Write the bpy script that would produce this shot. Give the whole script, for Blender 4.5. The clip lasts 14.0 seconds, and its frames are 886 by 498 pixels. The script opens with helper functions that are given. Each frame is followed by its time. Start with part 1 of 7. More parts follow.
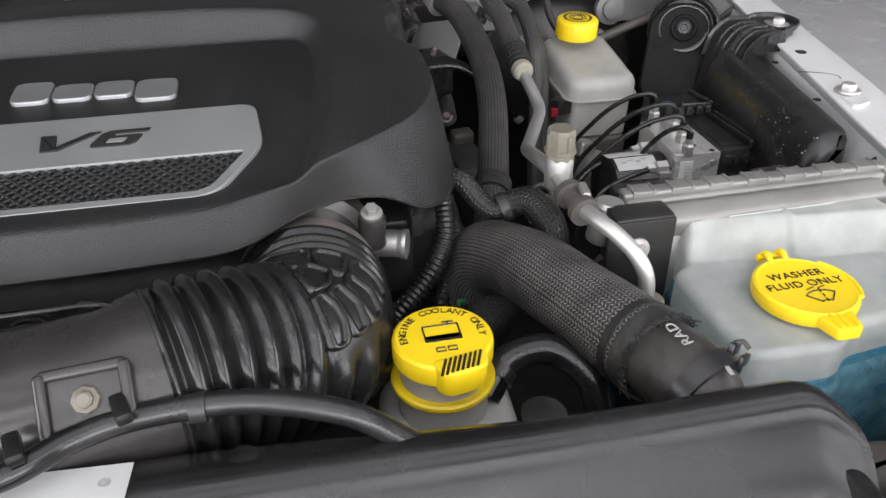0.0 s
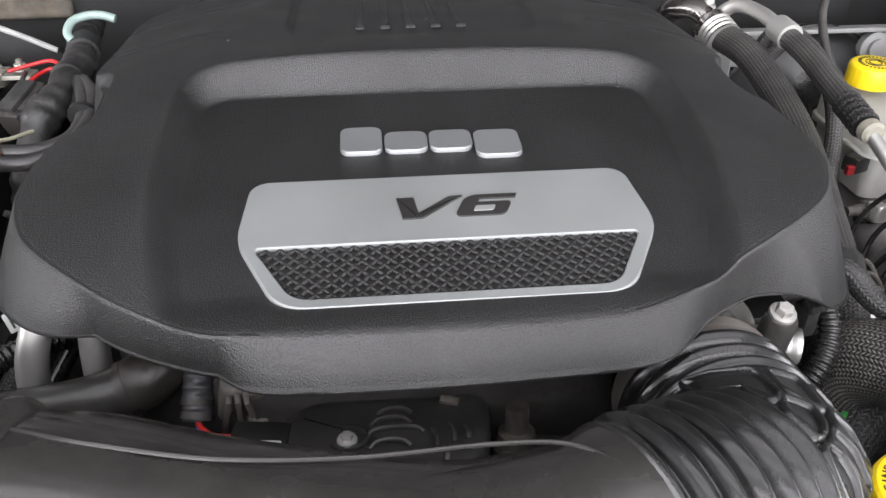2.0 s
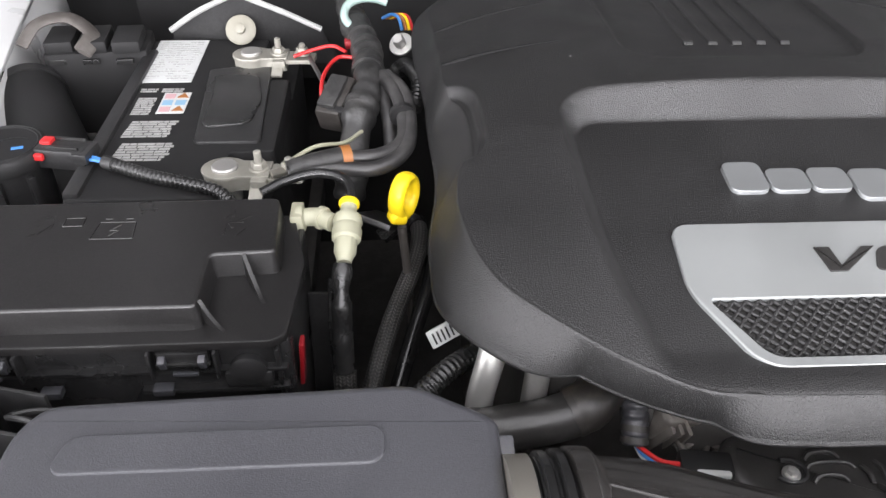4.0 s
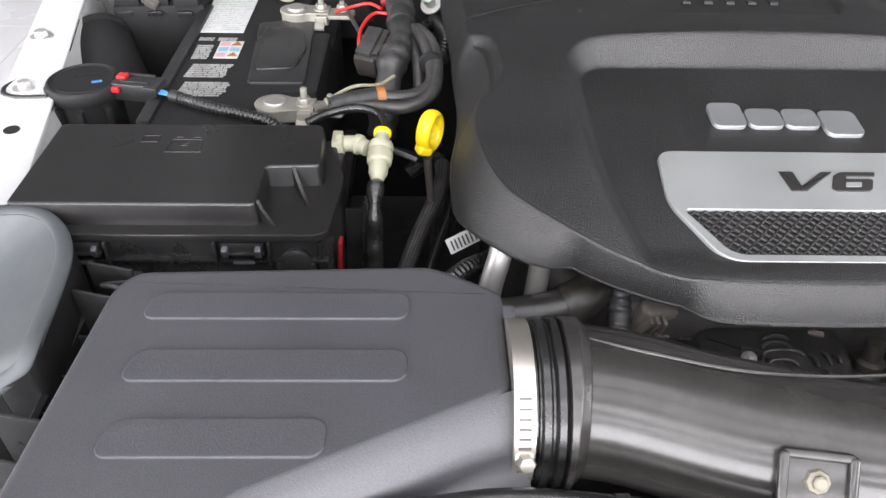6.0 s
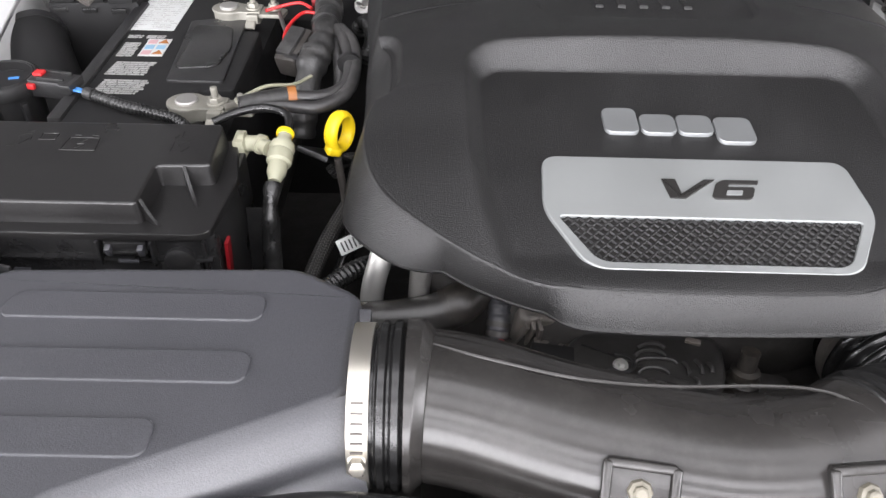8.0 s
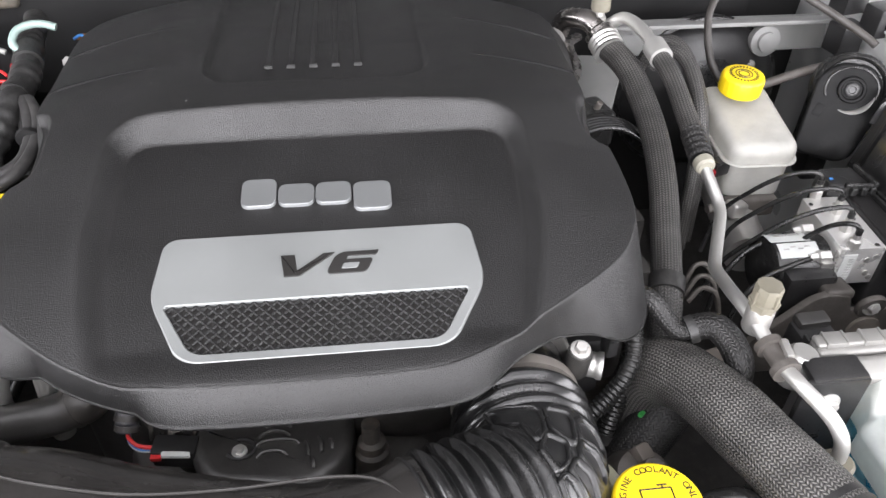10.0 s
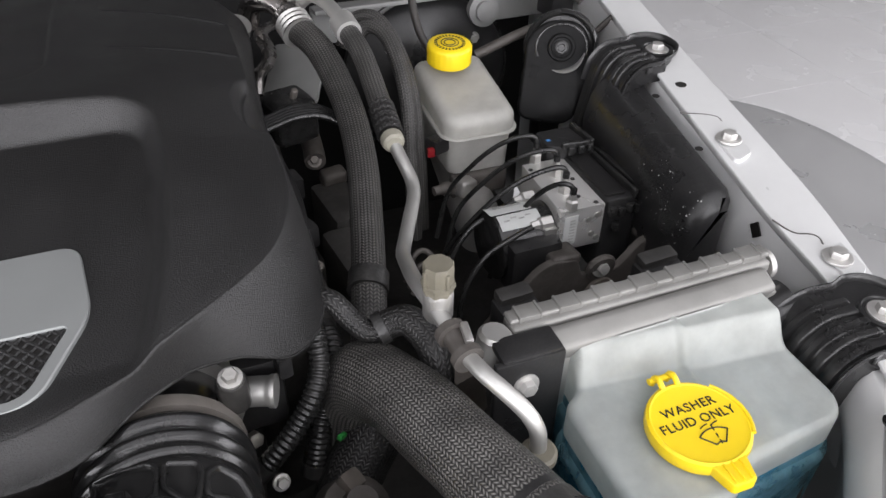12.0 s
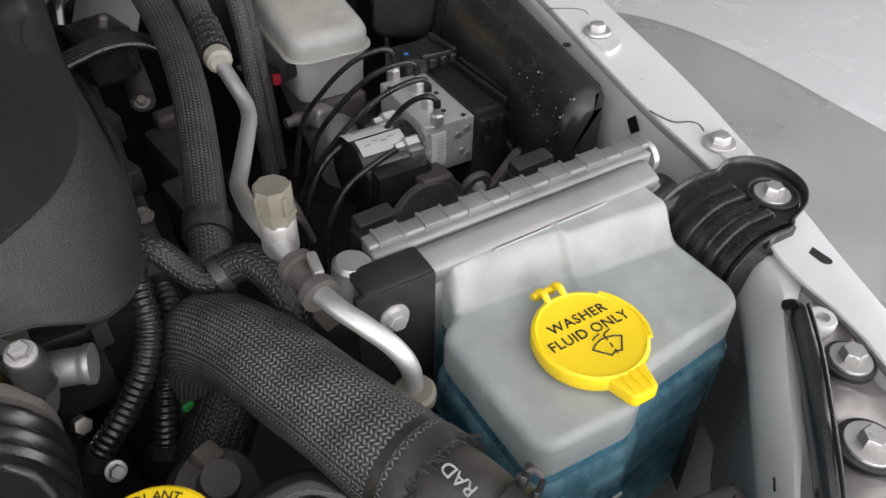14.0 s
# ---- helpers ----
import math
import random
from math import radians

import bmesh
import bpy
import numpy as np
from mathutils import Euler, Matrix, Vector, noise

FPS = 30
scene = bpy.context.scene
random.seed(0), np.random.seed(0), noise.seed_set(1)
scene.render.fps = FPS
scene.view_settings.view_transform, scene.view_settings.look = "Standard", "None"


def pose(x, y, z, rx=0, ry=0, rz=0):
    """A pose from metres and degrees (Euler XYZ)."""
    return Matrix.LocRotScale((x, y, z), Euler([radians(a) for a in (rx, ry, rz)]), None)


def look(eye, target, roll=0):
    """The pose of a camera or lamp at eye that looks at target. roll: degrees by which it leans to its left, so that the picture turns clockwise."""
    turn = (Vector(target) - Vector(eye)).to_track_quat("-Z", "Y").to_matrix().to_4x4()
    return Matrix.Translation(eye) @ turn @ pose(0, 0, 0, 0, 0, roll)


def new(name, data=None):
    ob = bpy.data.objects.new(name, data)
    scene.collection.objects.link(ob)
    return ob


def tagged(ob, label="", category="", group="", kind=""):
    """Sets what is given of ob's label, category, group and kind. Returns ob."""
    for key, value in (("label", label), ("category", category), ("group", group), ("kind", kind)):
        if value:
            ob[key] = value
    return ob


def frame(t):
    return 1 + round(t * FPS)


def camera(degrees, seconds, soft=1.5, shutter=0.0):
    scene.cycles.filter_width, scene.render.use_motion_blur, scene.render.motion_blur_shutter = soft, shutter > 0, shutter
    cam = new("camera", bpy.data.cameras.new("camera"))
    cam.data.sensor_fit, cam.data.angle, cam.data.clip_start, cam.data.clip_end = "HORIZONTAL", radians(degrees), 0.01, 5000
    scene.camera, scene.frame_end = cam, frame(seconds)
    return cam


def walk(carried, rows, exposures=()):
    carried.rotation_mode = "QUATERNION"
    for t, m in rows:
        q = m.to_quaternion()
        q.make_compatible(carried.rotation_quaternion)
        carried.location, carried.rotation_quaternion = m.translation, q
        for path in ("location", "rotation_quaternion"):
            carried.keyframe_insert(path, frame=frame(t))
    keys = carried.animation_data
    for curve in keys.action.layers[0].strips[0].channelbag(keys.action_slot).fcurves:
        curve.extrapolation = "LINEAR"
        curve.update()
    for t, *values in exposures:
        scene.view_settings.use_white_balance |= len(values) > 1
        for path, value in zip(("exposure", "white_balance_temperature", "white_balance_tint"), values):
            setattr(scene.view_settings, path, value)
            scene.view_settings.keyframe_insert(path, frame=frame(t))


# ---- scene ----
cam = camera(60.8, 14.0)
PATH = [
    (0, (0.001, -0.005, 1.498), (0.339, 1.651, 0.428), -0.8),
    (0.5, (0.047, 0.041, 1.488), (0.258, 1.728, 0.435), -0.6),
    (1, (0.026, 0.078, 1.499), (0.184, 1.774, 0.45), -0.4),
    (1.5, (-0.079, 0.114, 1.497), (0.084, 1.812, 0.453), -0.2),
    (2, (-0.196, 0.13, 1.502), (-0.022, 1.818, 0.443), -0.0),
    (2.5, (-0.319, 0.135, 1.527), (-0.134, 1.797, 0.43), 1.0),
    (3, (-0.394, 0.139, 1.547), (-0.2, 1.778, 0.417), 1.4),
    (3.5, (-0.449, 0.167, 1.57), (-0.288, 1.747, 0.355), 1.4),
    (3.7, (-0.461, 0.173, 1.58), (-0.326, 1.738, 0.343), 1.2),
    (5.8, (-0.463, 0.06, 1.612), (-0.4, 1.599, 0.336), 1.5),
    (6, (-0.463, 0.058, 1.607), (-0.412, 1.594, 0.327), 1.5),
    (6.5, (-0.457, 0.062, 1.601), (-0.428, 1.598, 0.32), 1.6),
    (7, (-0.444, 0.063, 1.602), (-0.428, 1.6, 0.322), 1.7),
    (7.2, (-0.436, 0.059, 1.603), (-0.423, 1.594, 0.32), 1.7),
    (9.3, (-0.186, 0.07, 1.657), (-0.127, 1.592, 0.36), 0.4),
    (9.5, (-0.167, 0.078, 1.664), (-0.068, 1.587, 0.355), 1.0),
    (10, (-0.113, 0.091, 1.667), (0.082, 1.604, 0.373), 1.0),
    (10.5, (-0.052, 0.108, 1.666), (0.237, 1.625, 0.395), 0.9),
    (11, (0.012, 0.127, 1.655), (0.408, 1.63, 0.397), 0.9),
    (11.5, (0.034, 0.133, 1.637), (0.524, 1.609, 0.38), 0.9),
    (12, (0.053, 0.125, 1.596), (0.624, 1.572, 0.339), 0.9),
    (12.5, (0.103, 0.122, 1.523), (0.758, 1.53, 0.262), 0.9),
    (13, (0.125, 0.132, 1.496), (0.846, 1.472, 0.198), 1.0),
    (13.5, (0.125, 0.142, 1.489), (0.882, 1.427, 0.156), 1.0),
    (14, (0.098, 0.152, 1.528), (0.879, 1.413, 0.187), 1.2),
]
walk(cam, [(t, look(eye, target, roll)) for t, eye, target, roll in PATH],
     [(0.0, -0.92), (1.0, -0.74), (2.0, -0.22), (2.5, 0.02), (3.5, 0.08), (6.0, 0.04), (7.0, 0.01), (9.5, -0.02), (10.0, 0.06), (10.5, -0.03), (11.0, -0.33), (11.5, -0.70), (12.0, -0.96), (14.0, -1.07)])

# ---- light of the hall: unseen lamps; ceiling tubes and glazed front inferred, rest added ----
world = bpy.data.worlds.new("world")
scene.world = world
world.use_nodes = True
world.node_tree.nodes["Background"].inputs[0].default_value = (0.9, 0.95, 1.0, 1)
world.node_tree.nodes["Background"].inputs[1].default_value = 0.15
scene.view_settings.exposure = 0.0


def area(name, eye, target, sx, sy, watts, colour=(1, 0.98, 0.95)):
    d = bpy.data.lights.new(name, "AREA")
    d.shape, d.size, d.size_y, d.energy, d.color = "RECTANGLE", sx, sy, watts, colour
    ob = new(name, d)
    ob.matrix_world = look(eye, target)
    return ob


area("unseen_wall_light", (-0.8, -5.4, 2.3), (-0.3, 0.5, 1.4), 9.0, 2.4, 960, (0.972, 0.957, 1.0))
# overhead lamps out of view; the nearest are added to lift the bay
for y, w in ((0.25, 36), (-0.6, 40), (-1.8, 95), (-3.2, 125)):
    area("unseen_ceiling_light", (0.0, y, 3.5), (0.0, y, 0), 5.0, 0.7, w, (0.972, 0.955, 1.0))
# no side windows known: both lamps are added to brighten the bay's sides
area("unseen_wall_light", (-6.2, -1.2, 2.2), (-0.3, 0.4, 1.4), 7.0, 2.2, 545, (0.972, 0.957, 1.0))
area("unseen_wall_light", (6.2, -1.4, 2.2), (0.3, 0.4, 1.3), 7.0, 2.2, 590, (0.972, 0.957, 1.0))

# ---- materials ----
def material(name, base, rough=0.5, metal=0.0, grain=0.0, grain_scale=900, vary=0.15, vary_scale=9.0, rough_vary=0.12,
             coat=0.0, stretch=None, grain_sheen=0.0, dust=0.0, dust_colour=(0.22, 0.212, 0.20), scratch=0.0, specular=0.5):
    """A surface with fine relief (grain), a soft change of tone and gloss, and dust in uneven patches."""
    m = bpy.data.materials.new(name)
    m.use_nodes = True
    n, l = m.node_tree.nodes, m.node_tree.links
    b = n["Principled BSDF"]
    b.inputs["Metallic"].default_value = metal
    b.inputs["Coat Weight"].default_value = coat
    b.inputs["Specular IOR Level"].default_value = specular
    tc = n.new("ShaderNodeTexCoord")
    big = n.new("ShaderNodeTexNoise")
    big.inputs["Scale"].default_value, big.inputs["Detail"].default_value = vary_scale, 6
    l.new(tc.outputs["Object"], big.inputs["Vector"])
    ramp = n.new("ShaderNodeMapRange")
    ramp.inputs[1].default_value, ramp.inputs[2].default_value = 0.3, 0.7
    ramp.inputs[3].default_value, ramp.inputs[4].default_value = 1 - vary, 1 + vary
    l.new(big.outputs["Fac"], ramp.inputs[0])
    mul = n.new("ShaderNodeVectorMath")
    mul.operation = "SCALE"
    mul.inputs[0].default_value = base
    l.new(ramp.outputs[0], mul.inputs["Scale"])
    colour = mul.outputs[0]
    if dust:
        d = n.new("ShaderNodeTexNoise")
        d.inputs["Scale"].default_value, d.inputs["Detail"].default_value, d.inputs["Roughness"].default_value = 38, 9, 0.75
        l.new(tc.outputs["Object"], d.inputs["Vector"])
        r = n.new("ShaderNodeMapRange")
        r.inputs[1].default_value, r.inputs[2].default_value = 0.45, 0.8
        r.inputs[3].default_value, r.inputs[4].default_value = 0.0, dust
        l.new(d.outputs["Fac"], r.inputs[0])
        mix = n.new("ShaderNodeMix")
        mix.data_type = "RGBA"
        l.new(r.outputs[0], mix.inputs["Factor"])
        l.new(colour, mix.inputs["A"])
        mix.inputs["B"].default_value = (*dust_colour, 1)
        colour = mix.outputs["Result"]
    # sparkle of the fine relief, put into the colour as light and dark dots
    if grain_sheen:
        sp = n.new("ShaderNodeTexNoise")
        sp.inputs["Scale"].default_value, sp.inputs["Detail"].default_value = grain_scale * 0.8, 2
        l.new(tc.outputs["Object"], sp.inputs["Vector"])
        sr = n.new("ShaderNodeMapRange")
        sr.inputs[1].default_value, sr.inputs[2].default_value = 0.35, 0.65
        sr.inputs[3].default_value, sr.inputs[4].default_value = 1 - grain_sheen, 1 + grain_sheen
        l.new(sp.outputs["Fac"], sr.inputs[0])
        sm = n.new("ShaderNodeVectorMath")
        sm.operation = "SCALE"
        l.new(colour, sm.inputs[0])
        l.new(sr.outputs[0], sm.inputs["Scale"])
        colour = sm.outputs[0]
    l.new(colour, b.inputs["Base Color"])
    rr = n.new("ShaderNodeMapRange")
    rr.inputs[1].default_value, rr.inputs[2].default_value = 0.3, 0.7
    rr.inputs[3].default_value, rr.inputs[4].default_value = max(0.02, rough - rough_vary), rough + rough_vary
    l.new(big.outputs["Fac"], rr.inputs[0])
    l.new(rr.outputs[0], b.inputs["Roughness"])
    if grain:
        g = n.new("ShaderNodeTexNoise")
        g.inputs["Scale"].default_value, g.inputs["Detail"].default_value = grain_scale, 2
        if stretch:
            mp = n.new("ShaderNodeMapping")
            mp.inputs["Scale"].default_value = stretch
            l.new(tc.outputs["Object"], mp.inputs["Vector"])
            l.new(mp.outputs[0], g.inputs["Vector"])
        else:
            l.new(tc.outputs["Object"], g.inputs["Vector"])
        bump = n.new("ShaderNodeBump")
        bump.inputs["Strength"].default_value, bump.inputs["Distance"].default_value = 1.0, 0.0006 * grain
        l.new(g.outputs["Fac"], bump.inputs["Height"])
        l.new(bump.outputs[0], b.inputs["Normal"])
    return m


def braid(name, dark, light, pitch=0.0042, rough=0.5):
    """A woven sleeve: two sets of strands that cross on the tube's own length and girth (in metres)."""
    m = bpy.data.materials.new(name)
    m.use_nodes = True
    n, l = m.node_tree.nodes, m.node_tree.links
    b = n["Principled BSDF"]
    uv = n.new("ShaderNodeUVMap")
    sep = n.new("ShaderNodeSeparateXYZ")
    l.new(uv.outputs[0], sep.inputs[0])

    def maths(op, a, c=None):
        x = n.new("ShaderNodeMath")
        x.operation = op
        for i, v in enumerate((a, c)):
            if v is None:
                continue
            if isinstance(v, (int, float)):
                x.inputs[i].default_value = v
            else:
                l.new(v, x.inputs[i])
        return x.outputs[0]

    # columns round the girth, each of slanting dashes, which lean the other way in every second column
    col = maths("PINGPONG", sep.outputs[1], pitch)
    ridge = maths("SINE", maths("MULTIPLY", sep.outputs[1], math.pi / pitch))
    ridge = maths("POWER", maths("ABSOLUTE", ridge), 0.9)
    dash = maths("SINE", maths("MULTIPLY", maths("ADD", sep.outputs[0], maths("MULTIPLY", col, 0.8)), 2 * math.pi / (pitch * 1.0)))
    h = maths("MULTIPLY", ridge, maths("ADD", maths("MULTIPLY", dash, 0.45), 0.55))
    nz = n.new("ShaderNodeTexNoise")
    nz.inputs["Scale"].default_value, nz.inputs["Detail"].default_value = 40, 5
    tc = n.new("ShaderNodeTexCoord")
    l.new(tc.outputs["Object"], nz.inputs["Vector"])
    # glints on the strands and shade in the grooves are coloured in by height
    f = maths("MULTIPLY", h, maths("MULTIPLY", nz.outputs["Fac"], 1.9))
    mix = n.new("ShaderNodeMix")
    mix.data_type, mix.clamp_factor = "RGBA", True
    l.new(f, mix.inputs["Factor"])
    mix.inputs["A"].default_value, mix.inputs["B"].default_value = (*dark, 1), (*light, 1)
    l.new(mix.outputs["Result"], b.inputs["Base Color"])
    b.inputs["Roughness"].default_value = rough
    bump = n.new("ShaderNodeBump")
    bump.inputs["Strength"].default_value, bump.inputs["Distance"].default_value = 0.8, 0.0008
    l.new(h, bump.inputs["Height"])
    l.new(bump.outputs[0], b.inputs["Normal"])
    return m


def milky(name, colour, clear=0.35, rough=0.35):
    """Thin blow-moulded plastic: mostly a diffuse, light-passing wall, partly see-through."""
    m = bpy.data.materials.new(name)
    m.use_nodes = True
    n, l = m.node_tree.nodes, m.node_tree.links
    b = n["Principled BSDF"]
    b.inputs["Base Color"].default_value = (*colour, 1)
    b.inputs["Roughness"].default_value = rough
    b.inputs["Subsurface Weight"].default_value = 0.0
    nz = n.new("ShaderNodeTexNoise")
    tc = n.new("ShaderNodeTexCoord")
    nz.inputs["Scale"].default_value, nz.inputs["Detail"].default_value = 42, 8
    l.new(tc.outputs["Object"], nz.inputs["Vector"])
    soft = n.new("ShaderNodeTexNoise")
    soft.inputs["Scale"].default_value, soft.inputs["Detail"].default_value, soft.inputs["Roughness"].default_value = 26, 7, 0.62
    l.new(tc.outputs["Object"], soft.inputs["Vector"])
    tone = n.new("ShaderNodeMapRange")
    tone.inputs[1].default_value, tone.inputs[2].default_value = 0.32, 0.68
    tone.inputs[3].default_value, tone.inputs[4].default_value = 0.86, 1.08
    l.new(soft.outputs["Fac"], tone.inputs[0])
    mottle = n.new("ShaderNodeVectorMath")
    mottle.operation = "SCALE"
    mottle.inputs[0].default_value = colour
    l.new(tone.outputs[0], mottle.inputs["Scale"])
    l.new(mottle.outputs[0], b.inputs["Base Color"])
    relief = n.new("ShaderNodeBump")
    relief.inputs["Strength"].default_value, relief.inputs["Distance"].default_value = 0.5, 0.0012
    l.new(soft.outputs["Fac"], relief.inputs["Height"])
    l.new(relief.outputs[0], b.inputs["Normal"])
    tl = n.new("ShaderNodeBsdfTranslucent")
    l.new(mottle.outputs[0], tl.inputs[0])
    half = n.new("ShaderNodeMixShader")
    half.inputs[0].default_value = 0.4
    l.new(b.outputs[0], half.inputs[1])
    l.new(tl.outputs[0], half.inputs[2])
    tr = n.new("ShaderNodeBsdfTransparent")
    tr.inputs[0].default_value = (*[0.4 + 0.6 * c for c in colour], 1)
    r = n.new("ShaderNodeMapRange")
    r.inputs[1].default_value, r.inputs[2].default_value = 0.3, 0.7
    r.inputs[3].default_value, r.inputs[4].default_value = min(0.9, clear * 1.45), clear * 0.5
    l.new(nz.outputs["Fac"], r.inputs[0])
    mix = n.new("ShaderNodeMixShader")
    l.new(r.outputs[0], mix.inputs[0])
    l.new(half.outputs[0], mix.inputs[1])
    l.new(tr.outputs[0], mix.inputs[2])
    l.new(mix.outputs[0], n["Material Output"].inputs[0])
    return m


COVER = material("cover_plastic", (0.0085, 0.0082, 0.0082), 0.46, grain=1.15, grain_scale=1000, vary=0.05, dust=0.0, grain_sheen=0.4, specular=0.56)
COVER_SMOOTH = material("smooth_black_plastic", (0.011, 0.0105, 0.0105), 0.30, grain=0.16, grain_scale=900, vary=0.08, rough_vary=0.03, dust=0.02, grain_sheen=0.3)
AIRBOX = material("airbox_plastic", (0.046, 0.0465, 0.052), 0.36, grain=0.35, grain_scale=1000, grain_sheen=0.12, vary=0.08, rough_vary=0.05, dust=0.02, specular=0.62)
BLACK = material("black_plastic", (0.016, 0.0158, 0.0162), 0.35, grain=0.12, grain_scale=700, vary=0.2, dust=0.06, grain_sheen=0.2)
GLOSS = material("gloss_black_plastic", (0.014, 0.014, 0.014), 0.27, grain=0.1, grain_scale=500, dust=0.1)
RUBBER = material("black_rubber", (0.0095, 0.0095, 0.0097), 0.23, grain=0.05, grain_scale=250, vary=0.25, dust=0.08)
DUCT_PLASTIC = material("duct_plastic", (0.024, 0.0225, 0.0213), 0.24, grain=0.04, grain_scale=500, vary=0.15, dust=0.06)
SCOOP = material("grey_scoop_plastic", (0.055, 0.061, 0.064), 0.55, grain=0.04, grain_scale=500, vary=0.08, dust=0.1)
SHROUD = material("scuffed_black_plastic", (0.011, 0.0108, 0.0108), 0.27, grain=0.16, grain_scale=260, vary=0.15, dust=0.04, stretch=(6, 0.35, 0.35))
DULL_RUBBER = material("dusty_rubber", (0.030, 0.0265, 0.0240), 0.5, grain=0.3, grain_scale=300, vary=0.3, dust=0.2)
TAPE = material("cloth_tape", (0.018, 0.0177, 0.0175), 0.46, grain=1.8, grain_scale=110, vary=0.4, vary_scale=30, dust=0.20)
SILVER = material("silver_paint", (0.27, 0.28, 0.277), 0.52, metal=0.55, grain=0.05, grain_scale=2000, vary=0.04)
BADGE = material("badge_silver", (0.25, 0.258, 0.26), 0.40, metal=0.6, vary=0.08)
BODY = material("car_paint", (0.60, 0.602, 0.598), 0.36, metal=0.08, coat=0.3, vary=0.04, dust=0.06)
PAINT = material("silver_metallic_paint", (0.50, 0.50, 0.50), 0.34, metal=0.45, coat=0.4, vary=0.03)
BLOCK_ALU = material("machined_aluminium", (0.74, 0.73, 0.71), 0.34, metal=0.65, grain=0.1, grain_scale=500, vary=0.1, dust=0.1)
ALU = material("aluminium", (0.52, 0.515, 0.495), 0.46, metal=0.85, grain=0.25, grain_scale=260, vary=0.15, dust=0.12)
CAST = material("cast_aluminium", (0.48, 0.47, 0.45), 0.5, metal=0.85, grain=0.6, grain_scale=420, vary=0.2, dust=0.25)
ZINC = material("zinc", (0.56, 0.55, 0.53), 0.40, metal=0.7, vary=0.2, dust=0.15)
CHROME = material("dirty_chrome", (0.27, 0.255, 0.245), 0.26, metal=0.95, vary=0.55, vary_scale=38, dust=0.4, grain=0.4, grain_scale=60)
STAINED = material("stained_metal", (0.30, 0.28, 0.265), 0.38, metal=0.6, vary=0.45, vary_scale=34, dust=0.35, grain=0.4, grain_scale=120)
STEEL = material("bright_steel", (0.50, 0.475, 0.42), 0.36, metal=0.9, grain=0.1, vary=0.15)
YELLOW = material("yellow_plastic", (0.86, 0.62, 0.012), 0.4, grain=0.1, grain_scale=600, vary=0.06, dust=0.03)
INK = material("black_ink", (0.014, 0.013, 0.012), 0.5, vary=0.1)
INK_GREY = material("grey_ink", (0.32, 0.32, 0.31), 0.6, vary=0.25, vary_scale=300)
LABEL = material("paper_label", (0.50, 0.51, 0.50), 0.5, vary=0.06, vary_scale=40, dust=0.1)
CREAM = material("cream_plastic", (0.31, 0.305, 0.222), 0.45, vary=0.1, dust=0.12)
OLD_CREAM = material("yellowed_plastic", (0.15, 0.138, 0.105), 0.5, vary=0.15, vary_scale=60, dust=0.25)
MATT = material("matt_black_plastic", (0.014, 0.0138, 0.0140), 0.65, grain=0.2, grain_scale=500, vary=0.2, specular=0.25)
DULL_CREAM = material("dull_cream_plastic", (0.24, 0.228, 0.185), 0.55, vary=0.12, dust=0.1)
TINNED = material("tinned_metal", (0.28, 0.27, 0.235), 0.5, metal=0.45, grain=0.4, grain_scale=200, vary=0.2, vary_scale=40, dust=0.15)
TANK_ALU = material("dull_tank_aluminium", (0.26, 0.256, 0.243), 0.50, metal=0.5, grain=0.3, grain_scale=300, vary=0.12, vary_scale=30, dust=0.15)
DARK_RED = material("dark_red_plastic", (0.20, 0.008, 0.012), 0.45, vary=0.1)
RED = material("red_plastic", (0.48, 0.02, 0.022), 0.4, vary=0.1)
PALE = material("pale_print", (0.30, 0.30, 0.29), 0.55, vary=0.2, vary_scale=60, dust=0.1)
PINK = material("pink_print", (0.50, 0.30, 0.31), 0.5, vary=0.1)
SKY = material("sky_blue_print", (0.20, 0.36, 0.50), 0.5, vary=0.1)
CABLE = material("grey_black_cable", (0.029, 0.028, 0.028), 0.42, grain=0.3, grain_scale=250, vary=0.3, dust=0.25)
PALE_GREEN = material("pale_green_hose", (0.24, 0.32, 0.295), 0.45, vary=0.12, dust=0.12)
BLUE = material("blue_plastic", (0.06, 0.22, 0.55), 0.4)
ORANGE = material("orange_tape", (0.35, 0.13, 0.03), 0.6, vary=0.3)
FOAM = material("worn_foam", (0.075, 0.064, 0.048), 0.85, vary=0.6, vary_scale=45, grain=1.5, grain_scale=120, dust=0.3)
TAN = material("dusty_shield", (0.12, 0.104, 0.09), 0.75, vary=0.35, vary_scale=30, grain=0.5, grain_scale=200, dust=0.3)
# darker body tone for the rear plates: shade put into the colour, with dust
BODY_SHADED = material("shaded_body_grey", (0.22, 0.22, 0.215), 0.5, vary=0.12, vary_scale=20, dust=0.25)
GREY_CAST = material("dusty_grey_casting", (0.16, 0.145, 0.13), 0.55, metal=0.25, grain=0.5, grain_scale=300, vary=0.3, vary_scale=40, dust=0.4)
# grime and dust, both tones also raised to imitate fill light in deep shadow
GRIME = material("grimy_metal", (0.07, 0.062, 0.056), 0.6, metal=0.2, grain=0.6, grain_scale=120, vary=0.4, dust=0.35)
DARK = material("engine_dark", (0.030, 0.028, 0.026), 0.6, grain=0.5, grain_scale=90, vary=0.4, dust=0.2)
DUSTY = material("dusty_black_hose", (0.022, 0.020, 0.018), 0.42, grain=0.3, grain_scale=200, vary=0.45, vary_scale=26, dust=0.55, dust_colour=(0.15, 0.125, 0.10))
GRUBBY = material("grubby_black_plastic", (0.024, 0.023, 0.022), 0.34, grain=0.2, grain_scale=500, vary=0.25, dust=0.16)
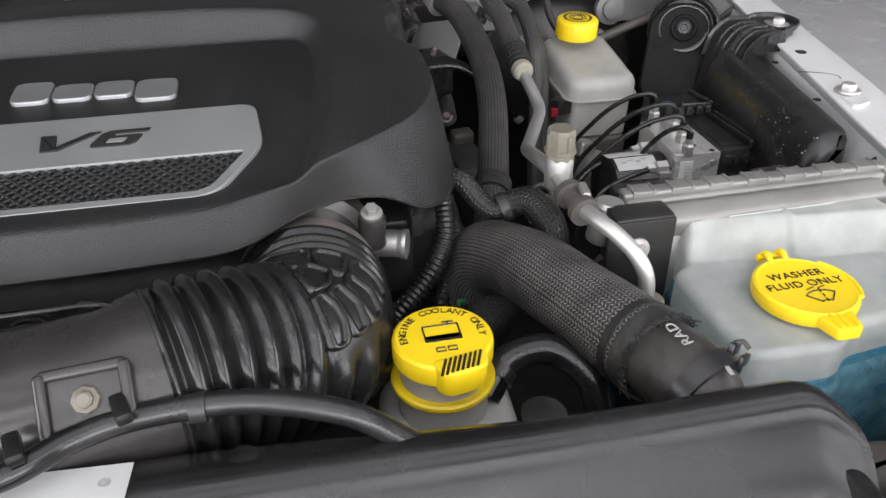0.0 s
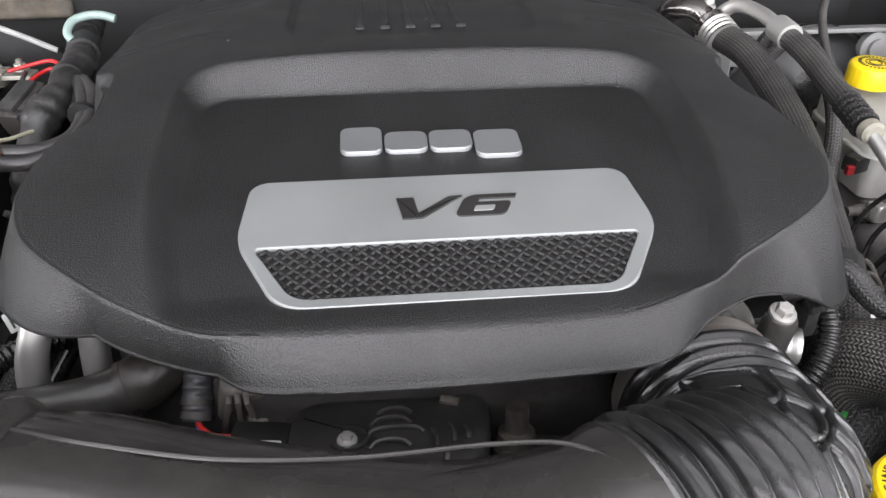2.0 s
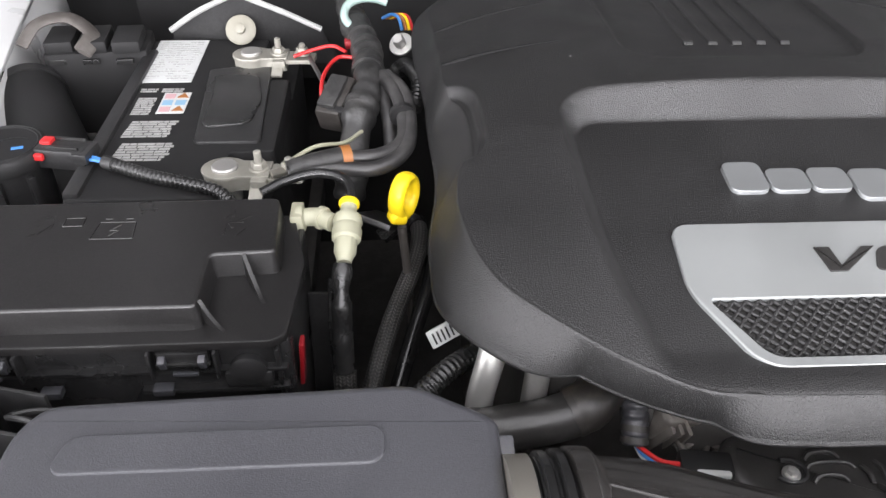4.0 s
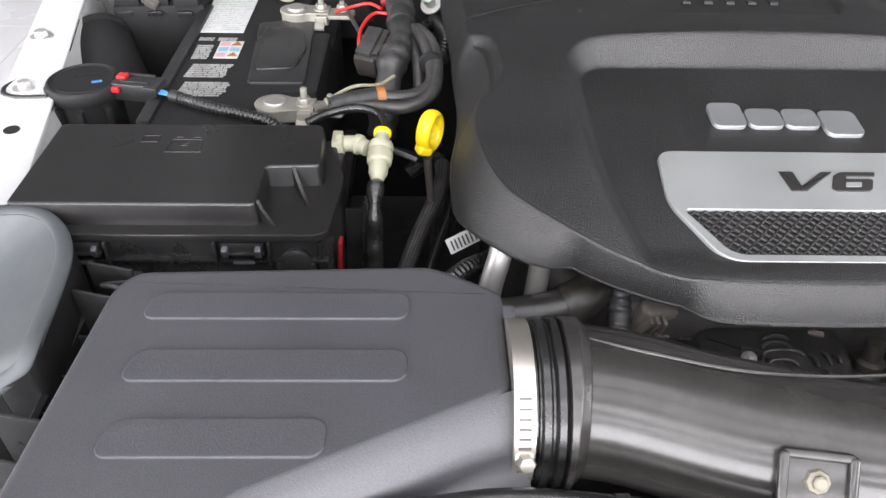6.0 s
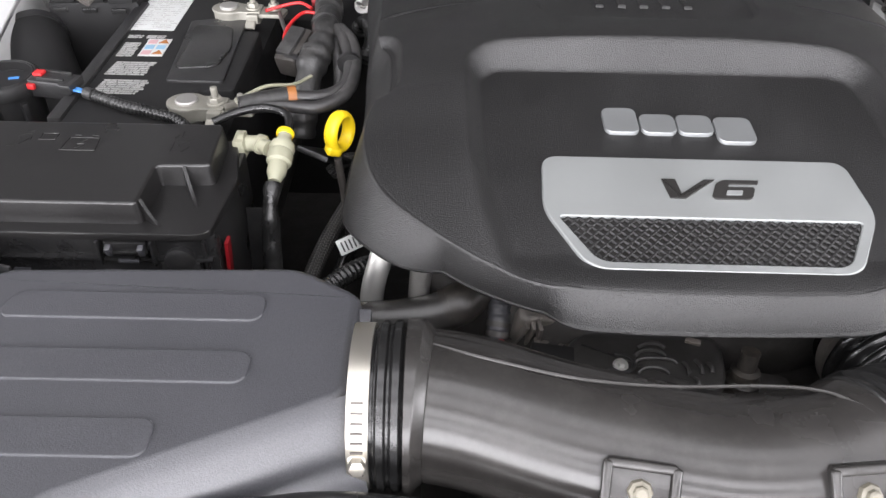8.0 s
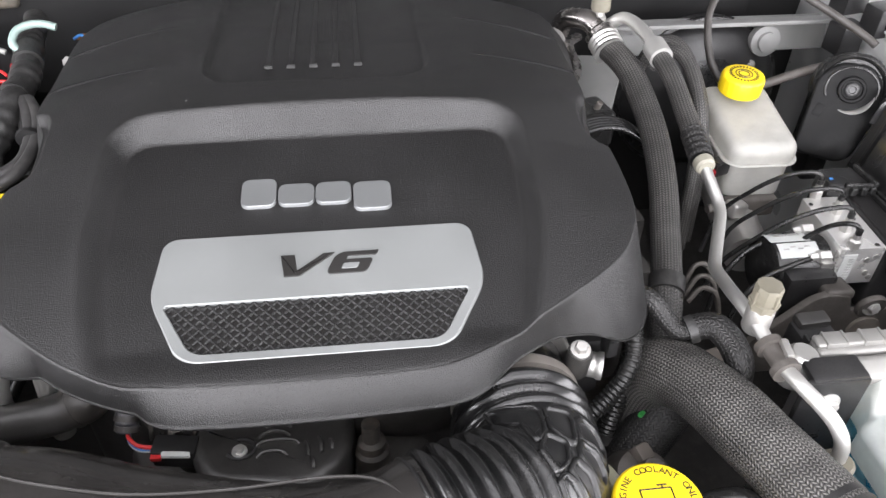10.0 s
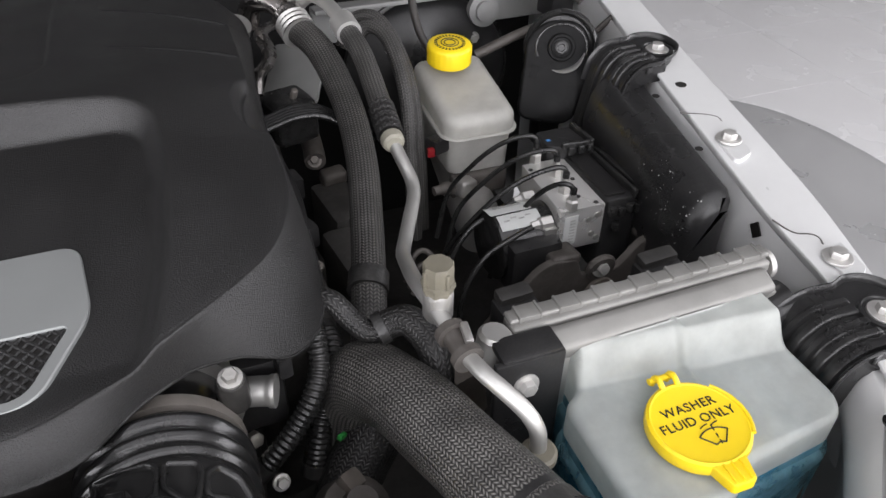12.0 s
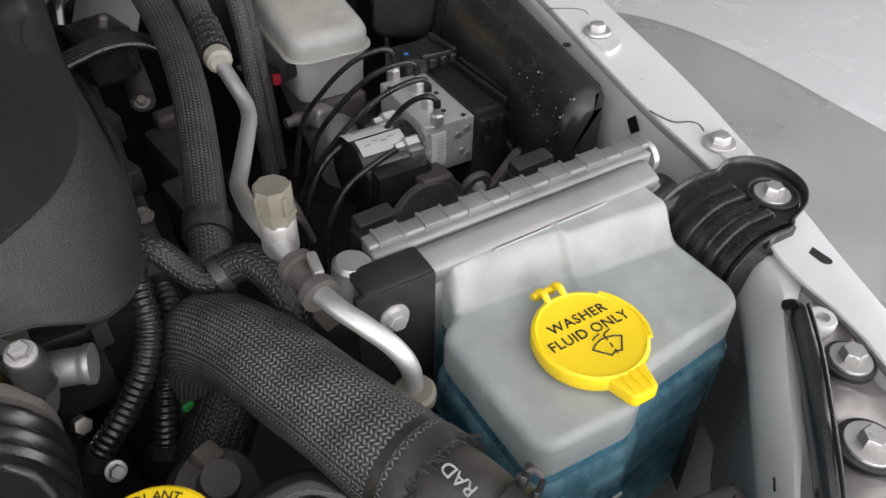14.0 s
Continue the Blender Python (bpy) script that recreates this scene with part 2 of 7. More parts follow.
HORN = material("horn_plastic", (0.007, 0.007, 0.0072), 0.30, grain=0.1, grain_scale=600, vary=0.3, vary_scale=25, dust=0.03, specular=0.07)
# tone of the unseen hood underside, set by what the cover should reflect
HOOD_DARK = material("dark_reflection_sheet", (0.045, 0.0445, 0.044), 0.95, grain=0.8, grain_scale=150, vary=0.3, specular=0.1)
BRAID = braid("braided_sleeve", (0.003, 0.003, 0.003), (0.185, 0.178, 0.168), 0.0031)
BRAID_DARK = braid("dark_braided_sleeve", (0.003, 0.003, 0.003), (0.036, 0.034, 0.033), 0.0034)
BRAID_FINE = braid("fine_braided_sleeve", (0.003, 0.003, 0.003), (0.115, 0.110, 0.104), 0.0032)
BOTTLE = milky("bottle_plastic", (0.655, 0.676, 0.645), 0.17)
BOTTLE_WET = milky("wet_bottle_plastic", (0.34, 0.62, 0.70), 0.78)
RESERVOIR = milky("reservoir_plastic", (0.60, 0.592, 0.555), 0.08)
FLUID = material("washer_fluid", (0.009, 0.27, 0.42), 0.15, vary=0.1, vary_scale=14)
TILE = material("floor_tile", (0.76, 0.755, 0.755), 0.22, vary=0.02, vary_scale=3)
JOINT = material("tile_joint", (0.752, 0.747, 0.747), 0.45)
WALL = material("wall_paint", (0.48, 0.48, 0.475), 0.7, vary=0.05, vary_scale=1.5)
CEILING = material("ceiling_dark_tone", (0.24, 0.24, 0.24), 0.8, vary=0.05, vary_scale=1.5)
WALL_DARK = material("back_wall_dark_tone", (0.16, 0.16, 0.165), 0.7, vary=0.08, vary_scale=1.5)

# ---- building helpers ----
BASE = {}


def finish(bm, name, mat, sharp=38):
    me = bpy.data.meshes.new(name)
    bmesh.ops.recalc_face_normals(bm, faces=bm.faces)
    bm.to_mesh(me)
    bm.free()
    me.shade_smooth()
    me.set_sharp_from_angle(angle=radians(sharp))
    me.materials.append(mat)
    return me


def thing(name, base, label, category, group="", kind=""):
    """An empty at the thing's base, which holds its parts."""
    ob = new(name)
    ob.empty_display_size = 0.03
    ob.location = base
    BASE[ob.name] = Vector(base)
    return tagged(ob, label, category, group, kind)


def part(name, bm, mat, parent, label="", sharp=38):
    base = BASE[parent.name]
    bmesh.ops.translate(bm, verts=bm.verts, vec=-base)
    ob = new(name, finish(bm, name, mat, sharp))
    ob.parent = parent
    BASE[ob.name] = base
    return tagged(ob, label)


def solid(name, bm, mat, label, category, group="", kind="", sharp=38):
    """A thing of one mesh, its origin at the middle of its base."""
    lo = [min(v.co[i] for v in bm.verts) for i in range(3)]
    hi = [max(v.co[i] for v in bm.verts) for i in range(3)]
    base = Vector(((lo[0] + hi[0]) / 2, (lo[1] + hi[1]) / 2, lo[2]))
    bmesh.ops.translate(bm, verts=bm.verts, vec=-base)
    ob = new(name, finish(bm, name, mat, sharp))
    ob.location = base
    BASE[ob.name] = base
    return tagged(ob, label, category, group, kind)


def curve(pts, n=48, closed=False):
    """Catmull-Rom through pts, n steps in all, at even lengths."""
    p = np.array(pts, float)
    k = len(p)
    ext = np.vstack([p[-1], p, p[0], p[1]]) if closed else np.vstack([2 * p[0] - p[1], p, 2 * p[-1] - p[-2]])
    out = []
    for i in range(k if closed else k - 1):
        a, b, c, d = ext[i], ext[i + 1], ext[i + 2], ext[i + 3]
        for t in np.linspace(0, 1, 24, endpoint=False):
            out.append(0.5 * (2 * b + (c - a) * t + (2 * a - 5 * b + 4 * c - d) * t * t + (3 * b - a - 3 * c + d) * t ** 3))
    out.append(p[0] if closed else p[-1])
    out = np.array(out)
    s = np.concatenate([[0], np.cumsum(np.linalg.norm(np.diff(out, axis=0), axis=1))])
    want = np.linspace(0, s[-1], n + 1)
    res = np.stack([np.interp(want, s, out[:, j]) for j in range(p.shape[1])], 1)
    return res[:-1] if closed else res


def tube(pts, r, seg=16, n=48, bm=None, raw=False, squash=None, caps=True):
    """A round bar along pts; r is a radius or a function of (length in metres, share of the length); squash(s) gives (side, up) factors."""
    bm = bm or bmesh.new()
    uv = bm.loops.layers.uv.verify()
    p = [Vector(q) for q in (pts if raw else curve(pts, n))]
    ln = [0.0]
    for a, b in zip(p, p[1:]):
        ln.append(ln[-1] + (b - a).length)
    rings, side = [], None
    for i, c in enumerate(p):
        d = (p[min(i + 1, len(p) - 1)] - p[max(i - 1, 0)]).normalized()
        if side is None:
            side = d.cross(Vector((0, 0, 1)))
            if side.length < 0.1:
                side = d.cross(Vector((0, 1, 0)))
        side = (side - d * side.dot(d)).normalized()
        up = side.cross(d)
        rad = r(ln[i], ln[i] / ln[-1]) if callable(r) else r
        fx, fz = squash(ln[i] / ln[-1]) if squash else (1, 1)
        rings.append([bm.verts.new(c + side * (math.cos(2 * math.pi * j / seg) * rad * fx) + up * (math.sin(2 * math.pi * j / seg) * rad * fz)) for j in range(seg)])
    r0 = r(0, 0) if callable(r) else r
    for i in range(len(rings) - 1):
        for j in range(seg):
            f = bm.faces.new((rings[i][j], rings[i][(j + 1) % seg], rings[i + 1][(j + 1) % seg], rings[i + 1][j]))
            for lp, (a, b) in zip(f.loops, ((i, j), (i, j + 1), (i + 1, j + 1), (i + 1, j))):
                lp[uv].uv = (ln[a], b / seg * 2 * math.pi * r0)
    if caps:
        bm.faces.new(rings[0][::-1])
        bm.faces.new(rings[-1])
    return bm


def lathe(profile, m=None, seg=32, bm=None, wave=None):
    """A turned body: (radius, height) from bottom to top, about z, placed by m. wave(angle, i) scales the radius."""
    bm = bm or bmesh.new()
    m = m or Matrix()
    rings = []
    for i, (r, z) in enumerate(profile):
        rings.append([bm.verts.new(m @ Vector((r * (wave(2 * math.pi * j / seg, i) if wave else 1) * math.cos(2 * math.pi * j / seg),
                                               r * (wave(2 * math.pi * j / seg, i) if wave else 1) * math.sin(2 * math.pi * j / seg), z))) for j in range(seg)])
    for a, b in zip(rings, rings[1:]):
        for j in range(seg):
            bm.faces.new((a[j], a[(j + 1) % seg], b[(j + 1) % seg], b[j]))
    bm.faces.new(rings[0][::-1])
    bm.faces.new(rings[-1])
    return bm


def box(size, m=None, bevel=0.003, seg=2, bm=None, taper=(1, 1)):
    """A block with rounded edges, centred on m; taper scales its top."""
    out = bmesh.new()
    bmesh.ops.create_cube(out, size=1)
    for v in out.verts:
        k = taper if v.co.z > 0 else (1, 1)
        v.co = Vector((v.co.x * size[0] * k[0], v.co.y * size[1] * k[1], v.co.z * size[2]))
    if bevel:
        bmesh.ops.bevel(out, geom=out.edges[:], offset=min(bevel, min(size) * 0.45), segments=seg, profile=0.6, affect="EDGES")
    bmesh.ops.transform(out, matrix=m or Matrix(), verts=out.verts)
    return merge(bm, out)


def merge(bm, other):
    if bm is None:
        return other
    me = bpy.data.meshes.new("tmp")
    other.to_mesh(me)
    other.free()
    bm.from_mesh(me)
    bpy.data.meshes.remove(me)
    return bm


def rounded(poly, r, n=5):
    """A polygon with its corners rounded; r is one radius or one a corner."""
    out = []
    k = len(poly)
    for i in range(k):
        a, b, c = (np.array(poly[(i + j) % k], float) for j in (-1, 0, 1))
        rad = r[i] if isinstance(r, (list, tuple)) else r
        u, v = (a - b), (c - b)
        lu, lv = np.linalg.norm(u), np.linalg.norm(v)
        d = min(rad, lu * 0.48, lv * 0.48)
        p, q = b + u / lu * d, b + v / lv * d
        w = math.sqrt(max(0.0, (1 - (u @ v) / (lu * lv)) / 2))
        for t in np.linspace(0, 1, n + 1):
            out.append(tuple(((1 - t) ** 2 * p + 2 * t * (1 - t) * w * b + t * t * q) / ((1 - t) ** 2 + 2 * t * (1 - t) * w + t * t)))
    return out


def inset(poly, d):
    """The polygon moved inwards by d (counter-clockwise order)."""
    p = np.array(poly, float)
    nxt, prv = np.roll(p, -1, 0), np.roll(p, 1, 0)
    e = nxt - prv
    nrm = np.stack([-e[:, 1], e[:, 0]], 1)
    nrm /= np.maximum(np.linalg.norm(nrm, axis=1, keepdims=True), 1e-9)
    return [tuple(q) for q in p + nrm * d]


def slab(poly, z0, z1, bevel=0.003, steps=3, m=None, bm=None, low=None, top=None):
    """An upright body over a counter-clockwise outline, with a rounded upper edge. low: how far its foot stands out; top(x, y): added height."""
    bm = bm or bmesh.new()
    m = m or Matrix()
    rings = [([tuple(q) for q in inset(poly, -(low or 0))], z0)]
    for i in range(steps + 1):
        a = math.pi / 2 * i / steps
        rings.append((inset(poly, bevel * (1 - math.cos(a))), z1 - bevel * (1 - math.sin(a))))
    rings.append((inset(poly, bevel + .0005), z1))
    vs = [[bm.verts.new(m @ Vector((x, y, z + (top(x, y) if top and k else 0)))) for x, y in ring] for k, (ring, z) in enumerate(rings)]
    k = len(poly)
    for a, b in zip(vs, vs[1:]):
        for j in range(k):
            bm.faces.new((a[j], a[(j + 1) % k], b[(j + 1) % k], b[j]))
    bm.faces.new(vs[0][::-1])
    bm.faces.new(vs[-1])
    return bm


def hexbolt(at, r=0.006, h=0.005, washer=0.0, direction=(0, 0, 1), bm=None):
    """A hexagon head on a round washer, pointing along direction."""
    m = Matrix.Translation(at) @ Vector(direction).to_track_quat("Z", "Y").to_matrix().to_4x4()
    bm = bm or bmesh.new()
    if washer:
        lathe([(washer, 0), (washer, 0.0012), (washer * 0.96, 0.002), (r * 1.2, 0.0022)], m, 24, bm)
    lathe([(r, 0.001), (r, h), (r * 0.86, h + 0.0012)], m, 6, bm)
    return lathe([(r * 0.45, h), (r * 0.45, h + 0.0014)], m, 12, bm)


def letters(text, size, m, depth=0.0004, bm=None, spread=1.0, bold=0.0):
    """The built-in font's letters as a raised mesh, centred on m."""
    cu = bpy.data.curves.new("letters", "FONT")
    cu.body, cu.size, cu.extrude, cu.align_x, cu.align_y, cu.space_character = text, size, depth, "CENTER", "CENTER", spread
    cu.resolution_u, cu.offset = 3, bold
    ob = new("letters", cu)
    bpy.context.view_layer.update()
    me = bpy.data.meshes.new_from_object(ob)
    me.transform(m)
    bm = bm or bmesh.new()
    bm.from_mesh(me)
    bpy.data.objects.remove(ob)
    bpy.data.curves.remove(cu)
    bpy.data.meshes.remove(me)
    return bm


def smooth(a, b, x):
    t = np.clip((x - a) / (b - a), 0, 1)
    return t * t * (3 - 2 * t)

# ---- the hall ----
def plane(corners):
    bm = bmesh.new()
    bm.faces.new([bm.verts.new(c) for c in corners])
    return bm


# unseen shell; ceiling and back wall are darkened so the cover's top reflects little
solid("floor", box((14, 14, 0.1), pose(0, 0, -0.056), 0), JOINT, "pale joints between glossy light floor tiles", "floor", kind="structure")
solid("ceiling", box((14, 14, 0.1), pose(0, 0, 3.6), 0), CEILING, "unseen hall ceiling, kept dark to dim reflections", "ceiling", kind="structure")
solid("wall_front", box((14, 0.1, 3.6), pose(0, -6.9, 1.8), 0), WALL, "plain light hall wall", "wall", kind="structure")
solid("wall_back", box((14, 0.1, 3.6), pose(0, 6.9, 1.8), 0), WALL_DARK, "unseen hall back wall, kept dark to dim reflections", "wall", kind="structure")
solid("wall_left", box((0.1, 13.6, 3.6), pose(-6.9, 0, 1.8), 0), WALL, "plain light hall wall", "wall", kind="structure")
solid("wall_right", box((0.1, 13.6, 3.6), pose(6.9, 0, 1.8), 0), WALL, "plain light hall wall", "wall", kind="structure")

tile_mesh = None
floor_ob = bpy.data.objects["floor"]
for i in range(20):
    for j in range(15):
        x, y = -5.72 + i * 0.6014, -2.6 + j * 0.6014
        if tile_mesh is None:
            tile_mesh = finish(box((.6, .6, .01), None, .0005, 1), "floor_tile", TILE)
        tile = new("floor_tile", tile_mesh)
        tile.parent = floor_ob
        tile.location = Vector((x, y, -.005)) - floor_ob.location

# ---- car body: rails, inner wings, fenders, firewall ----
XC = -0.152
RAIL = [(1.35, .655, .715, 1.252), (1.15, .62, .672, 1.25), (.95, .583, .632, 1.246), (.75, .545, .598, 1.233), (.64, .527, .583, 1.224),
        (.52, .510, .566, 1.212), (.434, .503, .546, 1.204), (.38, .488, .532, 1.200), (.335, .474, .517, 1.197), (.273, .468, .497, 1.194), (.15, .43, .462, 1.185), (0.0, .37, .40, 1.17)]
body = thing("car_body", (XC, 0.6, 0.0), "silver-painted car front body with open engine bay", "car body")


def side_x(x, right):
    return x if right else 2 * XC - x + 0.014


def loft(rows):
    """A skin over rows of points of equal number."""
    bm = bmesh.new()
    vs = [[bm.verts.new(p) for p in r] for r in rows]
    for a, b in zip(vs, vs[1:]):
        for j in range(len(a) - 1):
            bm.faces.new((a[j], a[j + 1], b[j + 1], b[j]))
    return bm


for right in (True, False):
    rail = curve(RAIL, 60)
    rows, inner, wing = [], [], []
    for y, xi, xo, z in rail:
        out = float(np.interp(y, [.0, .5, .72, .80, .88, .95, 1.0, 1.045, 1.08, 1.10], [1.0, 1.022, 1.024, 1.02, 1.008, .982, .945, .885, .82, .76]))
        rows.append([(side_x(x, right), y, zz) for x, zz in ((xi + .010, z - .020), (xi + .003, z - .0032), (xi, z - .0024), (xi + .0004, z - .0006), (xi + .0014, z), ((xi + xo) / 2, z + .0004),
                                                              (xo - .0014, z), (xo - .0004, z - .0006), (xo, z - .0022), (xo - .0025, z - .004), (xo - .002, z - .03))])
        inner.append([(side_x(x, right), y, zz) for x, zz in ((xi + .004, z - .012), (xi - .004, z - .04), (xi - .006, z - .10), (xi + .01, z - .13), (xi + .012, .75))])
        wing.append([(side_x(x, right), y, zz) for x, zz in ((xo - .003, z - .008), (xo + .012, z - .05), (xo + .02, z - .11), (xo + .035, 1.03), (xo + .07, 1.012),
                                                              (xo + .5 * (out - xo), 1.012), (out - .05, 1.010), (out - .018, 1.004), (out - .004, .992), (out, .97), (out - .004, .90), (out - .02, .82))] if y < 1.10 else
                    [(side_x(x, right), y, zz) for x, zz in ((xo - .003, z - .008), (xo + .012, z - .05), (xo + .02, z - .11), (xo + .03, .98), (xo + .035, .94),
                                                              (xo + .04, .93), (xo + .045, .92), (xo + .05, .9), (xo + .05, .88), (xo + .055, .86), (xo + .055, .85), (xo + .06, .84))])
    part("wing_rail", loft(rows), BODY, body, "painted flange along the bay")
    part("inner_wing", loft(inner), BODY, body)
    part("fender", loft(wing), PAINT, body, "smooth silver fender, flat on top", sharp=60)
fw = box((1.6, 0.03, 0.7), pose(XC, 1.26, 0.97), 0.004)
part("firewall", fw, MATT, body, "dark firewall")
part("bay_floor", box((1.5, 1.6, 0.02), pose(XC, 0.55, 0.74), 0), DARK, body, "dark underside of the bay")
part("front_panel", box((1.0, 0.02, 0.5), pose(XC, 0.1, 0.9), 0.003), DARK, body)

# bolts of the rails
RAIL_BOLTS = [(.566, .779, 1.237, True), (.541, .616, 1.224, True), (.527, .451, 1.2075, True), (-.889, .862, 1.241, False)]
for x, y, z, right in RAIL_BOLTS:
    part("bolt", hexbolt((x, y, z), 0.0075, 0.007, 0.0125), ZINC, body, "zinc flange bolt")
# raised tabs under two rail bolts, holes in the flange and the inner wing
for x, y, z, w, l_ in ((.538, .616, 1.2222, .026, .070), (.529, .452, 1.2065, .026, .06)):
    part("rail_tab", slab(rounded([(x - w / 2, y - l_ / 2), (x + w / 2, y - l_ / 2 + .01), (x + w / 2 + .006, y + l_ / 2), (x - w / 2 + .008, y + l_ / 2 - .008)], .008, 4), z - .004, z + .0006, .0004, 1), BODY, body)
for x, y, z, r in ((.5555, .718, 1.2305, .006), (.566, .70, 1.2302, .0)):
    if r:
        part("hole", lathe([(r, 0), (r, .0008)], pose(x, y, z), 20), INK, body)
# the plates of the flange end in hooked notches beside their bolts
for hook in (((.524, .672), (.535, .667), (.548, .661), (.556, .654), (.5555, .646)), ((.508, .508), (.512, .494), (.517, .487), (.527, .483), (.5315, .477), (.529, .469))):
    part("notch", tube([(x, y, float(np.interp(y, [.434, .52, .64, .75], [1.204, 1.212, 1.224, 1.233])) + .0002) for x, y in hook], .0007, 6, 30), GRIME, body)
part("slot", slab(rounded([(.4965, .3265), (.5045, .3245), (.5035, .350), (.4955, .3515)], .0039, 5), 1.194, 1.1977, .0002, 1), INK, body)
part("slot", box((.0010, .013, .013), pose(.5085, .522, 1.190, 45, 0, -9), 0), INK, body)
LEFT_ = curve([(.478, .385), (.468, .362), (.456, .345), (.435, .320), (.388, .272), (.350, .234), (.29, .18)], 40)
RIGHT_ = curve([(.484, .380), (.479, .355), (.468, .333), (.451, .318), (.419, .288), (.371, .243), (.32, .20)], 40)
rows = []
for (xl, yl), (xr, yr) in zip(LEFT_, RIGHT_):
    rows.append([(xl + (xr - xl) * u, yl + (yr - yl) * u, z) for u, z in ((1.2, 1.0), (.7, 1.135), (.15, 1.146), (0, 1.150), (.06, 1.160), (.25, 1.169), (.6, 1.181), (.9, 1.187), (1, 1.1885), (1.8, 1.186))])
part("wing_ridge", loft(rows), BODY, body, "pale painted ridge of the inner wing", sharp=60)
part("slot", box((.008, .001, .014), pose(.3645, .2365, 1.17, -62, 0, 42), 0), INK, body)

# the open hood, hinged at the cowl, unseen; its dark lining is added to dim reflections
part("hood", box((1.36, 1.12, .02), pose(XC, .95, 1.835, -60), .008), BODY, body, "open hood, silver paint")
part("hood_dark_sheet", box((1.3, .98, .015), pose(XC, .916, 1.825, -60), .006), HOOD_DARK, body, "added dark sheet under the hood that dims reflections")
for sx in (-1, 1):
    wheel = part("wheel", lathe([(.20, -.10), (.22, -.11), (.22, .11), (.20, .10)], Matrix.Translation((XC + sx * .80, .42, .36)) @ pose(0, 0, 0, 0, 90, 0), 32), CAST, body)
    part("tyre", lathe([(.23, -.11), (.33, -.125), (.358, -.10), (.36, 0), (.358, .10), (.33, .125), (.23, .11)], Matrix.Translation((XC + sx * .80, .42, .36)) @ pose(0, 0, 0, 0, 90, 0), 48), DULL_RUBBER, wheel, "black tyre")
    part("axle", tube([(XC + sx * .80, .42, .36), (XC, .42, .40)], .04, 12, 2), DARK, wheel)
    part("spring_strut", tube([(XC + sx * .55, .42, .38), (XC + sx * .5, .45, .80)], .05, 12, 2), DARK, wheel)
part("hole", lathe([(.0075, 0), (.0075, .0008)], pose(-.853, .685, 1.2283), 20), INK, body, "left flange hole")

# ---- engine cover ----
RIM = [(-.292, .4425), (-.265, .4380), (-.219, .4355), (-.16, .4345), (-.101, .4350), (-.056, .4395), (-.010, .460), (.042, .490), (.083, .520), (.104, .550), (.1145, .585), (.1175, .625),
       (.1165, .668), (.104, .684), (.1035, .712), (.113, .752), (.1155, .80), (.1175, .888), (.121, .955), (.10, .985), (.02, 1.003), (-.11, 1.02), (-.26, 1.02),
       (-.39, 1.0), (-.424, .965), (-.424, .888), (-.422, .827), (-.421, .769), (-.407, .728), (-.405, .668), (-.416, .645), (-.421, .61), (-.4185, .575), (-.409, .541), (-.390, .511), (-.338, .466)]
LOW = [(-.438, .64, 1.222), (-.4385, .60, 1.222), (-.437, .56, 1.228), (-.428, .53, 1.236), (-.411, .504, 1.241), (-.391, .4855, 1.242), (-.371, .476, 1.243), (-.342, .475, 1.242), (-.312, .463, 1.241),
       (-.286, .4425, 1.240), (-.256, .4235, 1.239), (-.18, .4205, 1.238), (-.10, .4210, 1.239), (-.060, .4235, 1.2395), (-.036, .433, 1.24), (-.009, .458, 1.24), (.020, .476, 1.24), (.052, .481, 1.2375),
       (.070, .481, 1.231), (.087, .4865, 1.2205), (.107, .503, 1.217), (.122, .54, 1.217), (.128, .60, 1.222), (.126, .66, 1.235), (.122, .74, 1.25), (.125, .80, 1.262), (.131, .965, 1.27),
       (.02, 1.02, 1.28), (-.11, 1.038, 1.28), (-.26, 1.038, 1.28), (-.43, .99, 1.27), (-.434, .8, 1.245), (-.43, .70, 1.235)]
CX, CY = -0.1525, 0.66
FLOOR_Z = lambda y: 1.2675 + (y - .508) * .12
YK = np.linspace(.38, 1.08, 141)
ZK = np.interp(YK, [.38, .42, .436, .46, .55, .65, .705, .75, .80, .90, .98, 1.04], [1.2475, 1.2570, 1.2622, 1.2705, 1.2920, 1.3110, 1.3205, 1.3215, 1.3195, 1.3165, 1.311, 1.302])
ZK = np.convolve(np.pad(ZK, 6, "edge"), np.ones(13) / 13, "valid")


def poly_distance(poly, x, y):
    """Signed distance to a polygon, negative inside."""
    p = np.array(poly)
    d = np.full(np.shape(x), 1e9)
    inside = np.zeros(np.shape(x), bool)
    for a, b in zip(p, np.roll(p, -1, 0)):
        e = b - a
        t = np.clip(((x - a[0]) * e[0] + (y - a[1]) * e[1]) / (e @ e), 0, 1)
        d = np.minimum(d, np.hypot(x - a[0] - t * e[0], y - a[1] - t * e[1]))
        cond = ((a[1] > y) != (b[1] > y)) & (x < (b[0] - a[0]) * (y - a[1]) / (b[1] - a[1] + 1e-12) + a[0])
        inside ^= cond
    return np.where(inside, -d, d)


DISH = rounded([(-.334, .7135), (-.15, .7165), (.031, .7145), (.035, .64), (.026, .54), (-.01, .40), (-.30, .40), (-.331, .54), (-.334, .64)], [.036, .1, .036, .03, .05, .05, .05, .05, .03], 8)
TONGUE = rounded([(-.264, 1.2), (-.262, .762), (-.044, .760), (-.040, 1.2)], .035, 6)
POCKET = rounded([(-.46, .765), (-.409, .757), (-.398, .735), (-.395, .672), (-.405, .655), (-.46, .650)], .012, 4)
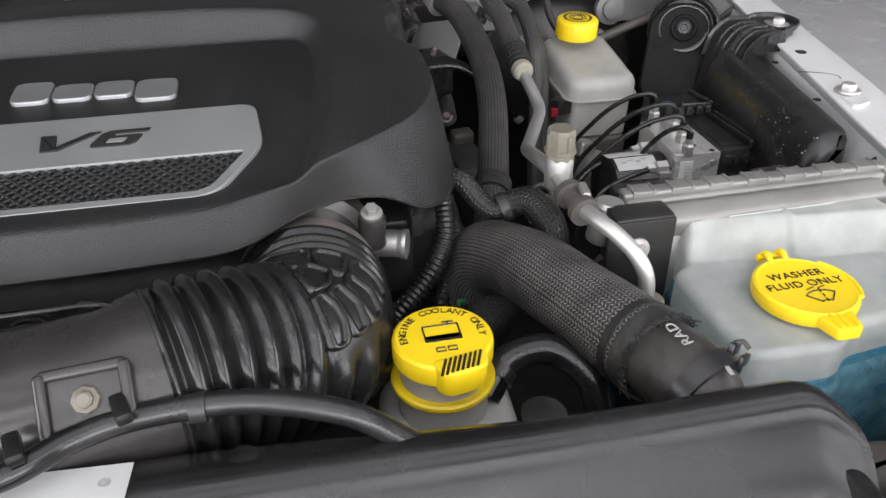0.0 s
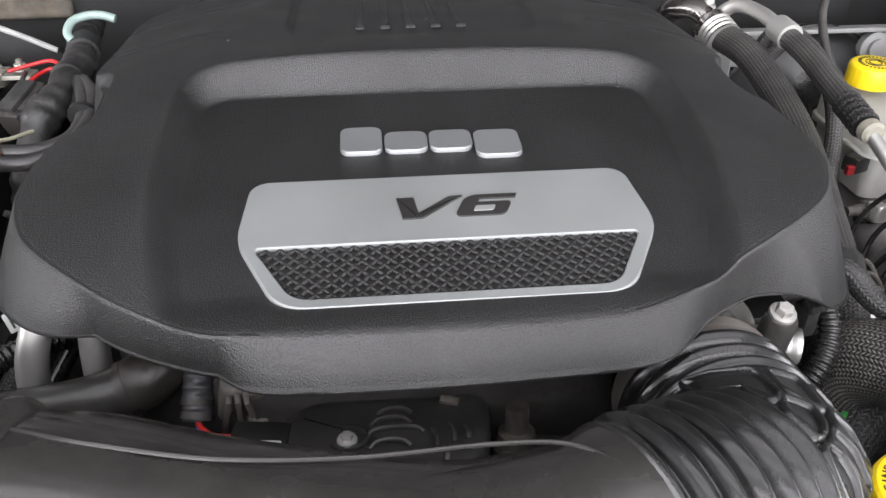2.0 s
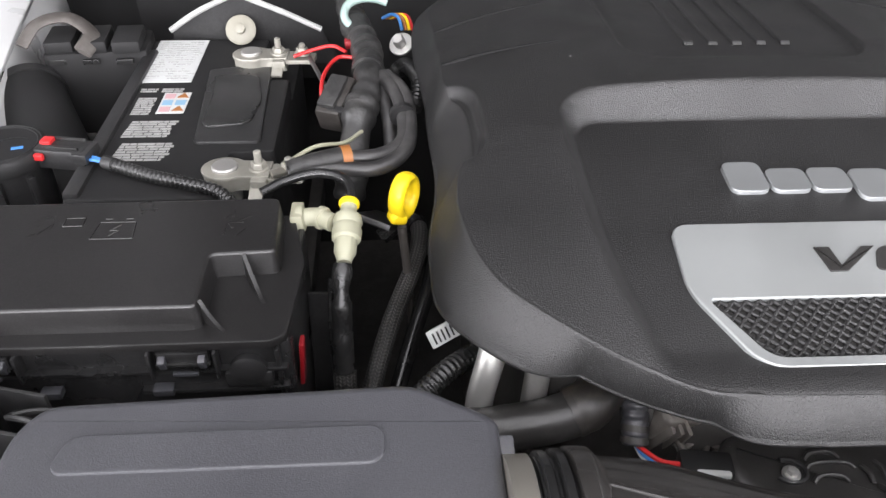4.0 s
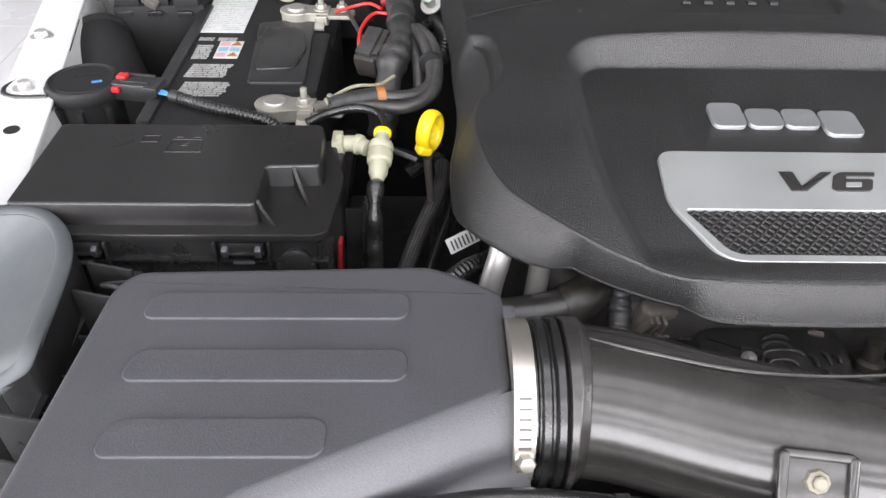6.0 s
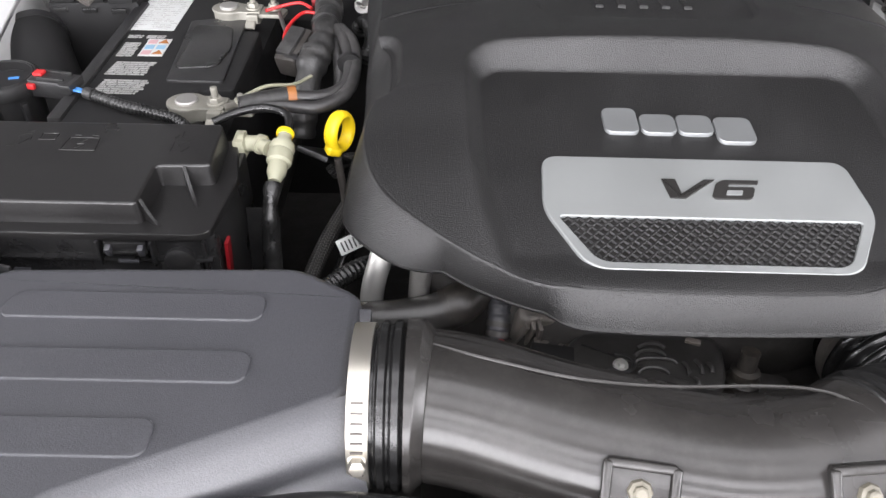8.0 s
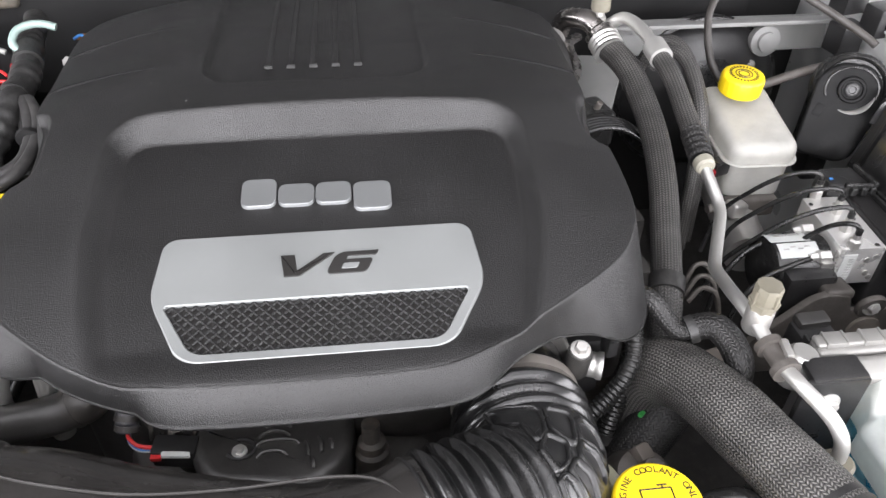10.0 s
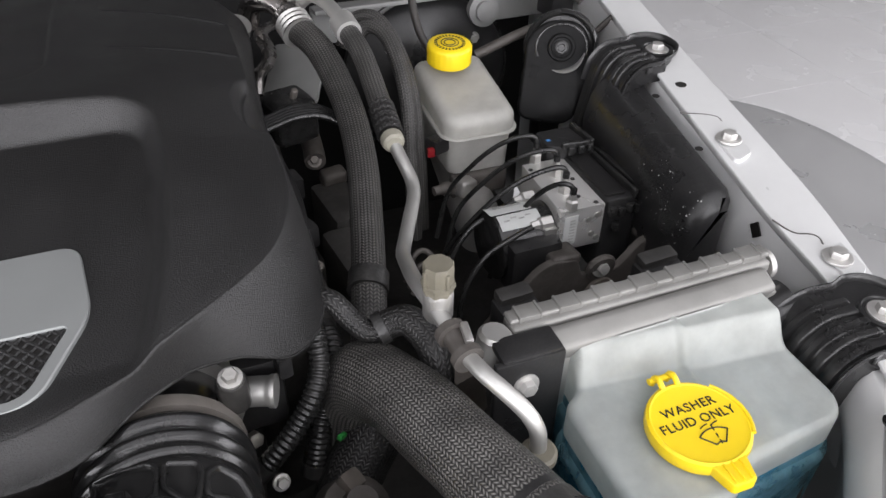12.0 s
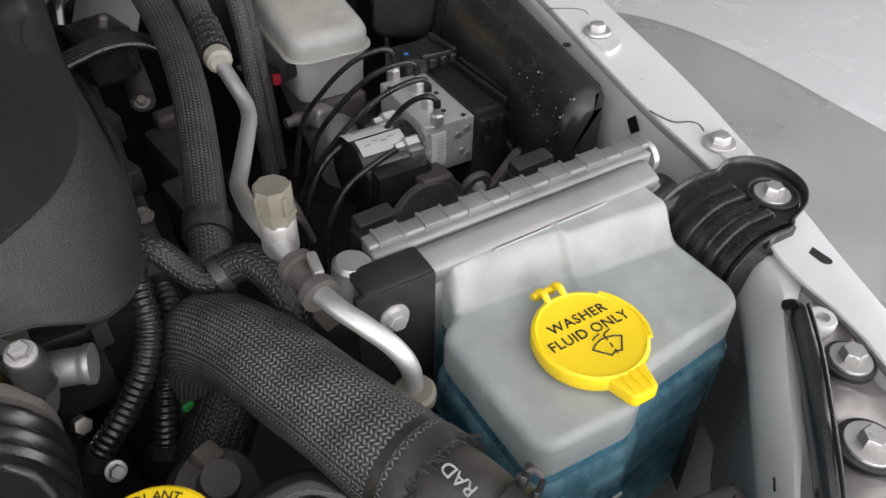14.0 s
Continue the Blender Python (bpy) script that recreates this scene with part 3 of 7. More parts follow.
POCKET_R = rounded([(.16, .757), (.108, .748), (.098, .725), (.096, .69), (.104, .672), (.16, .665)], .012, 4)


def cover_z(x, y, edge):
    side = np.clip(np.abs(x - CX) / .27, 0, 2) ** 3
    z = np.interp(y, YK, ZK) - side * np.interp(y, [.43, .48, .57, .66, 1.0], [.0, .006, .0135, .028, .027])
    d = np.clip((.0030 - poly_distance(DISH, x, y)) / .0165, 0, 1)
    w = (.25 * d + .75 * d * d * (3 - 2 * d)) * smooth(.432, .475, y)
    z = z * (1 - w) + FLOOR_Z(y) * w
    z = z - .0042 * smooth(.003, -.003, poly_distance(TONGUE, x, y))
    z = z - .010 * smooth(.003, -.003, poly_distance(POCKET, x, y))
    z = z - .010 * smooth(.003, -.003, poly_distance(POCKET_R, x, y))
    return z - .0016 * (1 - np.clip(edge / .004, 0, 1)) ** 2


def engine_cover():
    cover = thing("engine_cover", (CX, CY, 1.2), "matt black moulded plastic engine cover with silver plate", "engine cover")
    n = 560
    rim = curve(RIM, n, closed=True)
    low = curve(LOW, 800, closed=True)
    ang = np.arctan2(rim[:, 1] - CY, rim[:, 0] - CX)
    la = np.arctan2(low[:, 1] - CY, low[:, 0] - CX)
    order = np.argsort(la)
    lr = np.hypot(low[:, 0] - CX, low[:, 1] - CY)
    lowr = np.interp(ang, la[order], lr[order], period=2 * np.pi)
    lowz = np.interp(ang, la[order], low[order, 2], period=2 * np.pi)
    rr = np.hypot(rim[:, 0] - CX, rim[:, 1] - CY)
    share = np.concatenate([np.linspace(0.03, .95, 165), np.linspace(.955, .993, 8)])
    bm = bmesh.new()
    rings = []
    for s in share:
        x, y = CX + np.cos(ang) * rr * s, CY + np.sin(ang) * rr * s
        z = cover_z(x, y, rr * (1 - s))
        rings.append([bm.verts.new(p) for p in zip(x, y, z)])
    zr = cover_z(rim[:, 0], rim[:, 1], rr * 0 + 1)
    r_in, z_in = rr * .993, cover_z(CX + np.cos(ang) * rr * .993, CY + np.sin(ang) * rr * .993, rr * 0 + 1)
    lowr = np.maximum(lowr, rr + .001)
    for k in range(1, 18):
        if k < 7:
            t = k / 6
            r = (1 - t) ** 2 * r_in + 2 * t * (1 - t) * rr + t * t * (rr + (lowr - rr) * .12)
            z = (1 - t) ** 2 * z_in + 2 * t * (1 - t) * zr + t * t * (zr + (lowz - zr) * .12)
        else:
            s = .12 + .88 * (k - 6) / 11
            r = rr + (lowr - rr) * (s + .05 * math.sin(math.pi * (s - .12) / .88))
            z = zr + (lowz - zr) * s
        rings.append([bm.verts.new(p) for p in zip(CX + np.cos(ang) * r, CY + np.sin(ang) * r, z)])
    for off, dz in ((.0009, -.0001), (.0013, -.0010), (.0009, -.0020), (-.0004, -.0024), (-.002, -.0012), (-.005, .003), (-.022, .016)):
        r = lowr + off
        rings.append([bm.verts.new(p) for p in zip(CX + np.cos(ang) * r, CY + np.sin(ang) * r, lowz + dz)])
    for a, b in zip(rings, rings[1:]):
        for j in range(n):
            bm.faces.new((a[j], a[(j + 1) % n], b[(j + 1) % n], b[j]))
    bm.faces.new(rings[0])
    part("shell", bm, COVER, cover, sharp=60)

    # five raised bars and the creases of the rear
    for i in range(5):
        x = -.2005 + i * .0222
        pts = [(x, y, float(cover_z(np.array([x]), np.array([y]), 1)[0]) + .0002) for y in np.linspace(.797, .985, 14)]
        bar = tube(pts, lambda l, s: .0032, 8, 26, squash=lambda s: (1, .6))
        part("rib", bar, COVER, cover)
        # tilted gloss block, added to imitate the glint on the bar's front face
        part("rib_glint", box((.0085, .0042, .0042), pose(x, .7955, pts[0][2] + .0002, 40), .0006), GLOSS, cover)
    for x0, y0, x1, y1 in ((.005, .8150, .114, .803), (.0, .915, .116, .888), (-.315, .812, -.420, .807), (-.31, .915, -.422, .888)):
        pts = []
        for s in np.linspace(0, 1, 10):
            x, y = x0 + (x1 - x0) * s, y0 + (y1 - y0) * s
            pts.append((x, y, float(cover_z(np.array([x]), np.array([y]), min(1, abs(x - x1)))[0])))
        # the groove's shade, drawn as a matt dark line that widens to the edge
        part("crease_shade", tube(pts, lambda l, s: .0006 + .0026 * s, 8, 18, squash=lambda s: (1.3, .5)), MATT, cover)
    return cover


cover = engine_cover()

# silver plate with its vent
PLATE = rounded([(-.2785, .5175), (-.250, .4565), (-.0575, .455), (-.0245, .5155), (-.0293, .5775), (-.2745, .578)], [.014, .016, .016, .014, .012, .012], 6)
VENT = rounded([(-.2675, .5095), (-.2425, .4640), (-.063, .4630), (-.0378, .5085)], [.004, .010, .010, .004], 6)
PROUD = .0034


def plate_part():
    bm = bmesh.new()

    def ring(poly, dz):
        return [bm.verts.new((x, y, FLOOR_Z(y) + dz)) for x, y in poly]

    o0, o1, o2 = ring(PLATE, -.003), ring(PLATE, PROUD - .0008), ring(inset(PLATE, .0009), PROUD)
    ventp = VENT
    i0, i1, i2 = ring(inset(ventp, -.0008), PROUD), ring(ventp, PROUD - .0008), ring(ventp, -.002)
    k = len(PLATE)
    for a, b in ((o0, o1), (o1, o2)):
        for j in range(k):
            bm.faces.new((a[j], a[(j + 1) % k], b[(j + 1) % k], b[j]))
    k = len(VENT)
    for a, b in ((i0, i1), (i1, i2)):
        for j in range(k):
            bm.faces.new((a[j], a[(j + 1) % k], b[(j + 1) % k], b[j]))
    edges = [bm.edges.get((o2[j], o2[(j + 1) % len(o2)])) for j in range(len(o2))] + [bm.edges.get((i0[j], i0[(j + 1) % k])) for j in range(k)]
    bmesh.ops.triangle_fill(bm, edges=edges, use_beauty=True)
    return bm


plate = part("badge_plate", plate_part(), SILVER, cover, "satin silver plate", sharp=30)


def vent_lattice():
    """A recessed lattice of crossing bars, clipped to the vent's outline."""
    bm = bmesh.new()
    dx, dy = .0085, .0088
    for sgn in (1, -1):
        for k in range(-40, 60):
            x0 = -.29 + k * dx
            ys = .460 + np.linspace(0, 1, 260) * .053
            xs = x0 + sgn * (ys - .487) * dx / dy
            if xs.max() < -.28 or xs.min() > -.03:
                continue
            ok = poly_distance(VENT, xs, ys) < -.0003
            seg = list(zip(xs[ok], ys[ok]))
            if len(seg) > 2:
                (xa, ya), (xb, yb) = seg[0], seg[-1]
                z = .0022
                a, b = Vector((xa, ya, FLOOR_Z(ya) + z - .001)), Vector((xb, yb, FLOOR_Z(yb) + z - .001))
                tube([a, b], .00135, 6, 1, bm=bm, raw=True)
    return bm


vb = bmesh.new()
vb.faces.new([vb.verts.new((x, y, FLOOR_Z(y) + .0004)) for x, y in VENT])
part("vent_backing", vb, INK, plate, "dark vent behind the lattice")
part("vent_mesh", vent_lattice(), COVER, plate, "black lattice grille")
slope = math.degrees(math.atan(.12))
m6 = pose(-.1475, .5410, FLOOR_Z(.5410) + PROUD, slope) @ Matrix(((1, .42, 0, 0), (0, 1, 0, 0), (0, 0, 1, 0), (0, 0, 0, 1)))
part("lettering", slab(rounded([(-.0270, -.0112), (-.0165, -.0112), (-.0285, .0112), (-.0395, .0112)], .0006, 3), -.0005, .0009, .0003, 1, m=m6), INK, plate, "glossy black V6 lettering")
part("lettering", slab(rounded([(-.0240, -.0112), (-.0150, -.0112), (.0030, .0112), (-.0060, .0112)], .0006, 3), -.0005, .00094, .0003, 1, m=m6), INK, plate)
SIX_BODY = rounded([(.0075, -.0112), (.0365, -.0112), (.0365, .0032), (.0150, .0032), (.0150, .0052), (.0150, .0064), (.0375, .0064), (.0375, .0112), (.0090, .0112), (.0045, .0070), (.0045, -.0080)],
                   [.003, .004, .003, .0005, .0004, .0008, .0005, .0005, .003, .002, .002], 3)
six = part("lettering", slab(SIX_BODY, -.0005, .0009, .0003, 1, m=m6), INK, plate)
part("counter", slab(rounded([(.0150, -.0068), (.0275, -.0068), (.0275, -.0012), (.0150, -.0012)], .0010, 3), .0004, .0013, .0002, 1, m=m6), SILVER, six)
# the maker's badge as four plain silver blocks
for x, y, w, h in ((-.2030, .6275, .0295, .0335), (-.1715, .6235, .0305, .0255), (-.1400, .6235, .0305, .0255), (-.1070, .6175, .0325, .0335)):
    bl = slab(rounded([(x - w / 2, y - h / 2), (x + w / 2, y - h / 2), (x + w / 2, y + h / 2), (x - w / 2, y + h / 2)], .007, 4), 0, .0035, .0008, 2,
              top=lambda px, py: FLOOR_Z(py) - .0)
    for v in bl.verts:
        if v.co.z < .1:
            v.co.z = FLOOR_Z(v.co.y) - .002
    part("badge", bl, BADGE, cover, "raised silver badge block")

# a few pale specks of dust on the cover
dust = bmesh.new()
rng = random.Random(3)
for k in range(7):
    x, y = -.38 + .46 * rng.random(), .47 + .48 * rng.random()
    r_ = .0003 + .0005 * rng.random() ** 3
    z = float(cover_z(np.array([x]), np.array([y]), 1)[0])
    if not (-.29 < x < -.02 and .45 < y < .66):
        lathe([(r_, -.0004), (r_ * .8, .0005), (r_ * .3, .0008)], pose(x, y, z), 6, dust)
tagged(part("dust_specks", dust, INK_GREY, cover, "pale dust specks"), "pale dust specks", kind="stuff")

# ---- air cleaner box, duct and bellows ----
TOPZ = 1.254
ABX = [(-.62, .215), (-.56, .2754), (-.409, .3475), (-.409, .436), (-.4165, .4425), (-.456, .4655), (-.664, .4585), (-.676, .44), (-.690, .215)]


def air_cleaner():
    box_ = thing("air_cleaner_box", (-.55, .33, 1.05), "grey-black ribbed plastic air cleaner box", "air filter box")
    poly = rounded(ABX, [.006, .006, .010, .006, .012, .012, .012, .012, .010], 4)
    lid = part("lid", slab(poly, 1.165, TOPZ, .007, 4, low=.004), AIRBOX, box_, sharp=50)
    fr = [(-.409, .3475), (-.56, .2754), (-.62, .215)]
    rows = []
    for t in np.linspace(0, 1, 30):
        q = curve(fr, 29)[int(round(t * 29))]
        rows.append([(q[0], q[1] + .003, TOPZ - .0005), (q[0] + .001, q[1] - .002, TOPZ - .0025), (q[0] + .004, q[1] - .008, TOPZ - .008), (q[0] + .009, q[1] - .022, TOPZ - .034),
                     (q[0] + .015, q[1] - .038, TOPZ - .07), (q[0] + .017, q[1] - .044, TOPZ - .09)])
    part("front_slope", loft(rows), AIRBOX, lid, sharp=60)
    # three long raised panels
    for x0, x1, y0, y1 in ((-.648, -.4725, .4085, .4335), (-.646, -.4725, .3560, .3820), (-.6445, -.5170, .3022, .3290)):
        poly2 = rounded([(x0, y0), (x1, y0), (x1, y1), (x0 + .006, y1)], .009, 6)
        part("raised_panel", slab(poly2, TOPZ - .006, TOPZ + .0017, .0009, 2), AIRBOX, lid)
    part("body", slab(rounded([(-.42, .21), (-.42, .44), (-.46, .465), (-.668, .462), (-.695, .44), (-.70, .21)], .01), 1.0, 1.165, .004), BLACK, box_)
    # ladder of ribs along the outer side, fins at its ends
    part("ladder_rail", loft([[(-.722, .476, 1.200), (-.719, .476, 1.203), (-.716, .476, 1.200), (-.716, .476, 1.12)], [(-.721, .350, 1.200), (-.718, .350, 1.203), (-.715, .350, 1.200), (-.715, .350, 1.12)]]), BLACK, box_)
    for y in (.462, .446, .408, .376, .362):
        part("rung", box((.032, .0028, .030), pose(-.704, y, 1.183, 0, 0, -6), .001), BLACK, box_)
    for y, yaw, x in ((.491, -14, -.700), (.460, -14, -.700), (.351, -12, -.712), (.318, -12, -.700)):
        part("fin", box((.038, .003, .050), pose(x, y, 1.203, 0, 0, yaw), .0012), BLACK, box_)
    part("ladder_floor", box((.05, .20, .01), pose(-.705, .40, 1.135), .002), GRIME, box_)
    part("wire_clip", tube([(-.672, .465, 1.222), (-.69, .47, 1.226), (-.70, .474, 1.224), (-.685, .482, 1.219), (-.66, .480, 1.216)], .0022, 8, 20), BLACK, box_)
    # outlet collar
    part("collar", tube([(-.4075, .373, 1.216), (-.398, .373, 1.216)], .0490, 40, 2), BLACK, box_)
    part("lug", box((.014, .022, .008), pose(-.4085, .418, 1.243, 20, 0, 0), .002), AIRBOX, box_)
    part("rib_panel", box((.003, .044, .014), pose(-.4065, .378, 1.236, 0, -4, 0), .001), BLACK, box_)
    return box_


air_cleaner()

duct = thing("intake_duct", (-.2, .34, 1.15), "glossy black plastic intake duct with rubber bellows", "air duct")
DUCT = [(-.402, .373, 1.216), (-.37, .373, 1.216), (-.33, .366, 1.215), (-.26, .345, 1.211), (-.18, .328, 1.209), (-.12, .332, 1.211), (-.085, .341, 1.211)]
part("pipe", tube(DUCT, lambda l, s: .0485 - .003 * math.sin(math.pi * s) + .004 * smooth(.9, .98, s), 48, 60, squash=lambda s: (1 + .06 * math.sin(math.pi * s), 1 + .02 * math.sin(math.pi * s))), DUCT_PLASTIC, duct, "smooth black plastic pipe", sharp=60)
cuff = part("cuff", tube([(-.402, .373, 1.216), (-.376, .373, 1.216)], lambda l, s: .0500 if s < .3 else .0515 + .0012 * abs(math.sin(4 * math.pi * s)), 48, 36), RUBBER, duct, "ribbed rubber cuff")
part("flare", tube([(-.3765, .373, 1.216), (-.3750, .373, 1.216), (-.3690, .3728, 1.216), (-.3600, .3720, 1.216)], lambda l, s: .0535 if s < .06 else .0566 - .0078 * max(0, (s - .55) / .45), 48, 16), DUCT_PLASTIC, duct, "flared pipe collar", sharp=60)
for x, r in ((-.3897, .0548), (-.3809, .0556)):
    part("cuff_rib", tube([(x - .0035, .373, 1.216), (x - .0020, .373, 1.216), (x + .0020, .373, 1.216), (x + .0035, .373, 1.216)], lambda l, s, r=r: r - (.002 if s in (0.0, 1.0) else 0), 48, 3, raw=True), RUBBER, cuff)
clampb = part("hose_clamp", tube([(-.4095, .373, 1.216), (-.3965, .373, 1.216)], .0535, 56, 2), STEEL, duct, "bright steel worm-drive clamp")
part("clamp_screw", merge(hexbolt((-.403, .3205, 1.226), .0055, .008, .0, (.1, -.8, .5)), box((.012, .016, .011), pose(-.403, .326, 1.224, -40), .003)), STEEL, clampb)
for k in range(9):
    a = radians(128 + 6.5 * k)
    part("clamp_slot", box((.0075, .0014, .0008), Matrix.Translation((-.403, .373 + .0539 * math.cos(a), 1.216 + .0539 * math.sin(a))) @ pose(0, 0, 0, math.degrees(a) - 90), 0), GRIME, clampb)
# seam flange along the top rear of the pipe
part("rear_shoulder", tube([(-.368, .383, 1.212), (-.33, .376, 1.210), (-.27, .356, 1.206), (-.18, .337, 1.203), (-.13, .339, 1.204), (-.10, .345, 1.205)], lambda l, s: .0465 + .003 * math.sin(math.pi * s), 40, 50), DUCT_PLASTIC, duct, sharp=60)
seam = curve([(-.3587, .385, 1.2615), (-.3207, .372, 1.2620), (-.268, .362, 1.258), (-.21, .3625, 1.2520), (-.150, .366, 1.2500), (-.117, .3575, 1.2555), (-.0995, .338, 1.2610), (-.091, .3214, 1.2590)], 60)
part("seam", tube([tuple(q) for q in seam], .0012, 8, raw=True), DUCT_PLASTIC, duct)

BEL = [(-.095, .3365, 1.2110), (-.077, .3430, 1.2105), (-.058, .3500, 1.2085), (-.040, .3575, 1.2045), (-.022, .3665, 1.199), (-.0095, .379, 1.193), (-.005, .398, 1.188), (-.0045, .420, 1.184), (-.004, .455, 1.180), (-.004, .505, 1.175)]
BEL_P = curve(BEL, 300)


def on_bellow(s, a, r):
    """A point on the bellows: share of the length, angle from the top towards the outside of the bend."""
    i = min(len(BEL_P) - 2, int(s * (len(BEL_P) - 1)))
    lo, hi = max(0, i - 8), min(len(BEL_P) - 1, i + 8)
    c = Vector(BEL_P[i] + (BEL_P[i + 1] - BEL_P[i]) * (s * (len(BEL_P) - 1) - i))
    d = Vector(BEL_P[hi] - BEL_P[lo]).normalized()
    sd = d.cross(Vector((0, 0, 1))).normalized()
    up = sd.cross(d)
    return c + (up * math.cos(a) + sd * math.sin(a)) * r


def bellow_base(s):
    return .0525 - .0010 * float(smooth(0, .4, s)) - .002 * float(smooth(.77, .79, s))


def bellow_r(s, a):
    """A rim, six round ring folds, a plain window on the upper outside of the bend, which carries the lattice, and three more folds."""
    plain = float(smooth(.330, .342, s) * smooth(.594, .578, s) * smooth(-1.0, -.78, a) * smooth(1.5, 1.2, a))
    if s < .051:
        fold = .75 * math.exp(-((s - .030) / .010) ** 2)
    elif s < .575:
        fold = (.5 + .5 * math.cos(2 * math.pi * (s - .075) / .048)) ** .5
    elif s < .77:
        fold = (.5 + .5 * math.cos(2 * math.pi * (s - .607) / .065)) ** .5
    else:
        fold = 0.1
    return bellow_base(s) + .0066 * fold * (1 - plain) + .0010 * plain - .0026 * (1 - plain)


bw = bmesh.new()
rings_ = []
for s_ in np.linspace(0, .999, 380):
    rings_.append([bw.verts.new(on_bellow(s_, a, bellow_r(s_, a))) for a in np.linspace(-math.pi, math.pi, 72, endpoint=False)])
for ra, rb_ in zip(rings_, rings_[1:]):
    for j in range(72):
        bw.faces.new((ra[j], ra[(j + 1) % 72], rb_[(j + 1) % 72], rb_[j]))
bel = part("bellows", bw, RUBBER, duct, "ribbed black rubber bellows", sharp=80)
# raised frames of the lattice on the bend: two rows of cells
CELLS = ([(.600, -.66), (.575, -.40), (.545, -.02), (.520, .03), (.405, -.06), (.360, -.10), (.385, -.35), (.480, -.60)], [(.540, .13), (.540, .44), (.510, .47), (.440, .41), (.430, .27), (.445, .10)],
         [(.345, .03), (.395, -.03), (.415, .25), (.380, .36), (.345, .36)], [(.375, .46), (.397, .46), (.410, .73), (.405, 1.02), (.390, 1.03), (.380, .79)],
         [(.338, .47), (.352, .47), (.363, .60), (.368, .81), (.362, 1.05), (.345, 1.05)], [(.422, .50), (.447, .53), (.455, .81), (.445, 1.06), (.428, 1.06), (.420, .79)], [(.510, .55), (.540, .67), (.535, .93), (.505, 1.13), (.470, 1.06), (.475, .79), (.462, .55)])
for cell in CELLS:
    flat = [(4.2 * u, v) for u, v in cell]
    if sum(p[0] * q[1] - q[0] * p[1] for p, q in zip(flat, flat[1:] + flat[:1])) < 0:
        flat = flat[::-1]
    loop_ = rounded(flat, .045, 4)
    hem = bmesh.new()
    bands = []
    for d_, lift in ((-.060, .0008), (-.048, .0030), (-.020, .0040), (.004, .0036), (.014, .0018), (.018, .0004)):
        bands.append([hem.verts.new(on_bellow(u / 4.2, v, bellow_base(u / 4.2) + lift)) for u, v in inset(loop_, d_)])
    for ba, bb_ in zip(bands, bands[1:]):
        for j in range(len(loop_)):
            hem.faces.new((ba[j], ba[(j + 1) % len(loop_)], bb_[(j + 1) % len(loop_)], bb_[j]))
    part("lattice_cell", hem, RUBBER, bel, sharp=120)
part("end_band", tube([tuple(on_bellow(s, 0, 0)) for s in (.785, .80, .815, .83)], .0525, 48, 3), GREY_CAST, duct, "dull metal band")

# mounting pads with white push nuts
for px, py, pz, yaw in ((-.2400, .3020, 1.2340, -8), (-.1150, .2985, 1.2400, 6)):
    m = pose(px, py, pz, 48, 0, yaw)
    pad = box((.042, .032, .012), m, .005, 3)
    ring = part("mount_pad", pad, DUCT_PLASTIC, duct)
    for dx in (-.0185, .0185):
        part("pad_wall", box((.0060, .032, .012), m @ pose(dx, 0, .0035, 0, 12 if dx > 0 else -12), .0026, 3), DUCT_PLASTIC, ring)
    part("pad_wall", box((.040, .0060, .010), m @ pose(0, .0145, .0035), .0026, 3), DUCT_PLASTIC, ring)
    nut = lathe([(.0072, .004), (.0076, .006), (.0066, .0085), (.0046, .0095), (.0042, .012), (.003, .013)], m, 8)
    part("push_nut", nut, OLD_CREAM, ring, "off-white plastic push nut")

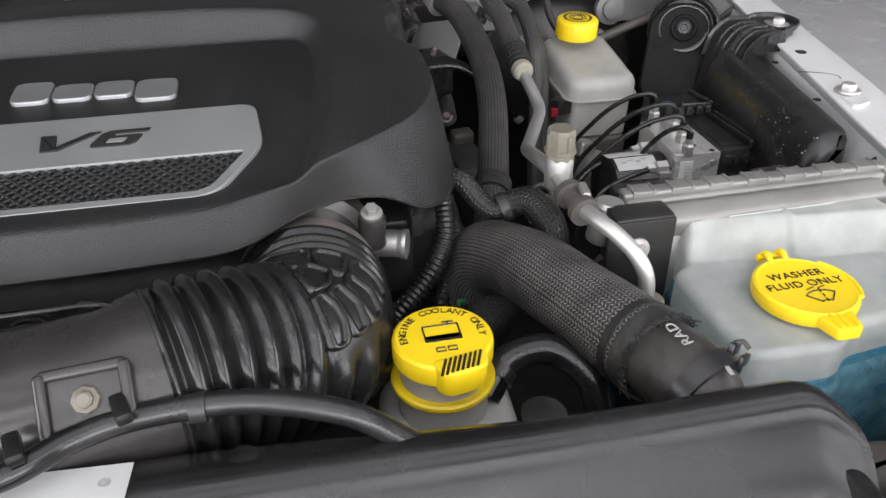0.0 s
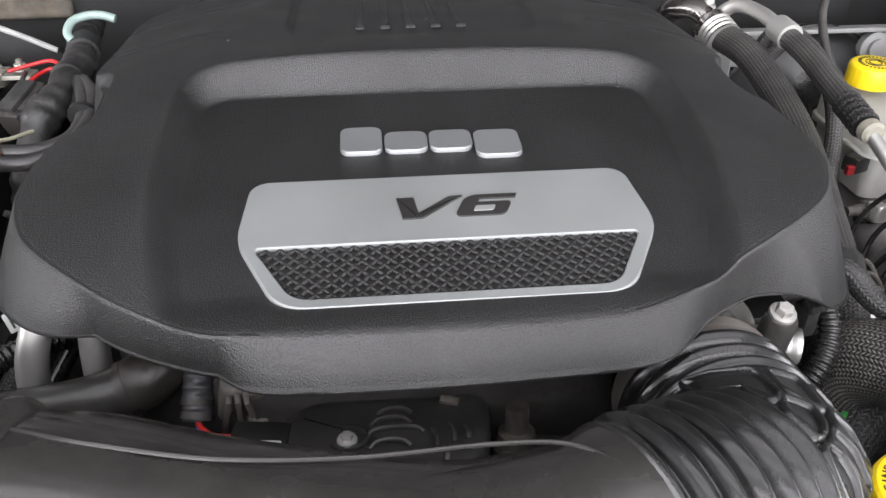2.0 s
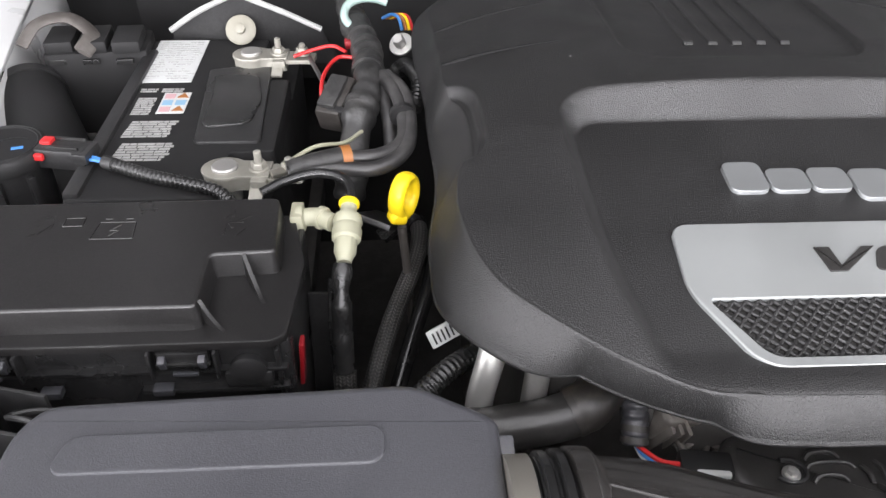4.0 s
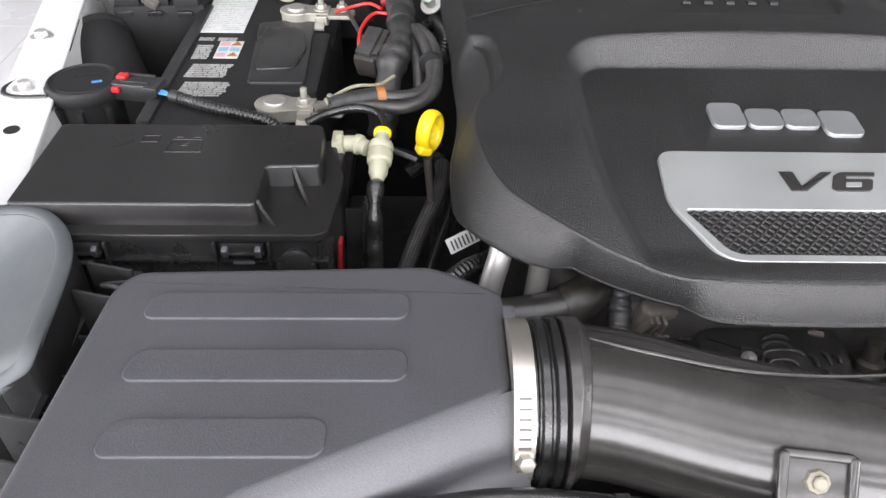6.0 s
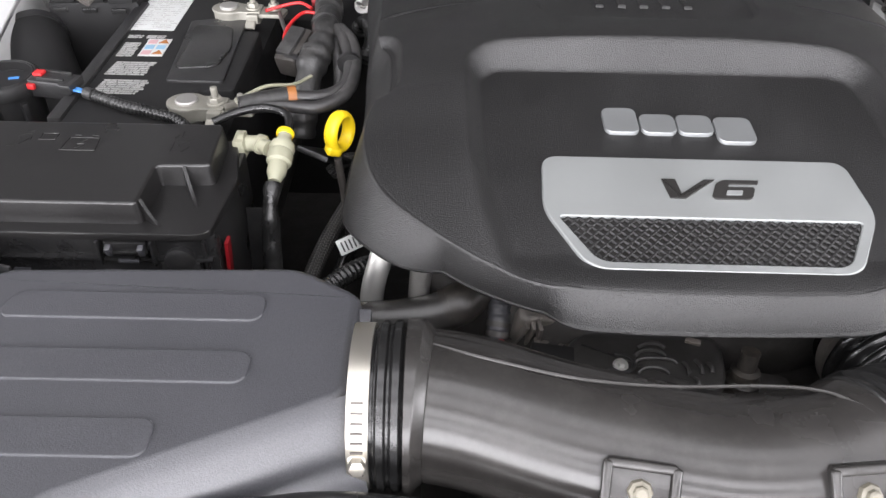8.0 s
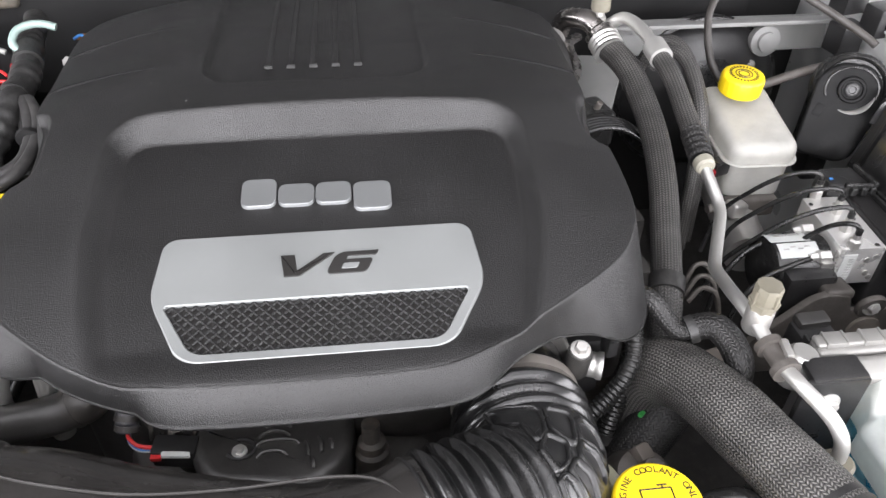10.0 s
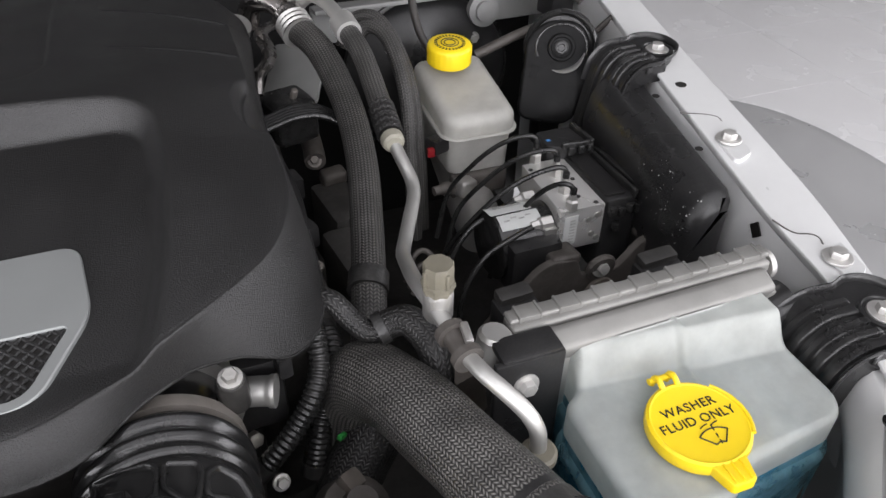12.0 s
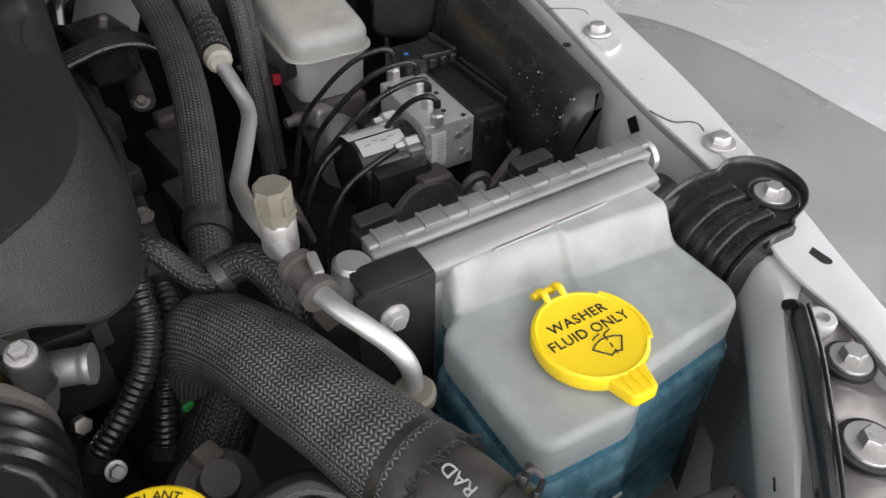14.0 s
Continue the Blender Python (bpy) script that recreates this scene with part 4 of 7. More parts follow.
# ---- washer bottle ----
def washer_bottle():
    th = thing("washer_bottle", (.33, .37, .98), "milky washer bottle half full of blue fluid with yellow cap", "washer bottle")
    plan = rounded([(.258, .311), (.327, .308), (.343, .3245), (.432, .3345), (.4425, .349), (.4405, .447), (.276, .449), (.2735, .418), (.2565, .409)],
                   [.014, .014, .012, .012, .012, .012, .012, .008, .010], 6)
    cx_, cy_ = .345, .382
    ends_ = np.array(plan + plan[:1])
    run_ = np.concatenate([[0], np.cumsum(np.hypot(*np.diff(ends_, axis=0).T))])
    ring_ = [(float(np.interp(q, run_, ends_[:, 0])), float(np.interp(q, run_, ends_[:, 1]))) for q in np.linspace(0, run_[-1], 301)[:-1]]

    def top_z(x, y, d):
        """The moulded top: a low deck, a ridge at the rear with a sloping front, a parting line, rounded edges; d is the distance from the wall."""
        back = .004 * float(smooth(.350, .358, x))
        front = .4155 - .092 * (x - .285) - back
        rise = float(smooth(front - .001, front + .0175, y)) * float(smooth(.2680, .2790, x)) * float(smooth(.4425, .434, x))
        z = 1.1868 + .027 * rise + .0018 * math.exp(-((x - .3545) / .0028) ** 2) * float(smooth(.375, .395, y))
        r = .0068
        return z - (r - math.sqrt(max(0, r * r - (r - d) ** 2)) if d < r else 0)

    bm_ = bmesh.new()
    rows_ = []
    for k in range(56):
        u = (k / 55)
        sc_ = .02 + .98 * (1 - (1 - u) ** 1.8)
        row = []
        for x0, y0 in ring_:
            x, y = cx_ + (x0 - cx_) * sc_, cy_ + (y0 - cy_) * sc_
            row.append(bm_.verts.new((x, y, top_z(x, y, (1 - sc_) * math.hypot(x0 - cx_, y0 - cy_) * .93))))
        rows_.append(row)
    for z_ in (1.170, 1.159):
        rows_.append([bm_.verts.new((x0, y0, z_)) for x0, y0 in ring_])
    for ra_, rb2 in zip(rows_, rows_[1:]):
        for j in range(len(ring_)):
            bm_.faces.new((ra_[j], ra_[(j + 1) % len(ring_)], rb2[(j + 1) % len(ring_)], rb2[j]))
    bm_.faces.new(rows_[0])
    shell = part("bottle", bm_, BOTTLE, th, "translucent white plastic bottle", sharp=180)
    part("step", slab(rounded([(.268, .305), (.322, .302), (.333, .315), (.262, .322)], .006, 4), 1.0, 1.136, .008, 5), BOTTLE_WET, shell)
    part("lower_wall", slab(plan, 1.0, 1.1585, .0005, 1, low=-.003), BOTTLE_WET, shell, "wall wetted by the blue fluid")
    part("shoulder", slab(inset(plan, -.0040), 1.0, 1.150, .007, 5), BOTTLE_WET, shell)
    part("fluid", slab(inset(plan, .0025), 1.004, 1.158, .001, 1), FLUID, th, "blue washer fluid")
    part("level_marks", merge(merge(box((.016, .0016, .004), pose(.312, .2985, 1.112, 0, -14), .001), box((.018, .0016, .004), pose(.312, .2985, 1.102, 0, -14), .001)),
                              box((.016, .0016, .004), pose(.311, .2985, 1.092, 0, -14), .001)), BOTTLE, shell)
    # yellow flip cap
    c = pose(.3255, .3552, -.0066, 0, 0, 0)
    cap = part("cap", lathe([(.0335, 1.1965), (.0345, 1.199), (.0348, 1.2035), (.0342, 1.2065), (.0322, 1.2076), (.0312, 1.2070), (.0305, 1.2068), (.004, 1.2068)], c, 64), YELLOW, th, "yellow flip cap", sharp=30)
    tab = slab(rounded([(-.0135, -.0300), (-.0085, -.049), (.0085, -.049), (.0135, -.0300)], [.002, .003, .003, .002], 3), 1.199, 1.2068, .0015, 2, m=c)
    part("tab", tab, YELLOW, cap)
    for dx in (-.006, .0, .006):
        part("tab_rib", box((.0012, .014, .0016), c @ pose(dx, -.040, 1.2074), .0004), YELLOW, cap)
    for dx in (-.006, .006):
        part("hinge", tube([c @ Vector((dx, .031, 1.205)), c @ Vector((dx, .038, 1.209)), c @ Vector((dx, .043, 1.206)), c @ Vector((dx, .044, 1.199))], .0022, 8, 16), YELLOW, cap)
    part("hinge_pin", tube([c @ Vector((-.010, .043, 1.2035)), c @ Vector((.010, .043, 1.2035))], .0024, 10, 2), YELLOW, cap)
    part("side_lip", tube([c @ Vector((.0345 * math.cos(a), .0345 * math.sin(a), 1.2065)) for a in np.linspace(-.6, .75, 10)], .0016, 8, 16), YELLOW, cap)
    z = 1.2070
    text = letters("WASHER", .0098, c @ pose(.0005, .0125, z), .0003, spread=1.08)
    text = letters("FLUID ONLY", .0098, c @ pose(.0005, .0015, z), .0003, bm=text, spread=1.04)
    part("lettering", text, INK, cap, "black WASHER FLUID ONLY lettering")
    icon = bmesh.new()
    arc = lambda r, a0, a1, k: [c @ Vector((.0035 + r * math.cos(a), -.0235 + r * math.sin(a), z + .0002)) for a in np.linspace(a0, a1, k)]
    tube(arc(.0165, radians(50), radians(130), 12), .0005, 6, 12, bm=icon)
    tube(arc(.0055, radians(50), radians(130), 8), .0005, 6, 8, bm=icon)
    for a in (50, 130):
        tube([arc(.0055, radians(a), radians(a), 1)[0], arc(.0165, radians(a), radians(a), 1)[0]], .0005, 6, 2, bm=icon)
    for r0, r1 in ((.004, .007), (.009, .012), (.0145, .0185)):
        tube([arc(r0, radians(84), radians(84), 1)[0], arc(r1, radians(84), radians(84), 1)[0]], .0005, 6, 2, bm=icon)
    for a in (100, 112, 124, 136):
        for off in (.004, -.004):
            p0 = c @ Vector((.0035 + off + .008 * math.cos(radians(a - 30)), -.0085 + .005 * math.sin(radians(a)), z + .0002))
            tube([p0, p0 + Vector((.0012, .0006, 0))], .00045, 6, 1, bm=icon, raw=True)
    part("wiper_symbol", icon, INK, cap)


washer_bottle()


# ---- coolant tank neck and cap ----
def coolant():
    th = thing("coolant_tank", (.074, .357, 1.02), "coolant tank neck with yellow pressure cap", "coolant tank")
    c = pose(.0730, .3530, .0655) @ Matrix.Diagonal((.89, .89, .94, 1))
    part("tank", slab(rounded([(.028, .312), (.118, .316), (.122, .392), (.034, .394)], .02, 5), 1.0, 1.1475, .012, 5), RESERVOIR, th, "milky white tank body")
    neck = part("neck", lathe([(.033, 1.145), (.0325, 1.17), (.031, 1.176), (.031, 1.197)], c, 40), RESERVOIR, th, "milky white neck")
    part("flange", lathe([(.030, 1.1735), (.0362, 1.174), (.0376, 1.176), (.0374, 1.1783), (.0355, 1.1795), (.031, 1.179)], c, 56), YELLOW, th, "yellow lower ring")
    part("overflow_spout", tube([(.058, .392, 1.152), (.050, .400, 1.163), (.038, .405, 1.163), (.026, .408, 1.146)], .013, 16, 18), CREAM, th)
    cap = part("cap", lathe([(.0345, 1.1955), (.0355, 1.197), (.0357, 1.207), (.0350, 1.2095), (.0330, 1.2112), (.0305, 1.2115), (.003, 1.2115)], c, 72), YELLOW, th, "yellow screw cap", sharp=30)
    z = 1.2117
    text = bmesh.new()
    word = "ENGINE COOLANT ONLY"
    for i, ch in enumerate(word):
        a = radians(192) - radians(206) * (i + .5) / len(word)
        if ch != " ":
            letters(ch, .0078, c @ pose(.0275 * math.cos(a), .0275 * math.sin(a), z, 0, 0, math.degrees(a) - 90), .00025, bm=text)
    part("lettering", text, INK, cap, "black ENGINE COOLANT ONLY lettering")
    icon = bmesh.new()
    for x0, y0, x1, y1 in ((-.0125, -.0065, -.0125, .0105), (.0125, -.0065, .0125, .0105), (-.0125, .0105, .0125, .0105), (.006, .0105, .006, .0135), (.002, .0135, .010, .0135)):
        tube([c @ Vector((x0, y0, z)), c @ Vector((x1, y1, z))], .0006, 6, 1, bm=icon, raw=True)
    wave_ = [(-.0125, -.0065)] + [(.0125, -.0065)] + [(.0125 - .025 * s, -.0003 - .0036 * abs(math.sin(s * math.pi * 4))) for s in np.linspace(0, 1, 33)]
    slab(wave_, z - .0005, z + .0003, .0001, 1, m=c, bm=icon)
    for dx in (-.004, .004):
        tube([c @ Vector((dx - .003, -.0135, z)), c @ Vector((dx + .003, -.0135, z)), c @ Vector((dx + .003, -.0175, z)), c @ Vector((dx - .003, -.0175, z)), c @ Vector((dx - .003, -.0135, z))], .0005, 6, 4, bm=icon, raw=True)
    part("tank_symbol", icon, INK, cap)
    # latch tab with its hatching
    tm = c @ pose(.0070, -.0315, 0, 0, 0, 10)
    tab = part("latch_tab", slab(rounded([(-.0165, -.0095), (.0165, -.0095), (.0195, .009), (-.0195, .009)], [.008, .008, .004, .004], 4), 1.1945, 1.2121, .002, 3, m=tm), YELLOW, cap)
    for i in range(8):
        x = -.0140 + i * .0036
        part("hatch_stripe", tube([tm @ Vector((x - .0035, -.0072, 1.2122)), tm @ Vector((x + .0045, .0062, 1.2122))], .0009, 6, 1, raw=True), INK, tab)


coolant()


# ---- hoses on the right ----
def hose(name, pts, r, mat, label, seg=20, n=60, category="hose", squash=None):
    return solid(name, tube(pts, r, seg, n, squash=squash), mat, label, category, sharp=60)


rh = thing("radiator_hose", (.17, .38, 1.0), "thick braided-sleeve radiator hose with rubber end", "hose")
BIG = [(.130, .522, 1.06), (.133, .519, 1.112), (.141, .507, 1.152), (.1575, .460, 1.1755), (.1755, .402, 1.184), (.191, .353, 1.188), (.2010, .322, 1.190)]
sleeve = part("braided_sleeve", tube(BIG, lambda l, s: .0290 + .0022 * smooth(.5, .22, s) + .0004 * math.sin(s * 23), 56, 110), BRAID, rh, "woven grey-black sleeve", sharp=60)
part("frayed_edge", tube([(.1980, .331, 1.1893), (.2020, .319, 1.1902)], lambda l, s: .0302, 48, 3), TAPE, sleeve)
part("cable_tie", tube([(.1945, .3405, 1.1885), (.1962, .3355, 1.1888)], .0300, 48, 2), BLACK, sleeve, "black cable tie")
fray = random.Random(21)
frays = bmesh.new()
fd = Vector((.30, -.95, .06)).normalized()
fs = fd.cross(Vector((0, 0, 1))).normalized()
fu = fs.cross(fd)
for k in range(150):
    a = 2 * math.pi * k / 150
    o = Vector((.2010, .3215, 1.1901)) + (fs * math.cos(a) + fu * math.sin(a)) * (.0288 + .0016 * fray.random())
    e = o + fd * (.003 + .005 * fray.random()) + (fs * math.cos(a) + fu * math.sin(a)) * .0022 * fray.random() + fs * (.004 * fray.random() - .002)
    tube([o, e], .00045, 4, 1, bm=frays, raw=True)
tagged(part("frayed_strands", frays, TAPE, sleeve, "frayed sleeve strands"), "frayed sleeve strands", kind="stuff")
part("rubber_end", tube([(.1995, .327, 1.1895), (.2075, .304, 1.191), (.2130, .289, 1.185), (.2170, .278, 1.168), (.2190, .273, 1.140)], .0262, 36, 24), DULL_RUBBER, rh, "dusty brown-black rubber hose end")
rm = pose(.2035, .3045, 1.2200, 0, -4, 104)
part("lettering", letters("RAD", .0098, rm, .0003), INK_GREY, rh, "white RAD marking")
clip = part("spring_clamp", tube([(.2120, .2935, 1.1905), (.2160, .2835, 1.1880)], .0280, 36, 2), BLACK, rh, "black spring clamp")
part("clamp_ear", box((.012, .004, .008), pose(.2335, .293, 1.213, 0, 20, 35), .001), BLACK, clip)
part("clamp_ear", box((.012, .003, .007), pose(.2355, .285, 1.210, 0, 20, 35), .001), BLACK, clip)
part("clamp_spring", tube([(.231, .294, 1.214), (.237, .292, 1.218), (.239, .287, 1.216)], .0015, 8, 10), GRIME, clip)
part("paint_mark", box((.005, .010, .0006), pose(.2215, .279, 1.2125, 25, 25, 25), .0002), PALE, rh)

nh = thing("braided_hose", (.15, .52, 1.1), "narrow woven-sleeve hose dipping below the pipe", "hose")
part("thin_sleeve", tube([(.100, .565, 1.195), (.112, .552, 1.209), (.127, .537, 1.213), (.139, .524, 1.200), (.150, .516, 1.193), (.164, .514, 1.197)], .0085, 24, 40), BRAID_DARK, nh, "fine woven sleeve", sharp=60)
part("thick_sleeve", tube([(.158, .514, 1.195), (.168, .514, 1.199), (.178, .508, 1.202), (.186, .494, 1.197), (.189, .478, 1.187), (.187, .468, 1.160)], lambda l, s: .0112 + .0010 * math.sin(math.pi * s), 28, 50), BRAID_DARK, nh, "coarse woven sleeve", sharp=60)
part("cuff", tube([(.155, .5145, 1.194), (.162, .5145, 1.1965)], .0126, 24, 2), TAPE, nh)
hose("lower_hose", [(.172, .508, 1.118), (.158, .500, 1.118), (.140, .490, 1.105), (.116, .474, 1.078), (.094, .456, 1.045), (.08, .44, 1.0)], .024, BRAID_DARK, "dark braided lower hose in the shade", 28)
oh = thing("overflow_hose", (.175, .32, 1.1), "black rubber overflow hose from the tank", "hose")
part("tube", tube([(.10, .35, 1.15), (.12, .365, 1.165), (.15, .365, 1.168), (.172, .345, 1.155), (.175, .32, 1.12)], .0105, 18, 60), RUBBER, oh, sharp=60)
part("clip", tube([(.110, .358, 1.158), (.116, .362, 1.162)], .0120, 18, 2), BLACK, oh)

# upright air-conditioning hoses
ac = thing("suction_hose", (.19, .75, 1.1), "thick black braided air-conditioning hose with metal fittings", "hose")
part("sleeve", tube([(.192, .925, 1.262), (.207, .875, 1.252), (.213, .80, 1.226), (.206, .73, 1.203), (.188, .655, 1.182), (.168, .585, 1.165), (.155, .545, 1.145)], .0152, 32, 80), BRAID_FINE, ac, "fine woven sleeve", sharp=60)
part("clip_band", tube([(.174, .604, 1.171), (.168, .588, 1.1665)], .0178, 24, 2), TAPE, ac)
part("fitting", tube([(.15, 1.0, 1.245), (.155, .985, 1.272), (.175, .96, 1.28), (.188, .938, 1.268), (.193, .918, 1.26)], lambda l, s: .0125 if s < .7 else .018, 24, 30), CHROME, ac, "bent aluminium fitting")
part("crimp_ring", tube([(.189, .935, 1.2665), (.1935, .9165, 1.259)], lambda l, s: .0188 + .0012 * math.sin(s * 20), 24, 16), ALU, ac)
valve = part("valve_stem", lathe([(.008, 0), (.008, .012), (.006, .014), (.006, .03)], pose(.188, .955, 1.274, -6), 20), ALU, ac)
part("valve_cap", lathe([(.011, .020), (.012, .024), (.0115, .043), (.0125, .044), (.0128, .050), (.010, .051)], pose(.188, .955, 1.274, -6), 12), OLD_CREAM, valve, "cream plastic valve cap")

lq = thing("liquid_line", (.22, .6, 1.1), "bent aluminium air-conditioning line with rubber hose", "pipe")
part("rubber_hose", tube([(.2325, .868, 1.279), (.236, .82, 1.270), (.232, .765, 1.260), (.226, .712, 1.253)], .0108, 28, 50), BRAID_FINE, lq, "fine woven sleeve", sharp=60)
part("crimp_end", tube([(.2285, .732, 1.2555), (.224, .690, 1.2495)], lambda l, s: .0120 + .0006 * math.sin(s * 30), 24, 40), BRAID_DARK, lq)
part("collar", lathe([(.008, 0), (.0102, .001), (.0106, .005), (.0094, .008), (.0098, .0095), (.0072, .012)], Matrix.Translation((.2235, .688, 1.2495)) @ Vector((-.02, -.99, -.06)).to_track_quat("Z", "Y").to_matrix().to_4x4(), 24), DULL_CREAM, lq)
part("pipe", tube([(.2235, .685, 1.2485), (.2262, .662, 1.2375), (.2278, .648, 1.2305), (.2270, .638, 1.2270), (.2225, .625, 1.2250), (.203, .585, 1.2235), (.1955, .5695, 1.2235), (.1905, .558, 1.2250), (.1880, .545, 1.2285), (.1840, .515, 1.2375), (.1840, .495, 1.2410), (.187, .475, 1.2395), (.190, .457, 1.2355)], .0058, 20, 90), ALU, lq, "bent aluminium pipe")
part("fork", tube([(.20, .96, 1.272), (.215, .945, 1.288), (.227, .91, 1.288), (.2325, .866, 1.280)], .0075, 16, 24), ALU, lq)
part("crimp_end", tube([(.232, .88, 1.2815), (.2335, .855, 1.278)], .0135, 24, 4), ALU, lq)
block = part("service_port", lathe([(.0095, 1.225), (.0108, 1.228), (.0108, 1.248), (.009, 1.252)], pose(.190, .480, .004, 0, 0, 0), 24), CAST, lq, "metal service port")
part("port_cap", lathe([(.0100, 1.247), (.0108, 1.249), (.0108, 1.253), (.0100, 1.254), (.0106, 1.2545), (.0108, 1.270), (.0100, 1.2725)], pose(.190, .480, .004, 0, 0, 14), 8), OLD_CREAM, block, "cream eight-sided plastic cap")
part("cap_collar", lathe([(.0105, 1.2525), (.0122, 1.2535), (.0122, 1.2565), (.0105, 1.2575)], pose(.190, .480, .004, 0, 0, 14), 8), OLD_CREAM, block)
for a in range(0, 360, 90):
    part("cap_rib", box((.0030, .0026, .0130), pose(.190 + .0108 * math.cos(radians(a + 14)), .480 + .0108 * math.sin(radians(a + 14)), 1.2670, 0, 0, a + 14), .0008), OLD_CREAM, block)
conn = part("spring_coupling", tube([(.190, .459, 1.2345), (.193, .430, 1.2325)], lambda l, s: .0076 + (.0034 if s < .2 or s > .8 else 0), 28, 40), GRIME, lq, "dull metal spring-lock coupling")
part("coupling_clip", box((.006, .018, .010), pose(.197, .445, 1.240, 0, 0, -8), .002), CAST, conn)
part("pipe", tube([(.1935, .431, 1.2335), (.197, .415, 1.234), (.205, .400, 1.230), (.2155, .3885, 1.2185), (.2215, .382, 1.203), (.2215, .379, 1.18)], .0057, 20, 40), ALU, lq, "bent aluminium pipe")
part("foot_flange", lathe([(.0115, 0), (.0122, .001), (.0122, .006), (.010, .008)], pose(.2215, .378, 1.183), 24), OLD_CREAM, lq)

# ---- radiator, its bracket ----
rad = thing("condenser", (.34, .46, .98), "aluminium condenser tank with crimped top edge", "radiator")
part("top_tank", box((.222, .019, .016), pose(.347, .462, 1.2145), .004, 3), TANK_ALU, rad)
part("seam_strip", box((.224, .0125, .0050), pose(.348, .4648, 1.2238), .0022, 3), TANK_ALU, rad)
for i in range(7):
    x_ = .252 + i * .0318
    part("crimp", box((.0150, .0138, .0062), pose(x_, .4648, 1.2246), .0012, 2), TANK_ALU, rad)
    for dx in (-.0082, .0082):
        part("crimp_lip", box((.0022, .0142, .0074), pose(x_ + dx, .4648, 1.2247), .0008, 2), TANK_ALU, rad)
part("lower_tank", box((.194, .021, .021), pose(.353, .4440, 1.2095, 22, 0, .6), .006, 3), TANK_ALU, rad, "rounded aluminium header")
part("core", box((.22, .03, .20), pose(.347, .452, 1.105), .003), ALU, rad)
part("end_cap", lathe([(.012, 0), (.0125, .002), (.0125, .03), (.010, .033)], pose(.219, .455, 1.192, 0, 8, 0), 24), ALU, rad)
part("end_ring", lathe([(.012, 0), (.0125, .004), (.0085, .006), (.008, .003)], Matrix.Translation((.459, .462, 1.212)) @ pose(0, 0, 0, 0, 90, 0), 24), ZINC, rad)
part("label", box((.09, .0006, .006), pose(.353, .432, 1.2125, 35, 0, 1), 0), LABEL, rad)

br = thing("condenser_bracket", (.232, .43, 1.0), "black steel bracket plate beside the washer bottle", "bracket")
part("plate", box((.052, .006, .24), pose(.2365, .427, 1.103), .002), BLACK, br)
part("top_flange", box((.046, .024, .007), pose(.239, .4375, 1.2215), .003), BLACK, br)
part("bolt", hexbolt((.2335, .4235, 1.200), .0062, .006, .0095, (0, -1, .1)), ZINC, br, "zinc flange bolt")

# ---- brake fluid reservoir ----
rs = thing("brake_reservoir", (.363, .855, 1.1), "milky white brake fluid reservoir with yellow cap", "reservoir")
plan = rounded([(.320, .795), (.406, .793), (.408, .918), (.322, .922)], [.018, .018, .014, .014], 5)
tilt = lambda x, y: (y - .86) * .155
part("lower_body", slab(inset(plan, .0035), 1.116, 1.168, .002, 2, low=-.003), RESERVOIR, rs)
part("seam", slab(inset(plan, -.0038), 1.1640, 1.1690, .0018, 3, top=lambda x, y: (y - .86) * .05), RESERVOIR, rs)
part("upper_body", slab(plan, 1.166, 1.198, .012, 5, top=tilt), RESERVOIR, rs, sharp=60)
cap = part("cap", lathe([(.0245, 0), (.0256, .001), (.0259, .0195), (.0247, .022), (.0222, .0235), (.003, .0235)], pose(.357, .886, 1.2145, 4), 72, wave=lambda a, i: 1 + (.012 * math.cos(a * 24) if 0 < i < 4 else 0)), YELLOW, rs, "yellow ribbed cap")
ringm = pose(.357, .8845, 1.2383, 4)
marks = bmesh.new()
for r in (.0065, .010):
    tube([ringm @ Vector((r * math.cos(a), r * math.sin(a), 0)) for a in np.linspace(0, 2 * math.pi, 9 if r < .007 else 25)], .0006, 6, 30, bm=marks)
for i in range(26):
    a = 2 * math.pi * i / 26
    box((.0018, .0034, .0006), ringm @ pose(.0162 * math.cos(a), .0162 * math.sin(a), 0, 0, 0, math.degrees(a) - 90), 0, bm=marks)
part("cap_print", marks, INK, cap)
part("master_cylinder", tube([(.345, .74, 1.07), (.36, .84, 1.075), (.375, .95, 1.085)], .028, 24, 10), CAST, rs, "cast metal brake cylinder")
part("fitting", tube([(.300, .782, 1.112), (.318, .784, 1.111), (.335, .79, 1.10)], lambda l, s: .0075 if s > .3 else .0055, 16, 10), GRIME, rs)
part("clevis", box((.026, .020, .020), pose(.338, .785, 1.108, 0, 15, 25), .005, 3), CAST, rs)
part("mount_flange", box((.070, .014, .030), pose(.362, .800, 1.100), .006, 3), GRIME, rs)
part("sensor_plug", box((.022, .018, .018), pose(.315, .81, 1.155, 0, 0, 20), .003), BLACK, rs)
part("sensor_clip", box((.008, .006, .010), pose(.303, .80, 1.152), .001), DARK_RED, rs)

